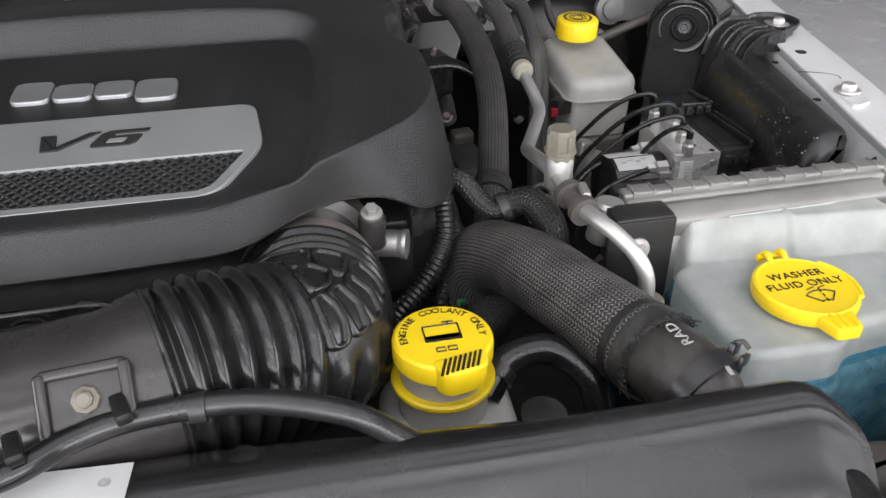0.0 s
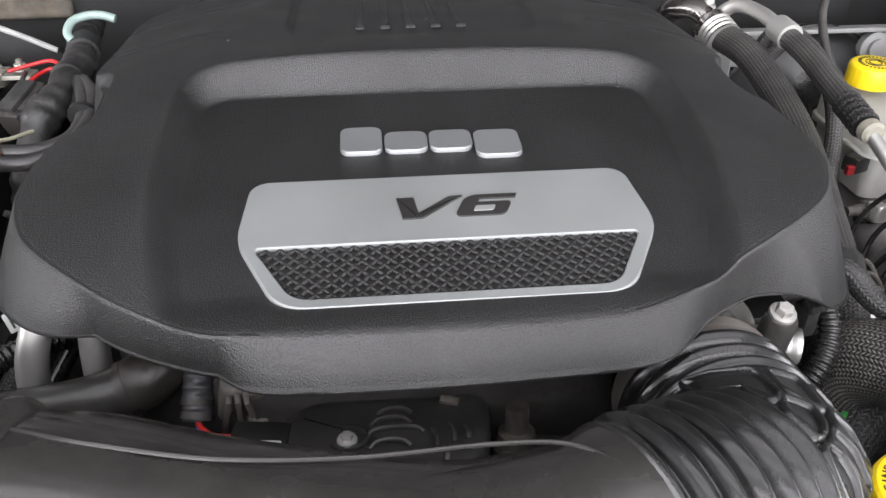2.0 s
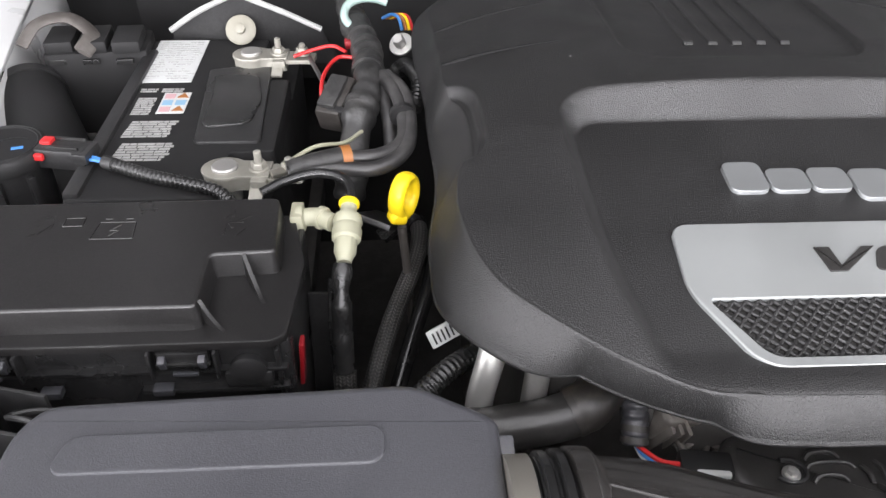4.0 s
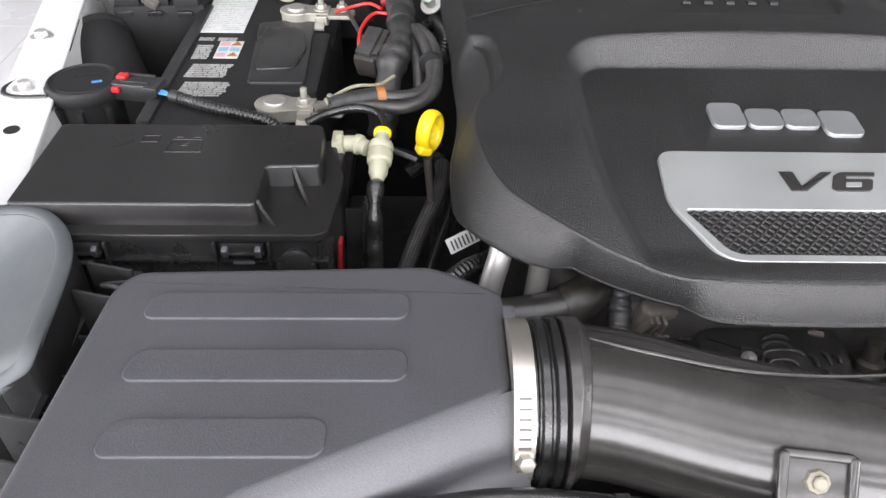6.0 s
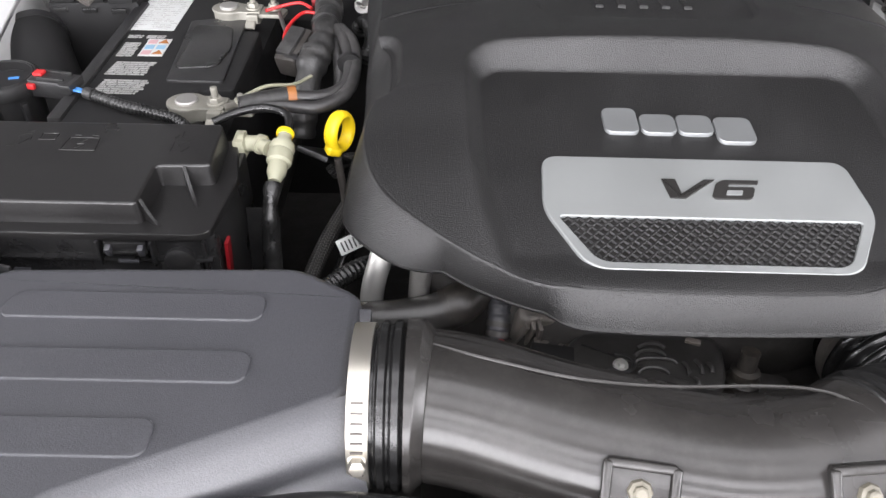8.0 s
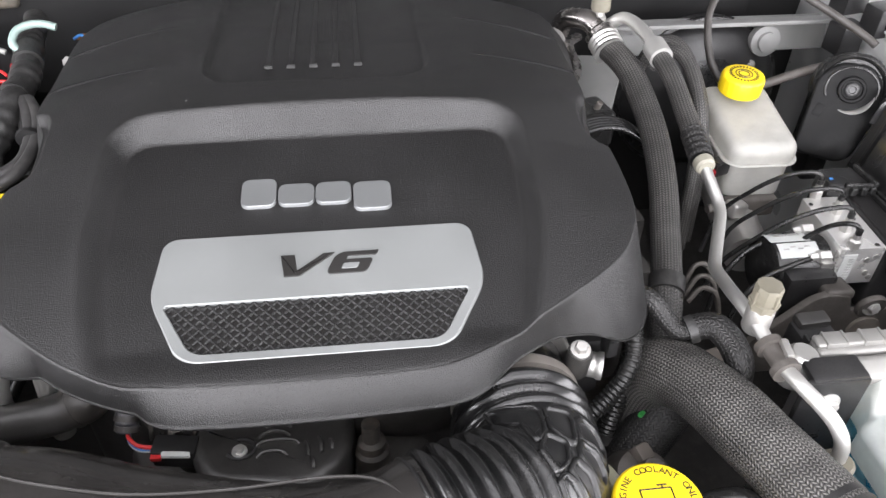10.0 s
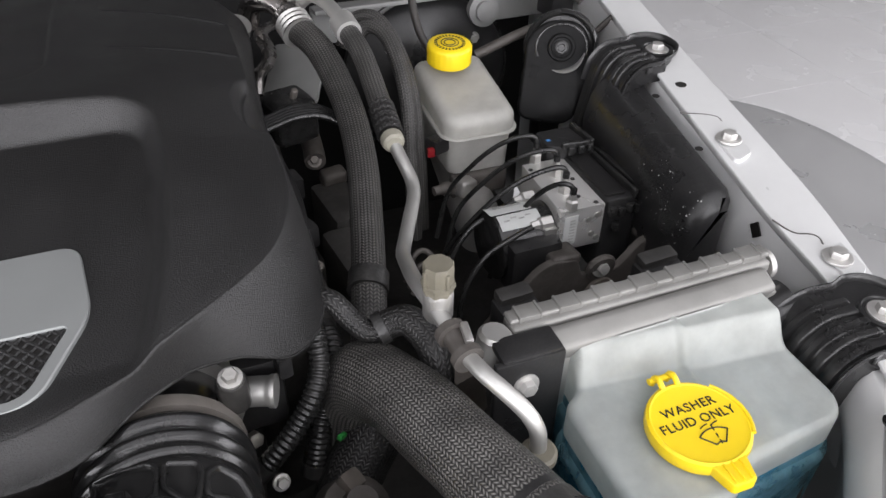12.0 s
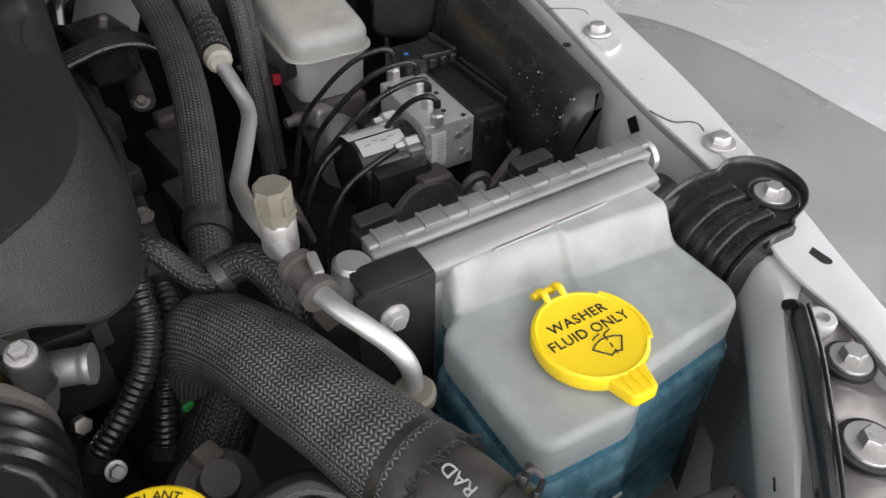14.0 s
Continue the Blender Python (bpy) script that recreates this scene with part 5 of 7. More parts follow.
# ---- anti-lock brake unit ----
ab = thing("brake_control_unit", (.40, .69, 1.05), "machined aluminium brake valve block with black control box and motor", "brake unit")
part("valve_block", box((.050, .092, .050), pose(.4066, .6865, 1.134, 0, 0, -1), .0015), BLOCK_ALU, ab, "machined aluminium block", sharp=30)
part("block_step", box((.014, .05, .03), pose(.374, .665, 1.126, 0, 0, -4), .002), CAST, ab)
cbx = part("control_box", slab(rounded([(.430, .638), (.466, .638), (.479, .652), (.473, .734), (.430, .734)], .004, 3), 1.07, 1.162, .003, 2), BLACK, ab)
part("box_lid", slab(rounded([(.433, .646), (.456, .644), (.457, .728), (.433, .728)], .003, 3), 1.161, 1.1648, .0015, 2), COVER_SMOOTH, cbx)
for x_, w_ in ((.4605, .0042), (.4690, .0062)):
    part("box_rail", box((w_, .084, .0085), pose(x_, .683, 1.1655, 0, 0, 3), .0018, 3), GLOSS, cbx)
    part("rail_end", box((w_ * 1.5, .007, .011), pose(x_ + .003, .6405, 1.164, 0, 0, 3), .002, 3), GLOSS, cbx)
conn_ = part("connector", slab(rounded([(.412, .738), (.428, .728), (.461, .724), (.456, .768), (.413, .768)], .004, 3), 1.10, 1.174, .003, 2), BLACK, ab)
part("connector_lip", box((.0055, .042, .008), pose(.4585, .744, 1.1765, 0, 0, 7), .0018, 3), GLOSS, conn_)
part("connector_bar", box((.032, .0055, .007), pose(.442, .7275, 1.1755, 0, 0, -6), .0018, 3), GLOSS, conn_)
for dx in (-.010, .002, .013):
    part("connector_latch", box((.007, .006, .010), pose(.445 + dx, .7235, 1.171, 0, 0, -6), .0018, 3), GLOSS, conn_)
part("blue_dot", box((.004, .003, .001), pose(.418, .745, 1.1752), 0), BLUE, conn_)
for i, (x, y, z) in enumerate(((.436, .637, 1.152), (.446, .637, 1.150), (.456, .637, 1.152), (.468, .640, 1.148), (.442, .637, 1.132))):
    part("latch", box((.009, .008, .010), pose(x, y - .003, z, 0, 0, 15 * i), .002), GLOSS, cbx)
part("motor", tube([(.316, .672, 1.112), (.324, .672, 1.112), (.382, .670, 1.112)], lambda l, s: .030 if s < .01 else .0365, 36, 14), GLOSS, ab, "black cylindrical pump motor")
part("motor_front", box((.055, .030, .06), pose(.352, .640, 1.105), .006, 2), BLACK, ab)
for a0, a1, x0, x1, lab in ((-2, 30, .318, .364, "white code label"), (-34, -5, .322, .368, "white printed label")):
    rows = [[(x, .672 + .0372 * math.sin(radians(a)), 1.112 + .0372 * math.cos(radians(a))) for x in (x0 + .0015 * (a < 0), x1)] for a in np.linspace(a0, a1, 8)]
    lb = part("label", loft(rows), LABEL, ab, lab)
    bars_ = bmesh.new()
    for k in range(13 if a0 > -10 else 4):
        a = radians(a0 + 16 + (6 if a0 > -10 else 4 * (k % 2)))
        box((.0012 + .0008 * (k % 3) if a0 > -10 else .006, .007 if a0 > -10 else .0016, .0004), pose(x0 + .010 + (.0024 if a0 > -10 else .008) * k, .672 + .0375 * math.sin(a), 1.112 + .0375 * math.cos(a), -math.degrees(a)), 0, bm=bars_)
    part("label_print", bars_, INK_GREY, lb)
tagm = pose(.3930, .6398, 1.134, 0, 0, -1)
tag_ = part("label", box((.015, .0008, .036), tagm, 0), LABEL, ab, "small white code label")
bars_ = bmesh.new()
for k in range(8):
    box((.006, .0004, .0016), tagm @ pose(.002, -.0006, -.014 + .0038 * k), 0, bm=bars_)
part("label_print", bars_, INK_GREY, tag_)
for x, z in ((.412, 1.143), (.421, 1.147), (.417, 1.124), (.423, 1.118)):
    part("plug", lathe([(.0034, 0), (.0034, .0012), (.0015, .0016)], Matrix.Translation((x + .002, .6405, z)) @ pose(0, 0, 0, 90), 12), CAST, ab)
for x, y in ((.41, .66), (.42, .69), (.386, .72), (.422, .645)):
    part("port", lathe([(.0025, 0), (.0025, .0006)], pose(x, y, 1.1592), 10), INK, ab)
nuts = ((.394, .645, 0), (.401, .673, 1), (.407, .704, 2), (.399, .735, 3))
LOW_ = ((.344, .690, 1.10), (.285, .700, 1.095), (.316, .748, 1.105), (.315, .776, 1.11))
for x, y, k in nuts:
    part("line_nut", lathe([(.0068, 1.158), (.0068, 1.168), (.0045, 1.170), (.004, 1.176)], pose(x, y, 0), 6), ZINC, ab)
    lx, ly, lz = LOW_[k]
    top_ = 1.186 + .001 * k
    sweep = [(x, y, 1.165), (x, y, top_ - .006), (x - .006, y + .003, top_ + .0005)]
    for u in (.22, .45, .70, 1.0):
        sweep.append((x - .006 + (lx - x + .006) * u, y + .003 + (ly - y - .003) * u, lz + (top_ - lz) * (1 - u ** 1.9)))
    part("brake_line", tube(sweep + [(lx - .018, ly - .012, 1.06)], .0027, 10, 60), GLOSS, ab)
    part("line_end", lathe([(.0036, 1.168), (.0036, 1.182)], pose(x, y, 0), 10), BLACK, ab)
for k, (y, z) in enumerate(((.692, 1.146), (.650, 1.143))):
    part("line_nut", lathe([(.0075, -.004), (.0075, .008), (.005, .010), (.004, .018)], Matrix.Translation((.372, y, z)) @ pose(0, 0, 0, 0, -90, 0), 6), ZINC, ab)
    part("brake_line", tube([(.36, y, z), (.335, y - .006, z - .003), (.30, y - .012, z - .016), (.275, y - .02, z - .05), (.265, y - .03, 1.04)], .0029, 10, 40), GLOSS, ab)
part("mount", slab(rounded([(.262, 1.01), (.50, 1.01), (.495, 1.122), (.462, 1.128), (.452, 1.118), (.435, 1.098), (.395, 1.098), (.388, 1.122), (.360, 1.126), (.345, 1.12), (.29, 1.06)], .006, 3), -.004, .004, .002, 2, m=pose(0, .612, 0, 90)), GRIME, ab, "dusty brown bracket with two humps")
for x in (.376, .482):
    part("hump", box((.032, .030, .012), pose(x, .624, 1.120, -8), .005, 3), GRIME, ab)
part("bolt", hexbolt((.413, .606, 1.108), .0065, .007, .011, (0, -.95, .3)), ZINC, ab)
part("mount_bush", lathe([(.016, 0), (.017, .003), (.015, .006)], Matrix.Translation((.413, .609, 1.108)) @ pose(0, 0, 0, 100), 24), GRIME, ab)
part("mount_disc", lathe([(.018, 0), (.018, .004)], Matrix.Translation((.415, .606, 1.075)) @ pose(0, 0, 0, 90), 24), TAN, ab)

# connectors behind the condenser
for x, w in ((.264, .034), (.394, .040)):
    pl = thing("wiring_plug", (x, .50, 1.15), "grey-black plastic wiring plug behind the condenser", "connector", group="wiring plugs")
    part("shell", box((w, .022, .06), pose(x, .503, 1.168, 0, 0, 3), .003), BLACK, pl)
    part("hood", box((w * .85, .014, .010), pose(x, .509, 1.2005, 6, 0, 3), .003), GRUBBY, pl)
    part("lip", box((w * 1.05, .008, .005), pose(x, .489, 1.190, 0, 0, 3), .001), BLACK, pl)
    for i in range(4):
        part("rib", box((.0025, .008, .012), pose(x - w * .42 + w * .28 * i, .489, 1.196, 0, 0, 3), .0008), BLACK, pl)
solid("heat_shield", box((.03, .05, .07), pose(.245, .565, 1.05, 4, -10, 10), .004), TAN, "dusty tan metal shield below the lines", "shield")

# ---- black air resonator along the wing, its straps ----
rb = thing("air_resonator", (.49, .68, 1.05), "black plastic box along the inner wing", "air box")
rows = []
for y, xi, xo, zt in ((.548, .466, .494, 1.196), (.553, .461, .501, 1.208), (.565, .460, .506, 1.212), (.65, .470, .520, 1.215), (.74, .476, .535, 1.219), (.775, .480, .542, 1.224)):
    rows.append([(xi + .012, y, 1.03), (xi, y, 1.06), (xi - .002, y, zt - .045), (xi + .004, y, zt - .018), (xi + .016, y, zt - .004), (xi + .030, y, zt), (xo - .006, y, zt), (xo, y, zt - .005), (xo + .001, y, zt - .02), (xo, y, 1.03)])
bx = loft(rows)
bx.verts.ensure_lookup_table()
for idx in (0, len(rows) - 1):
    bx.faces.new([bx.verts[idx * 10 + j] for j in range(10)])
part("shell", bx, BLACK, rb, sharp=50)
spots = bmesh.new()
rng = random.Random(11)
for k in range(70):
    y_, d_ = .558 + .10 * rng.random() ** 1.4, -.006 - .060 * rng.random() ** 1.2
    r_ = .0003 + .0008 * rng.random() ** 2.5
    x_ = .460 + (y_ - .565) * .118 + float(np.interp(d_, [-.07, -.045, -.018, -.004], [-.0015, -.002, .004, .016]))
    lean = -90 if d_ < -.045 else (-78 if d_ < -.018 else -49)
    lathe([(r_, -.0006), (r_ * .7, .0003), (r_ * .2, .0004)], Matrix.Translation((x_, y_, 1.212 + (y_ - .565) * .035 + d_)) @ pose(0, 0, 0, 0, lean, 0), 8, spots)
tagged(part("water_spots", spots, INK_GREY, rb, "dried pale water spots"), "dried pale water spots", kind="stuff")
part("hole", lathe([(.004, 0), (.004, .0006)], pose(.5145, .623, 1.2145), 16), INK, rb)
part("hole", lathe([(.004, 0), (.004, .0006)], pose(.531, .724, 1.2187), 16), INK, rb)


def ribbed_strap(at, yaw, scale=1.0):
    """A black pan with a raised rim round a bolt on the rail, from which a neck with ribs along its bend drops into the bay."""
    th_ = thing("ribbed_duct_neck", (at[0] - .03, at[1], at[2] - .15), "black ribbed plastic duct neck bolted to the rail", "duct", group="duct necks")
    m = pose(*at, 0, 0, yaw) @ Matrix.Scale(scale, 4)
    pan = rounded([(-.040, -.034), (.002, -.023), (.022, -.006), (.026, .022), (.010, .039), (-.040, .039)], [.002, .012, .014, .016, .018, .002], 6)
    part("pan", slab(pan, -.006, .0015, .0008, 1, m=m), BLACK, th_)
    part("seat", lathe([(.0185, .001), (.0185, .0045), (.0165, .005), (.0155, .003), (.002, .003)], m, 32), BLACK, th_)
    part("bolt", hexbolt(m @ Vector((0, 0, .0025)), .0068, .007, .0128), ZINC, th_, "zinc flange bolt")

    def bend(u, s):
        """u across (rear +1 to front -1), s along: flat, then an arc down, then straight."""
        w = .034 + .003 * s
        y = .002 + u * w + .006 * s
        l = s * .143
        if l < .022:
            return Vector((-.012 - l, y, .0012)), Vector((0, 0, 1))
        a = min((l - .022) / .029, 1.42)
        x, z = -.034 - .029 * math.sin(a), .0015 - .029 * (1 - math.cos(a))
        if a >= 1.42:
            d = l - .022 - 1.42 * .029
            x, z = x - d * math.cos(a), z - d * math.sin(a)
        return Vector((x, y, z)), Vector((-math.sin(a), 0, math.cos(a)))

    rows_ = []
    for s in np.linspace(0, 1, 60):
        row = []
        for u in np.linspace(-1, 1, 81):
            k = (u + .80) / .335
            ridge = .0040 * float(smooth(.28, .62, .5 + .5 * math.cos(2 * math.pi * k))) if -.9 < u < .72 else 0
            c, nrm = bend(u, s)
            row.append(m @ (c + nrm * ridge * float(smooth(.01, .045, s))))
        c0, n0 = bend(-1, s)
        c1, n1 = bend(1, s)
        rows_.append([m @ (c0 - n0 * .02)] + row + [m @ (c1 - n1 * .02)])
    part("ribbed_neck", loft(rows_), BLACK, th_, "ribbed black plastic neck", sharp=60)
    rim_ = [bend(1, s)[0] + bend(1, s)[1] * .002 for s in np.linspace(.55, .02, 14)] + [Vector(q) for q in ((.0, .040, .0035), (.016, .034, .004), (.026, .018, .004), (.024, -.004, .004), (.010, -.019, .0035), (-.012, -.027, .003))] + [bend(-1, s)[0] + bend(-1, s)[1] * .002 for s in np.linspace(.05, .5, 8)]
    part("rim", tube([m @ q for q in rim_], .0022, 10, 110, squash=lambda s: (.65, 2.0)), BLACK, th_)
    return th_


front_neck = ribbed_strap((.5125, .388, 1.2045), 0)
part("inlet_stub", tube([(.430, .43, 1.165), (.450, .437, 1.178), (.472, .437, 1.186)], lambda l, s: .019 + .003 * s, 24, 12), BLACK, front_neck)
ribbed_strap((.5625, .778, 1.241), 6, .96)

# snail horn behind the reservoir
hn = thing("horn", (.49, .87, 1.1), "black snail-shaped plastic horn with a grooved rim", "horn")
hm = Matrix.Translation((.490, .861, 1.222)) @ Vector((-.42, -.82, .38)).to_track_quat("Z", "Y").to_matrix().to_4x4()
part("drum", lathe([(.034, -.052), (.0415, -.050), (.0445, -.044), (.0445, -.038), (.0415, -.036), (.0415, -.033), (.0445, -.031), (.0445, -.025), (.0415, -.023), (.0415, -.020), (.0445, -.018), (.0445, -.009), (.0425, -.005), (.0395, -.003), (.0375, -.005), (.0360, -.012)], hm, 56), GLOSS, hn, "grooved black rim")
face = part("face", slab(rounded([(-.042, .006), (-.047, -.086), (.020, -.092), (.038, -.024), (.034, .012), (.018, .031), (-.018, .031), (-.036, .016)], [.016, .014, .020, .030, .018, .018, .018, .016], 6), -.034, -.002, .0035, 3, m=hm), HORN, hn, "smooth black snail shell")
part("hub_ring", lathe([(.0165, -.003), (.0165, .002), (.0150, .0034), (.0125, .0034), (.0115, .001), (.0100, .0008)], hm, 36), HORN, face)
# gloss ring, added to give the shell's dish its ring of highlight
part("dish_highlight", tube([hm @ Vector((.0300 * math.cos(a), .0270 * math.sin(a), -.0015)) for a in np.linspace(-.3, 3.6, 30)], .0016, 8, 40), GLOSS, face)
part("hub", lathe([(.0085, -.001), (.0085, .0036), (.0070, .0046), (.0045, .0046), (.0038, .003), (.001, .003)], hm, 28), BLACK, face)
arc_ = [hm @ Vector((.0275 * math.cos(a), .0275 * math.sin(a), .0012)) for a in np.linspace(-1.9, -.15, 14)]
part("crescent", tube(arc_, lambda l, s: .0006 + .0034 * math.sin(math.pi * s), 8, 26, squash=lambda s: (1.5, .45)), ZINC, face, "bright crescent bracket")
part("moulded_mark", box((.010, .016, .0008), hm @ pose(-.030, -.030, -.0016, 0, 0, -14), .0003), HORN, face)
part("foot", box((.03, .03, .06), pose(.50, .90, 1.10), .004), BLACK, hn)
part("bracket", tube([(.512, .885, 1.19), (.545, .905, 1.20), (.585, .90, 1.236)], .004, 8, 14), GRIME, hn)

# ---- battery ----
bt = thing("battery", (-.66, .85, 1.04), "black car battery with white and printed labels", "battery")
part("case", box((.170, .334, .165), pose(-.660, .867, 1.1175), .006, 2), MATT, bt)
part("lid", slab(rounded([(-.744, .702), (-.616, .702), (-.616, .776), (-.576, .776), (-.576, .925), (-.61, .925), (-.61, 1.030), (-.744, 1.030)], .004, 3), 1.196, 1.2235, .003, 2), MATT, bt)
hd = part("handle_cover", slab(rounded([(-.652, .790), (-.590, .790), (-.598, .962), (-.664, .944)], .005, 3), 1.22, 1.2265, .002, 2), BLACK, bt)
part("grip_recess", slab(rounded([(-.650, .815), (-.604, .822), (-.598, .87), (-.608, .925), (-.656, .93), (-.650, .88)], .010, 5), 1.2255, 1.2285, .0015, 2), GLOSS, hd)
part("edge_strip", box((.014, .29, .012), pose(-.737, .85, 1.222), .003), BLACK, bt)
lb = part("label", box((.056, .108, .0006), pose(-.707, .972, 1.2242), 0), LABEL, bt, "white printed label")
rng = random.Random(5)
lines = bmesh.new()
for i in range(17):
    x_ = -.731
    while x_ < -.688:
        w = .002 + .007 * rng.random()
        if rng.random() < .8:
            box((w, .0016, .0003), pose(x_ + w / 2, .926 + i * .0058, 1.2247), 0, bm=lines)
        x_ += w + .0012
part("label_print", lines, INK_GREY, lb)
lines = bmesh.new()
for blk, (x0, y0, y1, w) in enumerate(((-.7215, .764, .800, .050), (-.7225, .806, .842, .045), (-.725, .850, .890, .019), (-.727, .898, .909, .018), (-.705, .898, .909, .024))):
    for k in range(int((y1 - y0) / .0046)):
        x_ = x0 + .0015 * k * (blk < 2) * .4
        end_ = x_ + w * (.9 + .1 * rng.random())
        while x_ < end_ - .001:
            ww = min(.004 + .012 * rng.random(), end_ - x_)
            box((ww, .0033, .0003), pose(x_ + ww / 2, y0 + k * .0046, 1.2240), 0, bm=lines)
            x_ += ww + .0009
part("case_print", lines, PALE, bt, "small white print")
hz_ = part("hazard_label", box((.027, .044, .0005), pose(-.687, .872, 1.2241), 0), LABEL, bt, "small coloured hazard label")
for mat_, dx, dy, n_ in ((PINK, -.0065, -.014, 4), (SKY, -.0065, 0, 4), (PINK, -.0065, .014, 4), (ORANGE, .0065, -.014, 3), (SKY, .0065, 0, 4), (ORANGE, .0065, .014, 3)):
    part("hazard_mark", lathe([(.0072, 0), (.0072, .0003)], pose(-.687 + dx, .872 + dy, 1.2244, 0, 0, 45 if n_ == 4 else 90), n_), mat_, hz_)
part("battery_tray", box((.20, .33, .03), pose(-.66, .85, 1.022), .005), DARK, bt)


def clamp(at, yaw, label):
    th = thing("battery_clamp", (at[0], at[1], at[2] - .03), label, "battery terminal", group="battery clamps")
    m = pose(*at, 0, 0, yaw)
    part("post", lathe([(.0115, -.03), (.0112, .0030), (.0102, .0042), (.004, .0048)], m @ pose(-.022, 0, 0), 28), CAST, th)
    drop = [(-.022 + .0205 * math.cos(a), .0175 * math.sin(a)) for a in np.linspace(.85, 2 * math.pi - .85, 26)] + [(.006, -.013), (.018, -.012), (.018, .012), (.006, .013)]
    part("ring", slab(drop, -.002, .0012, .0010, 2, m=m), TINNED, th, "dull tinned clamp ring")
    part("skirt", slab(inset(drop, .0012), -.014, -.002, .0005, 1, m=m), TINNED, th)
    part("plate", slab(rounded([(.012, -.013), (.047, -.012), (.049, .008), (.024, .013), (.012, .012)], .003, 3), -.006, -.0015, .0010, 2, m=m), TINNED, th)
    part("jaw", box((.014, .008, .012), m @ pose(.010, -.015, -.006), .002), TINNED, th)
    for dx, h in ((.008, .018), (.034, .012)):
        b = hexbolt(m @ Vector((dx, 0, .001)), .0068, .006, .009)
        lathe([(.0034, .005), (.0034, h), (.002, h + .001)], m @ pose(dx, 0, 0), 12, b)
        part("stud", b, TINNED, th)
    part("strap", box((.012, .026, .004), m @ pose(.008, -.016, -.008, 25), .001), TINNED, th)
    return th


clamp((-.590, .731, 1.233), -4, "tinned metal battery clamp on the front post")
clamp((-.598, .960, 1.236), -2, "tinned metal battery clamp on the rear post")

# ---- fuse box ----
fb = thing("fuse_box", (-.665, .585, 1.05), "black plastic fuse box with stepped lid", "fuse box")
lidp = rounded([(-.787, .5345), (-.5955, .5345), (-.5955, .588), (-.550, .590), (-.554, .656), (-.787, .654)], [.004, .004, .004, .004, .005, .005], 3)
lid = part("lid", slab(lidp, 1.2345, 1.2545, .0022, 3, low=.002), COVER_SMOOTH, fb)
part("lid_step", slab(rounded([(-.790, .520), (-.548, .520), (-.538, .527), (-.532, .60), (-.545, .66), (-.79, .66)], .004, 3), 1.2285, 1.2348, .0015, 2), COVER_SMOOTH, lid)
for foot, out in (((-.5945, .541), (-.578, .530)), ((-.572, .5875), (-.556, .556))):
    gus = bmesh.new()
    dx, dy = out[0] - foot[0], out[1] - foot[1]
    sx, sy = -dy * .0014 / math.hypot(dx, dy), dx * .0014 / math.hypot(dx, dy)
    prof = [(0, 1.2347)] + [(u, 1.2347 + .0190 * (1 - u) ** 1.7) for u in np.linspace(1, 0, 9)]
    pair = [[gus.verts.new((foot[0] + dx * u + k * sx, foot[1] + dy * u + k * sy, z)) for u, z in prof] for k in (-1, 1)]
    gus.faces.new(pair[0])
    gus.faces.new(pair[1][::-1])
    for j in range(len(prof)):
        gus.faces.new((pair[0][j], pair[0][(j + 1) % len(prof)], pair[1][(j + 1) % len(prof)], pair[1][j]))
    part("gusset", gus, COVER_SMOOTH, lid)
sym = bmesh.new()
for a, b in (((-.684, .608), (-.654, .608)), ((-.654, .608), (-.656, .628)), ((-.656, .628), (-.682, .628)), ((-.682, .628), (-.684, .608)), ((-.679, .632), (-.674, .632)), ((-.664, .632), (-.659, .632)),
             ((-.666, .625), (-.672, .618)), ((-.672, .618), (-.666, .618)), ((-.666, .618), (-.672, .611)), ((-.708, .624), (-.694, .624)), ((-.694, .624), (-.694, .634)), ((-.708, .634), (-.694, .634)), ((-.708, .624), (-.708, .634))):
    tube([(*a, 1.2547), (*b, 1.2547)], .0005, 6, 1, bm=sym, raw=True)
for k in range(14):
    box((.006 + .004 * (k % 3), .0014, .0006), pose(-.728 + .004 * (k % 4) + (.138 if k > 6 else 0), .613 + .004 * (k % 7), 1.2547, 0, 0, 30 * (k % 5)), 0, bm=sym)
tagged(part("embossing", sym, COVER_SMOOTH, lid, "raised moulded symbols"), "raised moulded symbols", kind="stuff")
part("body", slab(rounded([(-.785, .5265), (-.537, .5265), (-.537, .655), (-.785, .655)], .006, 3), 1.05, 1.2285, .002, 2), BLACK, fb)
for x in (-.735, -.607):
    lt = part("latch", box((.034, .006, .009), pose(x, .5225, 1.2215), .0015), BLACK, fb)
    part("latch_bar", box((.036, .004, .003), pose(x, .5195, 1.2165), .001), GLOSS, lt)
    for dx in (-.0215, .0215):
        part("latch_cheek", box((.0022, .010, .024), pose(x + dx, .5215, 1.216), .0008), BLACK, lt)
    for dx in (-.013, .013):
        part("latch_post", box((.005, .006, .010), pose(x + dx, .5185, 1.219, 20), .0012), AIRBOX, lt)
    part("latch_tongue", box((.017, .003, .003), pose(x, .519, 1.2075), .001), AIRBOX, lt)
part("side_knob", lathe([(.012, 0), (.013, .002), (.013, .006), (.010, .008)], Matrix.Translation((-.566, .526, 1.206)) @ pose(0, 0, 0, 90), 20), BLACK, fb)
part("knob_block", box((.032, .008, .014), pose(-.566, .523, 1.199), .002), BLACK, fb)
part("ledge", box((.245, .006, .003), pose(-.662, .5235, 1.207), .001), BLACK, fb)
part("ledge", box((.10, .006, .004), pose(-.59, .5235, 1.188), .001), BLACK, fb)
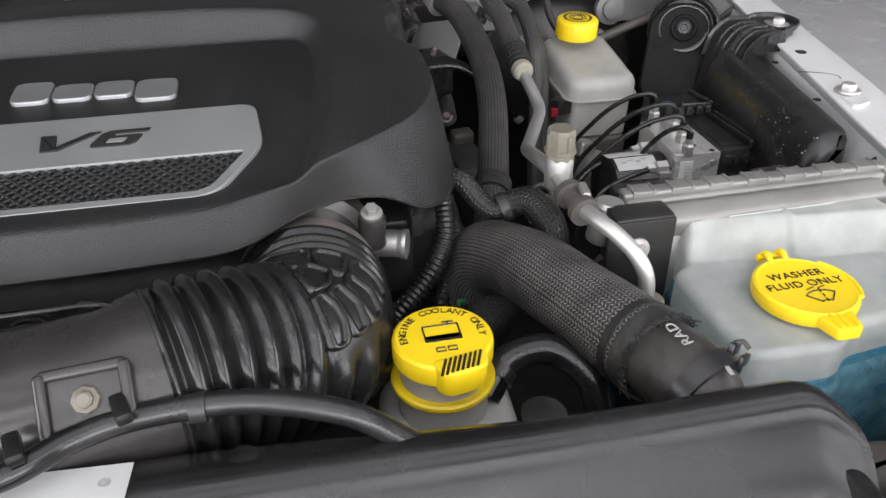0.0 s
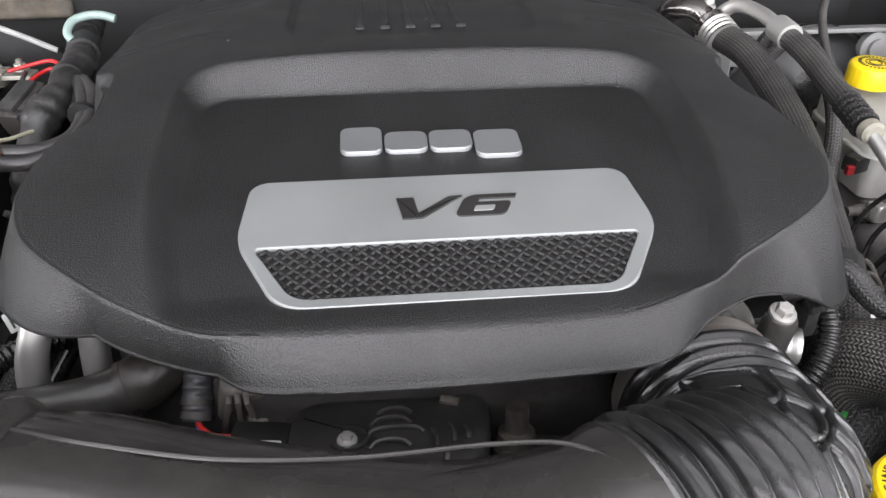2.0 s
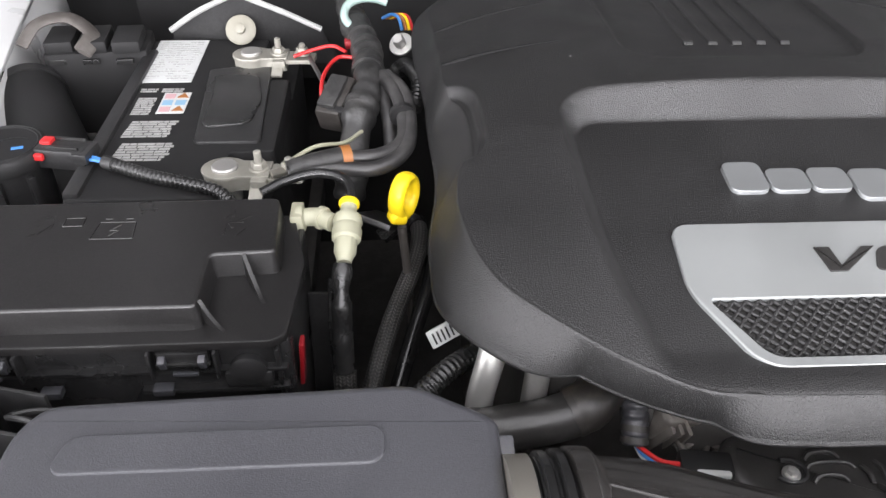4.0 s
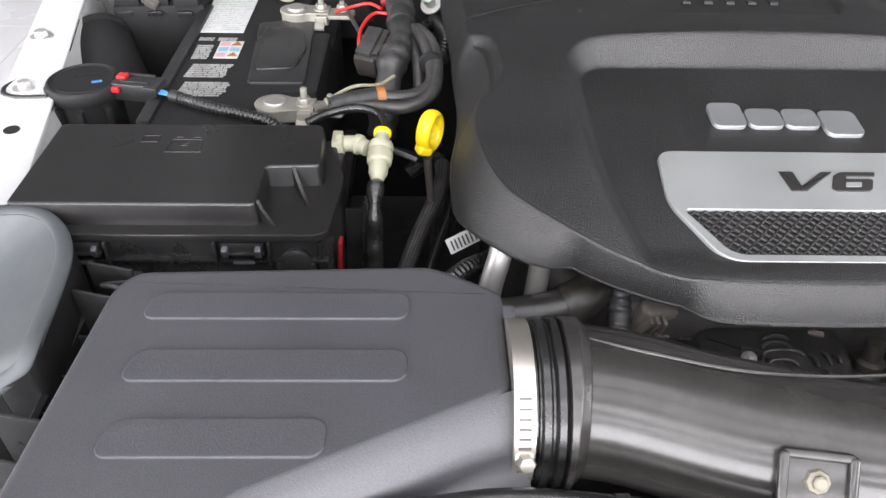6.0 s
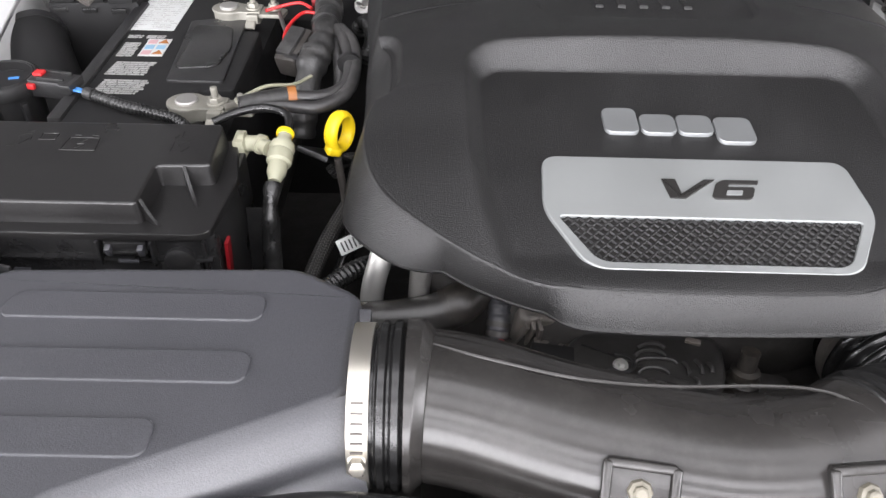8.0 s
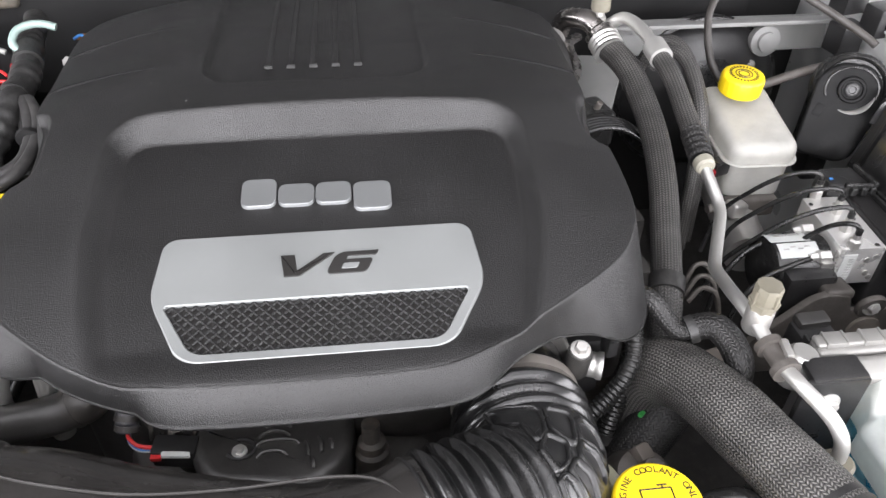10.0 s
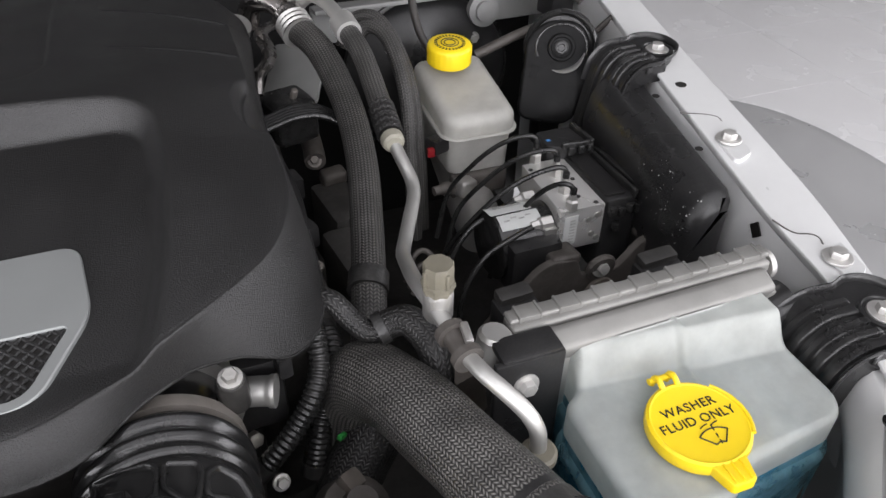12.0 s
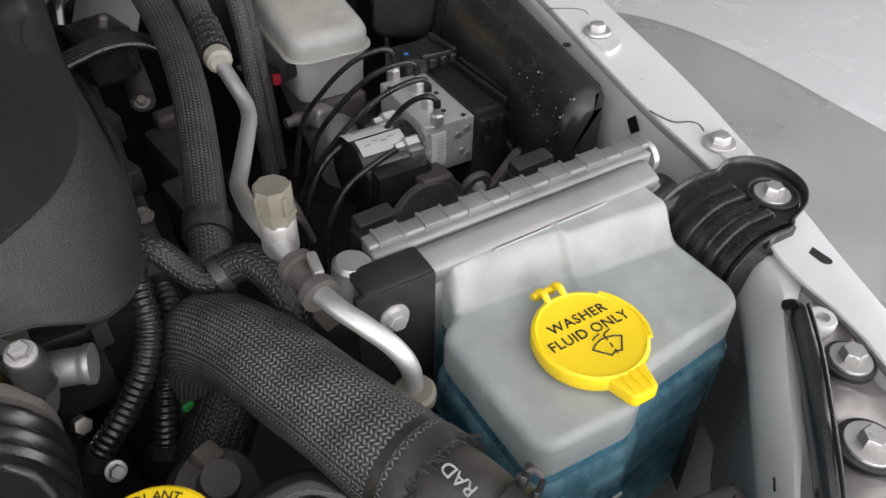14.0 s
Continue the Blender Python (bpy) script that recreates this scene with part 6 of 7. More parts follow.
part("wall_rib", box((.003, .006, .05), pose(-.5455, .5245, 1.20), .001), BLACK, fb)
for x in (-.70, -.625):
    part("tab", box((.014, .008, .006), pose(x, .5215, 1.190), .001), AIRBOX, fb)
part("red_clip", box((.0035, .011, .040), pose(-.5325, .540, 1.195, 0, 4, 0), .0015), DARK_RED, fb, "dark red plastic lock tab")

# ---- left horn with its plug ----
lh = thing("alarm_horn", (-.812, .768, 1.1), "round black plastic horn bolted to the wing flange", "horn")
hc = pose(-.812, .768, 0)
part("cap", lathe([(.036, 1.224), (.0372, 1.227), (.0372, 1.236), (.0355, 1.2395), (.033, 1.2405), (.0325, 1.2395), (.0310, 1.2395), (.0305, 1.2403), (.0295, 1.2395), (.002, 1.2395)], hc, 48, wave=lambda a, i: 1 + (.035 * (math.cos(a * 7) > .86) if 0 < i < 3 else 0)), MATT, lh)
raised = bmesh.new()
for k in range(9):
    box((.0055 + .002 * (k % 2), .0012, .0005), pose(-.823 + .0035 * k, .776 - .004 * math.cos(k * .5), 1.2397, 0, 0, 12 - 4 * k), 0, bm=raised)
part("moulded_print", raised, BLACK, lh, "worn moulded print")
part("barrel", lathe([(.029, 1.11), (.031, 1.15), (.033, 1.226)], hc, 32), BLACK, lh)
for a in (200, 235, 275, 320):
    part("rib", box((.008, .006, .03), hc @ pose(.034 * math.cos(radians(a)), .034 * math.sin(radians(a)), 1.205, 0, 0, a), .001), BLACK, lh)
part("ear", slab(rounded([(-.890, .742), (-.845, .742), (-.838, .79), (-.872, .784)], [.016, .004, .004, .014], 5), 1.222, 1.231, .002, 2), BLACK, lh)
part("ear_rim", tube([(-.84, .742, 1.232), (-.872, .741, 1.232), (-.888, .752, 1.232), (-.885, .772, 1.232), (-.865, .785, 1.232), (-.845, .792, 1.232)], .003, 8, 30), BLACK, lh)
part("bolt", hexbolt((-.8695, .7605, 1.232), .007, .007, .0125), ZINC, lh)
part("blue_mark", box((.010, .004, .0005), pose(-.796, .762, 1.2398, 0, 0, 15), 0), BLUE, lh)
pg = part("plug", box((.046, .022, .020), pose(-.757, .762, 1.232, 0, 0, -10), .004), BLACK, lh)
part("plug_lock", box((.010, .010, .004), pose(-.771, .768, 1.2430, 0, 0, -10), .001), RED, pg)
part("plug_lock", box((.008, .004, .006), pose(-.775, .752, 1.236, 0, 0, -10), .001), RED, pg)
part("plug_rail", box((.030, .003, .004), pose(-.752, .770, 1.2425, 0, 0, -10), .001), GLOSS, pg)
part("plug_rail", box((.030, .003, .004), pose(-.755, .755, 1.2425, 0, 0, -10), .001), GLOSS, pg)
part("plug_hood", box((.014, .026, .010), pose(-.737, .7585, 1.236, 0, 0, -10), .002), BLACK, pg)
for k in range(2):
    part("lead", tube([(-.737, .757 - .005 * k, 1.233), (-.726, .752 - .004 * k, 1.234), (-.716, .746, 1.233)], .0016, 8, 10), BLUE, pg)


def loom(pts, r, label, pitch=.0045, n=None, name="wiring_loom"):
    ln = sum((Vector(b) - Vector(a)).length for a, b in zip(pts, pts[1:]))
    k = max(12, int(ln / pitch))
    lo = min(pts, key=lambda q: q[2])
    th = thing(name, lo, label, "wiring")
    part("corrugated_tube", tube(pts, lambda l, s: r * (1 + .09 * math.sin(2 * math.pi * s * k)), 14, n or k * 6), GLOSS, th, sharp=70)
    c = curve(pts, 40)
    for a, b in ((0, 3), (37, 40)):
        part("end_tape", tube([tuple(c[a]), tuple(c[(a + b) // 2]), tuple(c[b])], r * 1.12, 14, 4), TAPE, th)
    return th


loom([(-.718, .747, 1.233), (-.70, .737, 1.2335), (-.67, .722, 1.233), (-.64, .712, 1.232), (-.61, .70, 1.229), (-.59, .672, 1.22)], .0055, "thin black corrugated wiring tube across the battery")
gh = thing("braided_cable", (-.455, .70, 1.0), "black woven-sleeve cable curving down in the shade", "cable")
part("sleeve", tube([(-.480, .770, 1.125), (-.462, .776, 1.138), (-.446, .770, 1.142), (-.443, .745, 1.140), (-.451, .710, 1.132), (-.472, .652, 1.118), (-.488, .60, 1.095), (-.50, .55, 1.06)], .0085, 20, 70), BRAID_FINE, gh, "fine woven sleeve", sharp=60)
part("second_cable", tube([(-.43, .74, 1.12), (-.436, .70, 1.118), (-.452, .655, 1.10), (-.47, .60, 1.075)], .0075, 16, 40), RUBBER, gh)
part("tie", tube([(-.446, .770, 1.142), (-.4445, .762, 1.1425)], .0098, 18, 2), BLACK, gh)
loom([(-.40, .56, 1.18), (-.43, .53, 1.19), (-.46, .50, 1.185), (-.49, .48, 1.17)], .008, "black corrugated wiring tube below the cover")

# ---- cables ----
cb = thing("battery_cable", (-.50, .80, 1.1), "thick black taped battery cable trunk", "cable")
trunk = part("trunk", tube([(-.510, .775, 1.17), (-.505, .79, 1.205), (-.499, .82, 1.232), (-.490, .86, 1.246), (-.492, .93, 1.25), (-.507, 1.0, 1.252), (-.52, 1.08, 1.255)], lambda l, s: .0150 + .0022 * math.sin(s * 31) * math.sin(s * 7) + .0009 * math.sin(s * 97 + 2 * math.sin(s * 23)), 20, 130), TAPE, cb, "dusty black cloth tape")
for q0, q1 in (((-.4975, .828, 1.2365), (-.4955, .836, 1.2395)), ((-.4905, .885, 1.249), (-.4905, .895, 1.2495)), ((-.498, .962, 1.251), (-.500, .970, 1.251))):
    part("tape_turn", tube([q0, q1], .0170, 20, 2), TAPE, trunk)
for k in range(2):
    part("conductor", tube([(-.557, .722 - .004 * k, 1.236), (-.52, .740 - .010 * k, 1.237 - .004 * k), (-.48, .748 - .014 * k, 1.234 - .004 * k), (-.458 + .004 * k, .772 - .012 * k, 1.234), (-.456 + .006 * k, .81, 1.24), (-.464 + .008 * k, .842, 1.25), (-.476 + .004 * k, .872, 1.252)], .0068, 14, 50), CABLE, cb)
part("branch", tube([(-.468, .80, 1.20), (-.470, .83, 1.225), (-.476, .86, 1.242), (-.482, .89, 1.248)], .007, 12, 24), CABLE, cb)
part("tie", tube([(-.4565, .808, 1.2405), (-.4575, .813, 1.2415)], .0125, 16, 2), BLACK, cb)
part("sleeve", tube([(-.556, .721, 1.236), (-.538, .730, 1.237), (-.51, .742, 1.237)], .0098, 18, 14), TAPE, cb)
part("orange_tape", tube([(-.512, .741, 1.2365), (-.504, .7435, 1.236)], .0112, 18, 3), ORANGE, cb)
part("lug", box((.016, .010, .004), pose(-.563, .721, 1.236, 0, 0, 25), .001), STEEL, cb)
part("drain_wire", tube([(-.56, .726, 1.24), (-.535, .75, 1.243), (-.51, .765, 1.238), (-.495, .79, 1.235)], .0019, 8, 24), CREAM, cb, "thin pale wire")
rp = part("relay_plug", box((.026, .050, .028), pose(-.520, .848, 1.234, 22, 0, -22), .004), DULL_RUBBER, cb)
part("plug_face", box((.018, .040, .006), pose(-.524, .844, 1.249, 22, 0, -22), .002), TAPE, rp)
part("plug_lip", box((.030, .008, .032), pose(-.513, .828, 1.226, 22, 0, -22), .002), BLACK, rp)
part("relay_clip", box((.008, .004, .002), pose(-.511, .862, 1.245, 0, 0, -28), 0), ORANGE, cb)
part("red_wire", tube([(-.572, .945, 1.240), (-.548, .955, 1.244), (-.530, .955, 1.247), (-.515, .94, 1.247)], .0020, 8, 24), RED, cb, "red wire")
part("red_wire", tube([(-.505, .925, 1.247), (-.5225, .926, 1.247), (-.534, .905, 1.243), (-.538, .878, 1.238), (-.537, .86, 1.22)], .0021, 8, 30), RED, cb, "red wire loop")
part("grey_wire", tube([(-.555, .945, 1.238), (-.545, .91, 1.24), (-.532, .875, 1.235), (-.52, .85, 1.23)], .0026, 8, 24), CABLE, cb)
part("red_boot", box((.013, .012, .010), pose(-.511, .960, 1.248, 0, 0, 8), .003), DARK_RED, cb, "red terminal boot")
solid("evap_tube", tube([(-.575, .690, 1.236), (-.555, .702, 1.240), (-.53, .709, 1.242), (-.508, .703, 1.240), (-.501, .685, 1.238), (-.501, .668, 1.235)], .0042, 12, 40), RUBBER, "thin black vacuum tube to the valve", "hose")
solid("cable_bracket", box((.035, .10, .006), pose(-.478, .745, 1.165, -35, 12, -20), .002), BLACK, "black bent bracket behind the cables", "bracket")
loom([(-.445, .86, 1.22), (-.438, .89, 1.235), (-.45, .93, 1.235), (-.46, .95, 1.22)], .008, "black corrugated tube beside the trunk")

# purge valve in cream plastic
pv = thing("purge_valve", (-.505, .64, 1.12), "cream plastic purge valve with black tube", "valve")
vm = Matrix.Translation((-.502, .668, 1.238)) @ Vector((-.05, -.93, -.30)).to_track_quat("Z", "Y").to_matrix().to_4x4()
part("body", lathe([(.0055, -.004), (.0066, .0), (.0066, .012), (.0108, .013), (.0120, .018), (.0106, .022), (.0120, .026), (.0114, .034), (.0088, .036), (.0088, .046), (.0064, .052), (.0055, .056)], vm, 28), CREAM, pv)
part("collar", lathe([(.0078, -.003), (.0084, -.002), (.0084, .001), (.007, .002)], vm, 20), YELLOW, pv, "yellow lock ring")
part("side_port", tube([(-.515, .652, 1.232), (-.527, .660, 1.232), (-.543, .661, 1.231)], lambda l, s: .0075 + (.0035 if s > .82 else (.002 if .3 < s < .45 else 0)), 20, 30), CREAM, pv)
part("connector", box((.010, .022, .022), pose(-.543, .660, 1.229), .002), CREAM, pv)
part("down_tube", tube([(-.506, .614, 1.221), (-.507, .598, 1.205), (-.508, .585, 1.17), (-.508, .575, 1.13), (-.508, .565, 1.05)], lambda l, s: .0068 + .0014 * math.sin(s * 40), 16, 60), GLOSS, pv)
part("braid_end", tube([(-.508, .578, 1.142), (-.508, .572, 1.12), (-.508, .562, 1.06)], .0092, 18, 20), BRAID_FINE, pv)
part("back_plate", box((.030, .004, .12), pose(-.521, .606, 1.13, -12), .003), BLACK, pv)
part("clear_sleeve", tube([(-.5075, .598, 1.195), (-.508, .588, 1.172), (-.508, .580, 1.148)], .0082, 18, 12), GLOSS, pv)
part("side_tube", tube([(-.516, .622, 1.20), (-.517, .60, 1.17), (-.515, .58, 1.13)], .003, 8, 16), GLOSS, pv)

# dipstick loop
dp = thing("dipstick", (-.458, .66, 1.12), "yellow plastic dipstick loop handle", "dipstick")
dm = pose(-.4573, .711, 1.2155, 0, 0, 62) @ Matrix.Scale(1.08, 4)
part("loop", tube([dm @ Vector((.0145 * math.cos(a), 0, .0165 * math.sin(a))) for a in np.linspace(-math.pi / 2, 1.5 * math.pi, 40)], .0050, 14, 60, squash=lambda s: (1.5, .9)), YELLOW, dp, "yellow ring handle")
part("foot", box((.016, .014, .010), pose(-.4635, .700, 1.2010, 0, 20, 20), .004, 3), YELLOW, dp)
part("tube", tube([(-.46, .701, 1.19), (-.455, .70, 1.13), (-.45, .68, 1.05)], .004, 10, 8), GRIME, dp)

# intake scoop at the wing
sc = thing("intake_scoop", (-.76, .45, 1.1), "smooth grey plastic cold-air scoop with a rounded lip", "air scoop")
lip = curve([(-.92, .490, 1.252), (-.85, .520, 1.252), (-.80, .5345, 1.251), (-.779, .5375, 1.250), (-.7645, .5375, 1.248), (-.7490, .5295, 1.245), (-.7335, .5095, 1.242), (-.7255, .4885, 1.240), (-.7215, .463, 1.238), (-.7185, .433, 1.236), (-.7165, .404, 1.234), (-.7180, .3925, 1.229), (-.7225, .3885, 1.224), (-.740, .382, 1.216)], 80)
inner_ = curve([(-.92, .478, 1.250), (-.85, .508, 1.250), (-.80, .5235, 1.249), (-.7775, .5275, 1.249), (-.7640, .5270, 1.247), (-.7500, .5195, 1.243), (-.7375, .5010, 1.240), (-.7320, .4830, 1.238), (-.7300, .459, 1.235), (-.7290, .433, 1.233), (-.7275, .408, 1.231), (-.7290, .398, 1.226), (-.7330, .394, 1.221), (-.745, .387, 1.213)], 80)
part("lip", tube([tuple((q + p) / 2) for q, p in zip(lip, inner_)], .0052, 12, raw=True, squash=lambda s: (1.15, .55)), SCOOP, sc, "rounded grey lip")
rows = []
for q in inner_:
    c = np.array((-1.0, .43, 1.18))
    rows.append([tuple(q + (c - q) * t + np.array((0, 0, -.030)) * math.sin(math.pi * min(1, t * 1.3)) * .8) for t in np.linspace(0, 1, 12)])
part("bowl", loft(rows), SCOOP, sc, sharp=80)
rows = [[tuple(q + np.array((.000, 0, -.001))), tuple(q + np.array((.003, -.001, -.03))), tuple(q + np.array((.004, -.003, -.10)))] for q in lip]
part("skirt", loft(rows), BLACK, sc, sharp=80)
part("clip", box((.010, .003, .016), pose(-.738, .490, 1.192, 0, 25, 20), .001), LABEL, sc, "white plastic clip")
part("clip", box((.009, .003, .016), pose(-.731, .447, 1.190, 0, 25, 20), .001), LABEL, sc, "white plastic clip")

# firewall corner: bracket with pale seals, boxes
fc = thing("firewall_bracket", (-.63, 1.05, 1.15), "black triangular bracket with pale seal strips and washer bolt", "bracket")
tri = bmesh.new()
for y in (1.035, 1.045):
    tri.faces.new([tri.verts.new(p) for p in ((-.73, y, 1.19), (-.53, y, 1.19), (-.55, y, 1.236), (-.64, y, 1.275), (-.72, y, 1.236))])
part("plate", tri, BLACK, fc)
part("seal_strip", tube([(-.722, 1.028, 1.236), (-.69, 1.03, 1.256), (-.652, 1.03, 1.274)], .0034, 8, 10), PALE, fc, "pale seal strip")
part("seal_strip", tube([(-.632, 1.03, 1.274), (-.59, 1.03, 1.256), (-.548, 1.028, 1.236)], .0034, 8, 10), PALE, fc, "pale seal strip")
part("washer_bolt", lathe([(.0170, 0), (.0175, .002), (.015, .004), (.006, .005), (.006, .010), (.004, .011)], Matrix.Translation((-.640, 1.022, 1.238)) @ Vector((0, -.8, .6)).to_track_quat("Z", "Y").to_matrix().to_4x4(), 28), DULL_CREAM, fc, "pale round washer bolt")
rd = thing("rear_duct", (-.83, .88, 1.0), "smooth black tapered plastic duct behind the horn", "duct")
part("cone", tube([(-.862, .945, 1.195), (-.845, .905, 1.188), (-.825, .865, 1.165), (-.81, .835, 1.13)], lambda l, s: .036 + .012 * s, 32, 24), MATT, rd, sharp=60)
part("ring", tube([(-.866, .952, 1.196), (-.860, .942, 1.194)], .0385, 32, 3), BLACK, rd)
rx_ = thing("relay_box", (-.80, .985, 1.12), "black relay box with ribbed covers at the wing", "relay box")
part("body", box((.11, .06, .10), pose(-.795, 1.0, 1.185, 0, 0, 6), .005), MATT, rx_)
for k in range(3):
    part("cover", box((.03, .05, .014), pose(-.832 + .036 * k, .995, 1.240, 0, 0, 6), .003), MATT, rx_)
    part("slot", box((.018, .004, .006), pose(-.832 + .036 * k, .967, 1.226, 0, 0, 6), .001), GLOSS, rx_)
solid("insulation_pad", box((.185, .02, .030), pose(-.662, 1.166, 1.252, -12, 0, 2), .010, 3), FOAM, "worn tan foam pad on the firewall", "insulation")
cw = thing("coloured_wires", (-.455, 1.04, 1.2), "small bundle of coloured wires at the firewall", "wiring")
for k, (mat_, dx) in enumerate(((BLUE, -.012), (ORANGE, -.004), (YELLOW, .003), (RED, .009))):
    part("wire", tube([(-.470 + .6 * dx, 1.07, 1.232), (-.458 + .6 * dx, 1.062, 1.240), (-.450 + .6 * dx, 1.055, 1.238), (-.446 + .6 * dx, 1.05, 1.225)], .0020, 8, 16), mat_, cw)
solid("white_hose", tube([(-.505, .978, 1.255), (-.517, .985, 1.266), (-.514, .998, 1.276), (-.500, 1.006, 1.280), (-.484, 1.007, 1.280), (-.470, 1.006, 1.276)], .0046, 12, 30), PALE_GREEN, "short pale green curved hose behind the battery cable", "hose")
solid("ground_stud", hexbolt((-.455, .985, 1.235), .007, .014, .014, (-.3, -.6, .75)), ZINC, "zinc earth stud on the firewall side", "bolt")
solid("wing_bracket", tube([(-.865, .965, 1.245), (-.85, .985, 1.262), (-.82, .995, 1.265), (-.795, .985, 1.25), (-.80, .96, 1.24)], .006, 10, 30, squash=lambda s: (1.6, .6)), GRIME, "dull metal looped bracket on the wing flange", "bracket")

# ---- engine below the cover ----
eng = thing("engine", (-.155, .72, .78), "dark grimy engine block with pipes and alternator", "engine")
part("block", slab(rounded([(-.37, .52), (-.28, .47), (-.06, .475), (.04, .53), (.07, .95), (-.38, .95)], .03, 4), .78, 1.20, .02, 3), DARK, eng)
part("head", slab(rounded([(-.30, .45), (-.02, .45), (.03, .50), (-.33, .50)], .02, 4), .85, 1.135, .015, 3), DARK, eng)
alt = part("alternator", slab(rounded([(-.262, .452), (-.240, .412), (-.165, .400), (-.138, .425), (-.131, .475), (-.245, .478)], .016, 4), 1.05, 1.184, .010, 4), GRUBBY, eng, "black alternator with slotted cover")
part("alternator_bolt", hexbolt((-.2185, .437, 1.1855), .0038, .004, .0058), ZINC, alt)
part("bolt_shroud", tube([(-.218 + .0105 * math.cos(a), .440 + .0085 * math.sin(a), 1.185) for a in np.linspace(-2.6, 1.9, 16)], .0018, 8, 24), BLACK, alt)
for x0, x1, y, s_ in ((-.201, -.181, .459, .002), (-.205, -.182, .4515, .003), (-.207, -.175, .4435, .003), (-.206, -.183, .434, .003)):
    part("vent_slot", tube([(x0, y - s_, 1.1845), (x0 + .004, y, 1.1862), ((x0 + x1) / 2, y + .001, 1.1868), (x1 - .004, y, 1.1862), (x1, y - s_, 1.1845)], .0017, 8, 20), GRUBBY, alt)
for x0, x1, y0, y1 in ((-.170, -.168, .442, .429), (-.160, -.158, .445, .431), (-.152, -.150, .442, .433), (-.165, -.164, .427, .418)):
    part("vent_slot", tube([(x0, y0, 1.1845), ((x0 + x1) / 2 + .001, (y0 + y1) / 2, 1.1865), (x1, y1, 1.1845)], .0017, 8, 12), GRUBBY, alt)
part("brass_tab", box((.012, .005, .003), pose(-.158, .4625, 1.1865, 10, 0, -20), .001), TAN, alt, "small dull brass tab")
fins = part("finned_housing", box((.030, .016, .075), pose(-.286, .490, 1.166, 22, 10, 12), .006, 3), GREY_CAST, eng, "dull grey cast housing")
for k in range(3):
    part("fin", box((.0035, .020, .060), pose(-.2945 + .0085 * k, .484, 1.170, 22, 10 - 8 * k, 12), .0015), GREY_CAST, fins)
cage_m = Matrix.Translation((-.248, .480, 1.168)) @ pose(0, 0, 0, 12, 8)
cage = part("stator_cage", lathe([(.033, -.05), (.033, .0), (.030, .003), (.027, .002), (.026, -.006), (.002, -.006)], cage_m, 36), DARK, eng, "dark stator behind a cast cage")
part("cage_ring", tube([cage_m @ Vector((.030 * math.cos(a), .030 * math.sin(a), .003)) for a in np.linspace(0, 2 * math.pi, 33)], .0026, 8, 48), GREY_CAST, cage)
part("cage_hub", lathe([(.011, -.006), (.011, .004), (.009, .006), (.004, .006)], cage_m, 20), GREY_CAST, cage)
for k in range(11):
    a = radians(k * 360 / 11)
    part("cage_rib", box((.020, .0034, .007), cage_m @ pose(.0195 * math.cos(a), .0195 * math.sin(a), .001, 0, 0, math.degrees(a) + 14), .0012), GREY_CAST, cage)
part("belt_cover", box((.06, .04, .04), pose(-.105, .445, 1.135, 0, 0, -10), .01), DARK, eng)
part("sensor", lathe([(.0125, 0), (.0135, .003), (.0135, .020), (.011, .023), (.011, .030), (.007, .032), (.007, .048)], pose(-.1205, .438, 1.148, -8), 16), DUSTY, eng)

solid("coolant_pipe", tube([(-.398, .535, 1.235), (-.402, .515, 1.222), (-.409, .505, 1.195), (-.413, .503, 1.15)], .0095, 20, 20), ALU, "bare aluminium coolant pipe below the cover", "pipe")
solid("coolant_pipe", tube([(-.368, .520, 1.23), (-.370, .511, 1.215), (-.372, .507, 1.185), (-.374, .505, 1.14)], .0088, 20, 20), CAST, "dull aluminium coolant pipe below the cover", "pipe")
hh = thing("heater_hose", (-.38, .48, 1.16), "dusty black rubber heater hose with a brown end", "hose")
part("tube", tube([(-.445, .486, 1.176), (-.420, .4855, 1.178), (-.392, .4850, 1.181), (-.362, .4860, 1.187), (-.342, .4900, 1.193), (-.328, .499, 1.200)], .0158, 24, 50), GRUBBY, hh)
part("dusty_end", tube([(-.347, .4890, 1.1915), (-.338, .4915, 1.195), (-.327, .500, 1.2005), (-.319, .514, 1.207)], lambda l, s: .0168 + .0006 * math.sin(s * 9), 24, 24), DUSTY, hh, "dusty brown hose end")
part("hose_clamp", tube([(-.3500, .4883, 1.1903), (-.3455, .4893, 1.1920)], .0174, 24, 2), DUSTY, hh)
bh = thing("breather_hose", (-.30, .48, 1.15), "short dull grey ribbed breather hose", "hose")
part("tube", tube([(-.306, .515, 1.212), (-.3065, .500, 1.205), (-.3075, .486, 1.193), (-.308, .472, 1.176)], lambda l, s: .0088 + .0004 * math.sin(s * 60), 18, 70), AIRBOX, bh)
for q in ((-.3077, .479, 1.1845), (-.3080, .474, 1.1785)):
    part("ring", tube([(q[0], q[1] + .001, q[2] + .001), (q[0] - .0006, q[1] - .002, q[2] - .0018)], .0098, 18, 2), DULL_RUBBER, bh)
for mat_, dz, lab in ((RED, .004, "thin red wire"), (BLUE, .0, "thin blue wire"), (LABEL, -.003, "thin white wire")):
    solid("plug_wire", tube([(-.308, .472, 1.176), (-.3045, .462, 1.177 + dz), (-.296, .454, 1.178 + .7 * dz), (-.284, .451, 1.179 + .5 * dz)], .0017, 8, 20), mat_, lab + " below the engine cover", "wire", group="plug wires")
cn = thing("alternator_plug", (-.268, .45, 1.16), "black wiring plug with red and white clips", "connector")
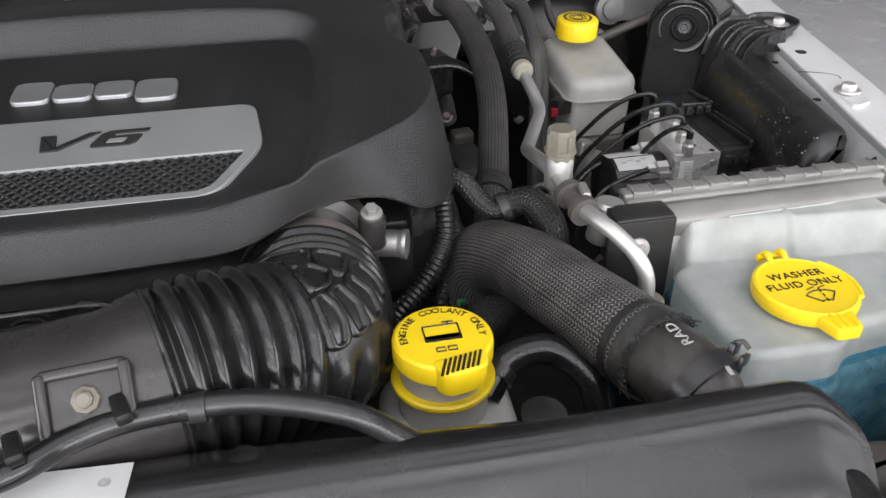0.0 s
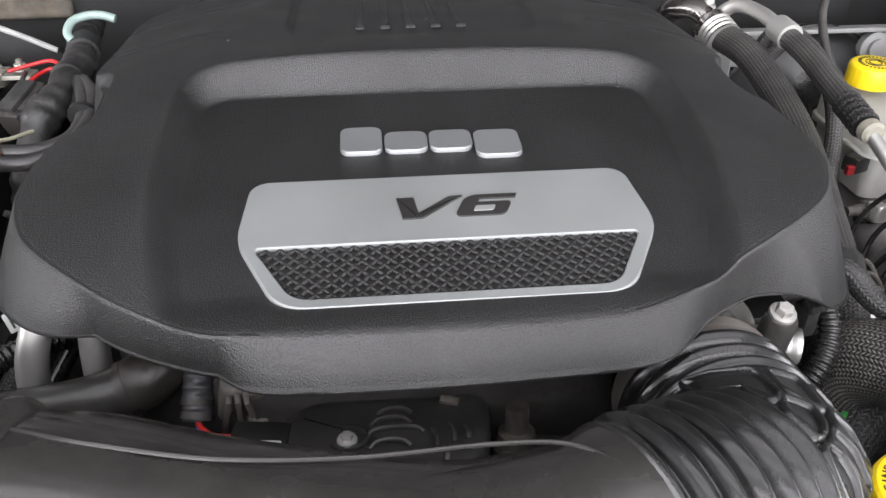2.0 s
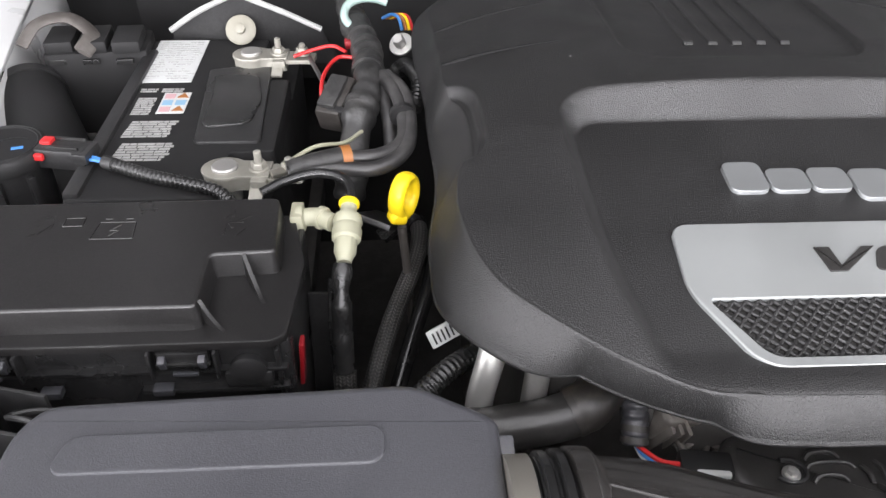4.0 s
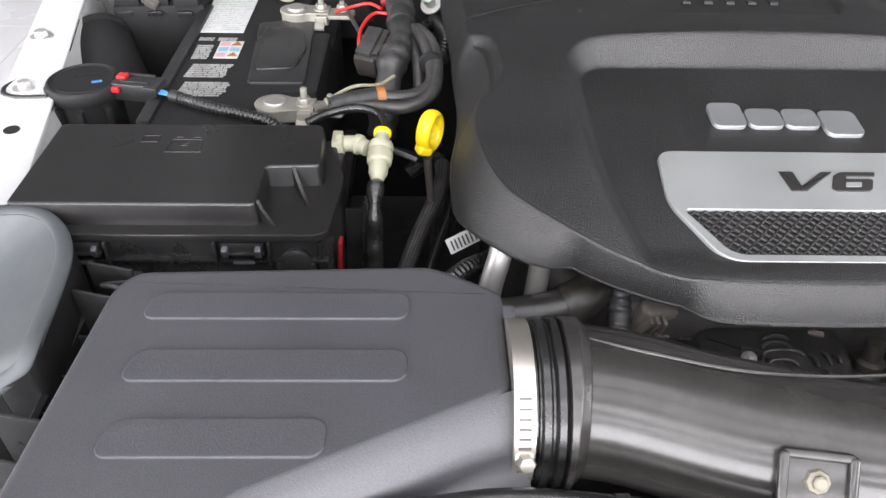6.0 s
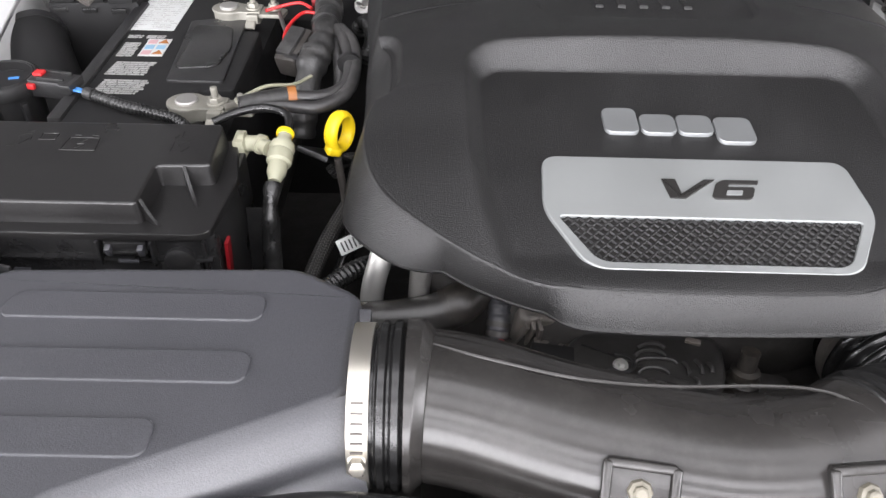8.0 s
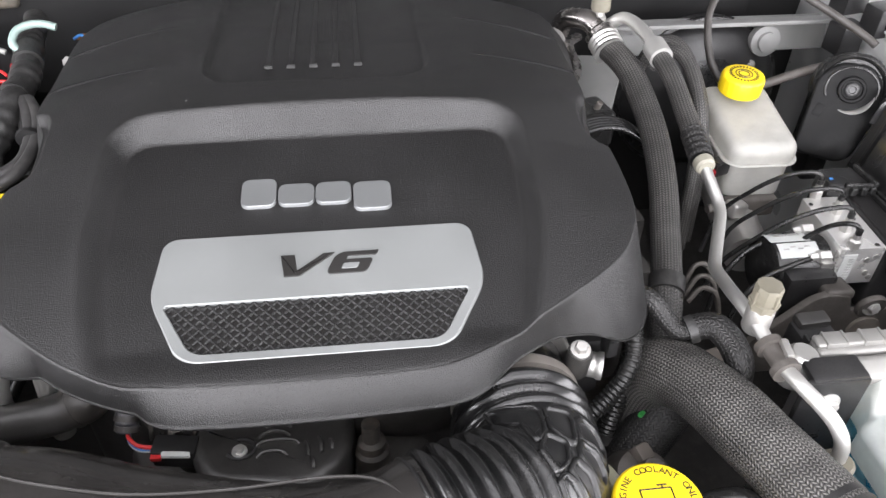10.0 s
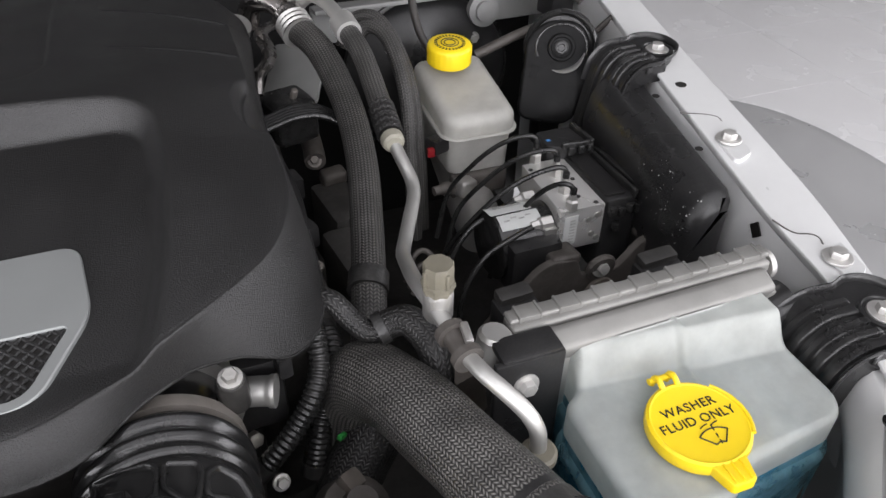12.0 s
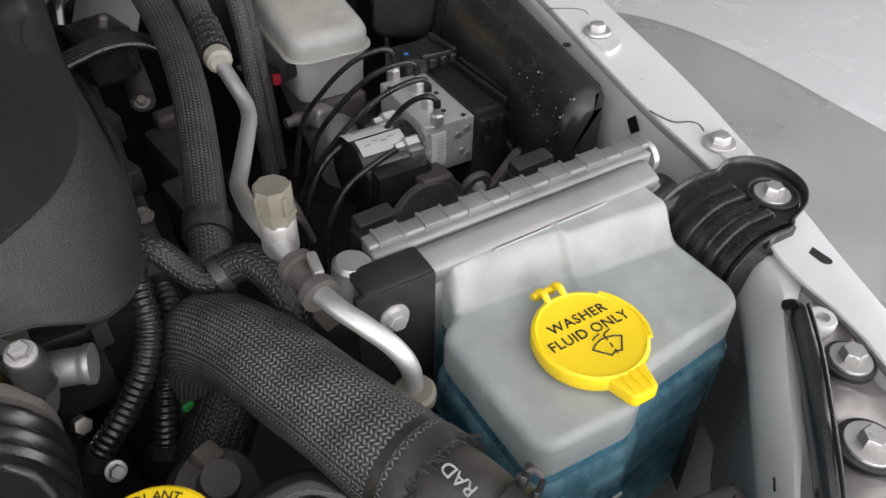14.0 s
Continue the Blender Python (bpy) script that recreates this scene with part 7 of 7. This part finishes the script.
part("shell", box((.034, .018, .018), pose(-.268, .450, 1.176, 0, 0, -8), .003), MATT, cn)
part("lock", box((.008, .006, .004), pose(-.281, .4425, 1.181), .001), RED, cn)
part("strip", box((.022, .005, .004), pose(-.266, .4415, 1.183, 0, 0, -6), .0015), LABEL, cn)
sk = thing("barcode_tag", (-.43, .545, 1.17), "white barcode tag on a wiring tube", "tag")
part("paper", box((.030, .003, .014), pose(-.429, .560, 1.199, -30, -14, 24), .001), LABEL, sk)
bars = bmesh.new()
for k in range(7):
    box((.0014, .0006, .009), pose(-.429, .560, 1.199, -30, -14, 24) @ pose(-.011 + .0036 * k, -.0018, 0), 0, bm=bars)
part("bars", bars, INK, sk)

# throttle body
tb = thing("throttle_body", (.03, .54, 1.12), "cast aluminium throttle body behind the bellows", "throttle body")
part("flange", tube([(-.003, .500, 1.178), (-.003, .53, 1.176)], .055, 40, 2), CAST, tb)
part("boss", lathe([(.0105, 0), (.0105, .022), (.009, .026)], pose(.046, .478, 1.200, 10), 20), GRUBBY, tb)
part("bolt", hexbolt((.046, .474, 1.2265), .0054, .006, .0082, (0, -.3, .95)), CAST, tb)
part("nipple", tube([(.045, .497, 1.188), (.062, .492, 1.188), (.0735, .488, 1.188)], lambda l, s: .0108 + (.0012 if s > .85 else 0), 20, 16), ALU, tb, "bright metal pipe stub")
part("motor_housing", box((.04, .05, .07), pose(.062, .53, 1.165), .008), BLACK, tb)
part("sensor_bracket", box((.010, .014, .022), pose(.082, .502, 1.200, 0, 0, 12), .002), BLACK, tb)
part("sensor_cap", box((.014, .010, .008), pose(.083, .497, 1.214, 10, 0, 12), .002), GLOSS, tb)
loom([(.112, .545, 1.212), (.1105, .523, 1.195), (.108, .507, 1.181), (.099, .494, 1.166), (.085, .486, 1.150), (.068, .479, 1.135), (.050, .476, 1.118)], .0078, "black corrugated wiring tube beside the bellows")
loom([(.125, .575, 1.15), (.126, .552, 1.150), (.119, .528, 1.140), (.104, .507, 1.120), (.09, .49, 1.08)], .0094, "thick black corrugated wiring tube")
solid("ground_bolt", hexbolt((.063, .452, 1.135), .0045, .005, .0065, (.2, -.8, .6)), CAST, "bright bolt beside the bellows", "bolt")
solid("pump_housing", lathe([(.03, 0), (.032, .02), (.026, .04), (.014, .045), (.012, .06)], pose(.105, .45, 1.06, 20, 10, 0), 24), GRIME, "grimy cast housing deep in the bay", "housing")
solid("sensor_block", box((.018, .016, .014), pose(.112, .455, 1.105, 20, 15, 30), .004), TAN, "pale plastic sensor deep in the bay", "sensor")
wo = thing("water_outlet", (.12, .53, 1.0), "pale dusty cast outlet deep beside the hoses", "casting")
part("body", tube([(.105, .555, 1.06), (.112, .545, 1.085), (.126, .538, 1.096), (.140, .532, 1.09)], lambda l, s: .013 + .003 * math.sin(s * 9), 18, 20), TAN, wo, "dusty beige casting")
part("flange", box((.030, .022, .008), pose(.135, .520, 1.085, 15, -10, 20), .003), CAST, wo)
part("bolt", hexbolt((.128, .508, 1.082), .005, .005, .007, (0, -.6, .8)), CAST, wo)
part("pipe", tube([(.08, .57, 1.04), (.09, .55, 1.055), (.113, .517, 1.058), (.125, .50, 1.05)], .007, 12, 20), GRIME, wo)
part("stay", box((.012, .05, .006), pose(.133, .60, 1.125, 10, 20, -10), .002), CAST, wo)
ng = thing("hex_plug", (.051, .502, 1.10), "small bright hexagon plug beside the bellows", "plug")
part("hexagon", hexbolt((.051, .502, 1.128), .0065, .007, .0, (.3, -.8, .5)), STEEL, ng)
part("stem", tube([(.051, .502, 1.128), (.049, .508, 1.12), (.046, .515, 1.105)], .004, 10, 8), CAST, ng)
solid("green_clip", box((.008, .004, .004), pose(.113, .475, 1.135, 0, 20, 40), .001), material("green_plastic", (.02, .18, .035), .45), "small green plastic clip", "clip")

# between the cover and the brake reservoir
vl = thing("valve_cover", (.12, .75, 1.0), "dark cast valve cover beside the engine cover", "valve cover")
part("casting", slab(rounded([(.06, .56), (.14, .58), (.15, .90), (.08, .92)], .02, 4), .95, 1.16, .015, 3), DARK, vl)
for y in (.64, .72, .80):
    part("bolt", hexbolt((.135, y, 1.161), .005, .006, .008), GREY_CAST, vl)
part("rail_pipe", tube([(.12, .60, 1.185), (.135, .70, 1.19), (.13, .82, 1.19)], .006, 12, 20), BLACK, vl)
part("injector_plug", box((.03, .024, .024), pose(.128, .665, 1.18, 0, 0, 20), .004), BLACK, vl)
part("injector_plug", box((.03, .024, .024), pose(.133, .745, 1.18, 0, 0, 12), .004), BLACK, vl)
cs = thing("coil_cover", (.14, .88, 1.1), "black sensor and cast pieces behind the cover", "sensor")
part("base", box((.05, .05, .05), pose(.163, .868, 1.188, 0, 0, 15), .01, 3), GLOSS, cs)
part("stud", lathe([(.004, 0), (.004, .012), (.003, .013)], pose(.168, .862, 1.210, 10, 15), 12), GREY_CAST, cs)
part("tower", tube([(.125, .975, 1.20), (.128, .965, 1.24), (.132, .955, 1.262)], .016, 18, 8), CAST, cs)
solid("lift_bracket", tube([(.183, 1.02, 1.232), (.160, .985, 1.236), (.162, .95, 1.228), (.152, .915, 1.228), (.138, .892, 1.228), (.132, .875, 1.215)], .0065, 10, 40, squash=lambda s: (1.3, .7)), CHROME, "cast metal lifting bracket", "bracket")
solid("heater_pipe", tube([(.25, .92, 1.235), (.27, .915, 1.258), (.285, .885, 1.25), (.285, .83, 1.215), (.28, .80, 1.15), (.278, .785, 1.05)], .0085, 16, 40), BRAID_FINE, "looped braided heater hose", "hose")
solid("heater_pipe", tube([(.245, .94, 1.225), (.265, .945, 1.255), (.288, .92, 1.255), (.298, .86, 1.215), (.295, .82, 1.15), (.292, .80, 1.05)], .0085, 16, 40), BRAID_FINE, "looped braided heater hose", "hose")

fl = thing("flat_loom", (.165, .82, 1.15), "flat ribbed black wiring band behind the cover", "wiring")
for k in range(5):
    part("strand", tube([(.105, .800 + .0055 * k, 1.206), (.139, .810 + .0055 * k, 1.211), (.165, .815 + .0055 * k, 1.214), (.19, .812 + .005 * k, 1.212), (.215, .800 + .004 * k, 1.200)], .0036, 10, 30), RUBBER, fl)
sb = thing("bearing_boss", (.185, .87, 1.0), "grey cast boss with a bolt deep beside the engine", "boss")
part("boss", tube([(.188, .905, 1.145), (.186, .875, 1.140), (.183, .850, 1.136)], .012, 18, 8), GRIME, sb)
part("bolt", hexbolt((.182, .850, 1.137), .005, .006, .008, (-.1, -.7, .7)), GREY_CAST, sb)
part("knob", box((.03, .02, .02), pose(.205, .868, 1.10, 10, 0, 10), .006, 3), GRIME, sb)
part("casting", box((.045, .085, .10), pose(.203, .83, 1.045, 0, 0, 8), .008, 2), DARK, sb, "grimy casting")
part("casting", box((.035, .085, .08), pose(.19, .742, 1.05, 0, 0, 8), .008, 2), DARK, sb)
for k in range(3):
    part("thin_line", tube([(.225, .66 - .01 * k, 1.10), (.24, .67 - .012 * k, 1.125 - .006 * k), (.255, .665 - .012 * k, 1.12 - .006 * k), (.265, .64, 1.08)], .0028, 8, 24), GRIME, sb)
# firewall right: booster, pale brace, cables, boxes
bo = thing("brake_booster", (.40, 1.08, 1.0), "round black brake booster at the firewall", "brake booster")
part("drum", lathe([(.05, 0), (.10, .008), (.118, .03), (.122, .06), (.118, .07), (.09, .09), (.045, .10)], Matrix.Translation((.40, 1.14, 1.10)) @ pose(0, 0, 0, 90), 48), BLACK, bo)
part("seam_band", lathe([(.122, .052), (.1255, .054), (.1255, .062), (.121, .064)], Matrix.Translation((.40, 1.14, 1.10)) @ pose(0, 0, 0, 90), 48), GLOSS, bo)
for k in range(4):
    part("stud", hexbolt((.40 + .085 * math.cos(k * 1.57 + .8), 1.052, 1.10 + .085 * math.sin(k * 1.57 + .8)), .006, .006, .009, (0, -1, 0)), ZINC, bo)
bz = thing("strut_brace", (.42, 1.13, 1.1), "pale metal brace plate with a rubber mount", "brace")
part("plate", box((.34, .012, .05), pose(.41, 1.085, 1.195, -15), .004), BODY_SHADED, bz)
part("flange", box((.34, .03, .006), pose(.41, 1.07, 1.220, -10), .002), BODY_SHADED, bz)
part("mount", lathe([(.022, 0), (.022, .012), (.014, .014), (.014, .02), (.006, .022)], Matrix.Translation((.475, 1.065, 1.195)) @ pose(0, 0, 0, 80), 24), BODY_SHADED, bz)
solid("left_brace", box((.07, .10, .006), pose(.190, .955, 1.195, 20, -10, -28), .003), BODY_SHADED, "body brace behind the hoses, toned grey for shade", "brace")
for z, y, r in ((1.335, 1.16, .016), (1.318, 1.135, .010)):
    solid("weatherstrip", tube([(-.95, y - .03, z - .01), (-.5, y - .01, z), (-.1, y, z), (.25, y, z), (.48, y, z - .015)], r, 14, 60), RUBBER, "black rubber cowl weatherstrip", "seal", group="cowl seals")
part("cowl_panel", box((1.3, .16, .02), pose(XC, 1.24, 1.325, 6), .004), BLACK, body, "black plastic cowl")
part("cowl_front", box((1.3, .012, .22), pose(XC, 1.175, 1.215), .003), MATT, body)
solid("cowl_clip", box((.04, .006, .014), pose(.262, 1.12, 1.305, -20), .003), LABEL, "small white clip on the cowl", "clip")
solid("brake_cable", tube([(.365, .925, 1.19), (.345, .955, 1.225), (.352, 1.0, 1.27), (.39, 1.03, 1.30), (.43, 1.03, 1.305), (.48, .985, 1.285), (.53, .94, 1.26), (.545, .92, 1.25)], .005, 12, 60), DULL_RUBBER, "brown-grey cable looping over the reservoir", "cable")
solid("brake_cable", tube([(.41, .93, 1.195), (.46, .925, 1.215), (.51, .92, 1.23)], .006, 12, 20), GRIME, "brown-grey cable to the horn", "cable")
solid("blue_wire", tube([(.415, 1.02, 1.31), (.43, 1.012, 1.306), (.448, .998, 1.298)], .0026, 8, 10), material("teal_plastic", (.12, .38, .42), .4), "short pale blue wire on the cable", "wire")
for x, y, z in ((.565, 1.03, 1.27), (.588, .985, 1.255), (.555, 1.0, 1.225)):
    solid("relay", box((.038, .032, .04), pose(x, y, z, 0, 0, 12), .003), BLACK, "black square relay at the wing corner", "relay", group="relays")
solid("hinge_bracket", box((.02, .07, .12), pose(.63, 1.06, 1.29, 0, 0, 14), .004), BODY, "silver hinge bracket at the cowl corner", "bracket")
solid("rubber_bumper", lathe([(.016, 0), (.017, .006), (.011, .012), (.012, .02), (.006, .024)], pose(.598, .975, 1.246, 12, 25, 0), 20), RUBBER, "black rubber bump stop on the rail", "bumper")

# ---- front panel over the radiator, hose, plate ----
fp = thing("radiator_shroud", (.08, .22, 1.05), "smooth black plastic panel over the radiator", "panel")
rows = []
for x in np.concatenate([[-.62], np.linspace(-.58, .25, 60), [.257, .263, .268, .272, .2745]]):
    e = max(0, (x - .245) / .030) ** 3
    b_ = float(smooth(-.12, .16, x))
    yb = .290 - .018 * b_ - .03 * e
    c_ = -.030 + .012 * b_
    rows.append([(x, yb, 1.10), (x, yb, 1.198 - .006 * e), (x, yb - .003, 1.206 - .008 * e), (x, yb - .008, 1.2105 - .010 * e), (x, yb + c_ + .006, 1.2135 - .014 * e), (x, yb + c_, 1.2132 - .016 * e),
                 (x, yb + c_ - .005, 1.2115 - .018 * e), (x, yb + c_ - .010, 1.2080 - .020 * e), (x, yb + c_ - .016, 1.2020 - .022 * e), (x, yb + c_ - .030, 1.187 - .022 * e), (x, yb + c_ - .055, 1.160), (x, yb + c_ - .07, 1.10)])
part("panel", loft(rows), SHROUD, fp, sharp=70)
part("end_wall", box((.010, .08, .09), pose(.266, .205, 1.140), .004), SHROUD, fp)
part("push_pin", lathe([(.0125, -.0005), (.0115, .0006), (.009, .0014), (.002, .0017)], pose(.110, .268, 1.2118, 4), 24), SHROUD, fp)
part("push_pin", lathe([(.0075, -.0005), (.007, .0006), (.005, .0012), (.002, .0014)], pose(-.045, .272, 1.2120, 2), 24), SHROUD, fp)
lp = part("info_label", box((.130, .032, .0006), pose(-.163, .266, 1.2142, 0, 0, -4), 0), LABEL, fp, "blank white paper label")
part("label_mark", lathe([(.003, 0), (.003, .0004)], pose(-.109, .267, 1.2148), 12), INK_GREY, lp)
fh = thing("front_hose", (-.2, .262, 1.2), "long black rubber hose along the shroud", "hose")
part("tube", tube([(-.56, .255, 1.205), (-.52, .280, 1.226), (-.46, .288, 1.228), (-.40, .291, 1.231), (-.30, .280, 1.228), (-.20, .262, 1.226), (-.151, .266, 1.229), (-.122, .282, 1.231), (-.09, .2895, 1.2325), (-.040, .2885, 1.2325), (.008, .275, 1.227), (.04, .268, 1.205)], .0066, 18, 120), RUBBER, fh, sharp=60)
for x, y, z in ((-.352, .2867, 1.2298), (-.064, .2892, 1.2326)):
    part("clip", tube([(x - .004, y, z), (x + .004, y, z)], .0078, 18, 2), BLACK, fh)
for x, y in ((-.142, .270), (-.098, .286)):
    part("hose_hook", box((.008, .018, .007), pose(x, y, 1.242, 0, 0, 20), .002), COVER_SMOOTH, duct)

# grille corner: plate with bolts, rubber strip, inner bracket
gp = thing("headlamp_bracket", (.40, .26, 1.0), "grey metal headlamp bracket with three washered bolts", "bracket")
LB = curve([(.462, .314), (.440, .290), (.402, .251), (.362, .208), (.32, .165)], 50)
RB = curve([(.482, .306), (.478, .285), (.452, .240), (.41, .185), (.37, .15)], 50)
rows = []
for i in range(51):
    u0 = i / 50
    row = []
    for v in np.linspace(0, 1, 15):
        x, y = LB[i] + (RB[i] - LB[i]) * v
        d = min(math.hypot(x - .4535, y - .2705), math.hypot(x - .413, y - .2275))
        z = 1.182 + .005 * math.sin(v * math.pi) - .005 * float(smooth(.026, .016, d)) + .003 * math.sin(u0 * 21 + v * 3) * v * (1 - v) * 2
        row.append((x, y, z))
    rows.append([(row[0][0], row[0][1], 1.165)] + row + [(row[-1][0] - .002, row[-1][1] + .002, 1.165)])
part("plate", loft(rows), STAINED, gp, "stained grey metal plate", sharp=60)
for x, y, r in ((.4535, .2705, .0135), (.413, .2275, .0155)):
    part("washer", lathe([(r * 1.12, -.003), (r * 1.12, .0005), (r * .9, .0012)], pose(x, y, 1.186), 28), BLACK, gp)
    part("bolt", hexbolt((x, y, 1.187), .0074, .008, r * .92), CAST, gp, "large washered bolt")
part("hex_socket", lathe([(.0085, 0), (.0092, .002), (.0092, .010), (.0082, .0115), (.0046, .0115), (.0046, .006)], pose(.459, .298, 1.184), 24), LABEL, gp, "white plastic socket screw")
STRIP = [(.4505, .319, 1.191), (.446, .308, 1.196), (.424, .282, 1.197), (.396, .252, 1.195), (.362, .216, 1.19), (.32, .172, 1.18)]
ws = thing("rubber_strip", (.40, .26, 1.16), "black rubber seal strip along the bracket", "seal")
part("blade", tube(STRIP, lambda l, s: .0052 * min(1, .25 + s * 8), 10, 50, squash=lambda s: (.9, 2.4)), RUBBER, ws)
part("bead", tube([(x + .0035, y - .0035, z + .009) for x, y, z in STRIP[1:]], .0014, 8, 40), GLOSS, ws)
pb = thing("perforated_bracket", (.425, .335, 1.0), "dark narrow bracket with two holes beside the bottle", "bracket")
pm = pose(.428, .338, 1.085, 0, 0, -35)
part("sheet", tube([pm @ Vector(q) for q in ((0, .02, .075), (0, .010, .03), (0, -.002, -.02), (0, -.008, -.075))], .020, 16, 20, squash=lambda s: (.12, 1)), GRIME, pb)
for z_ in (.022, .030):
    part("hole", box((.008, .004, .010), pm @ pose(-.002, .004 if z_ < .025 else .016, z_, 0, 0, 0), .0018), LABEL, pb)
solid("lower_guard", slab(rounded([(.28, .235), (.36, .235), (.372, .262), (.30, .275)], .012, 4), 1.08, 1.145, .01, 3), GRIME, "dirty black plastic guard below the bottle", "guard")
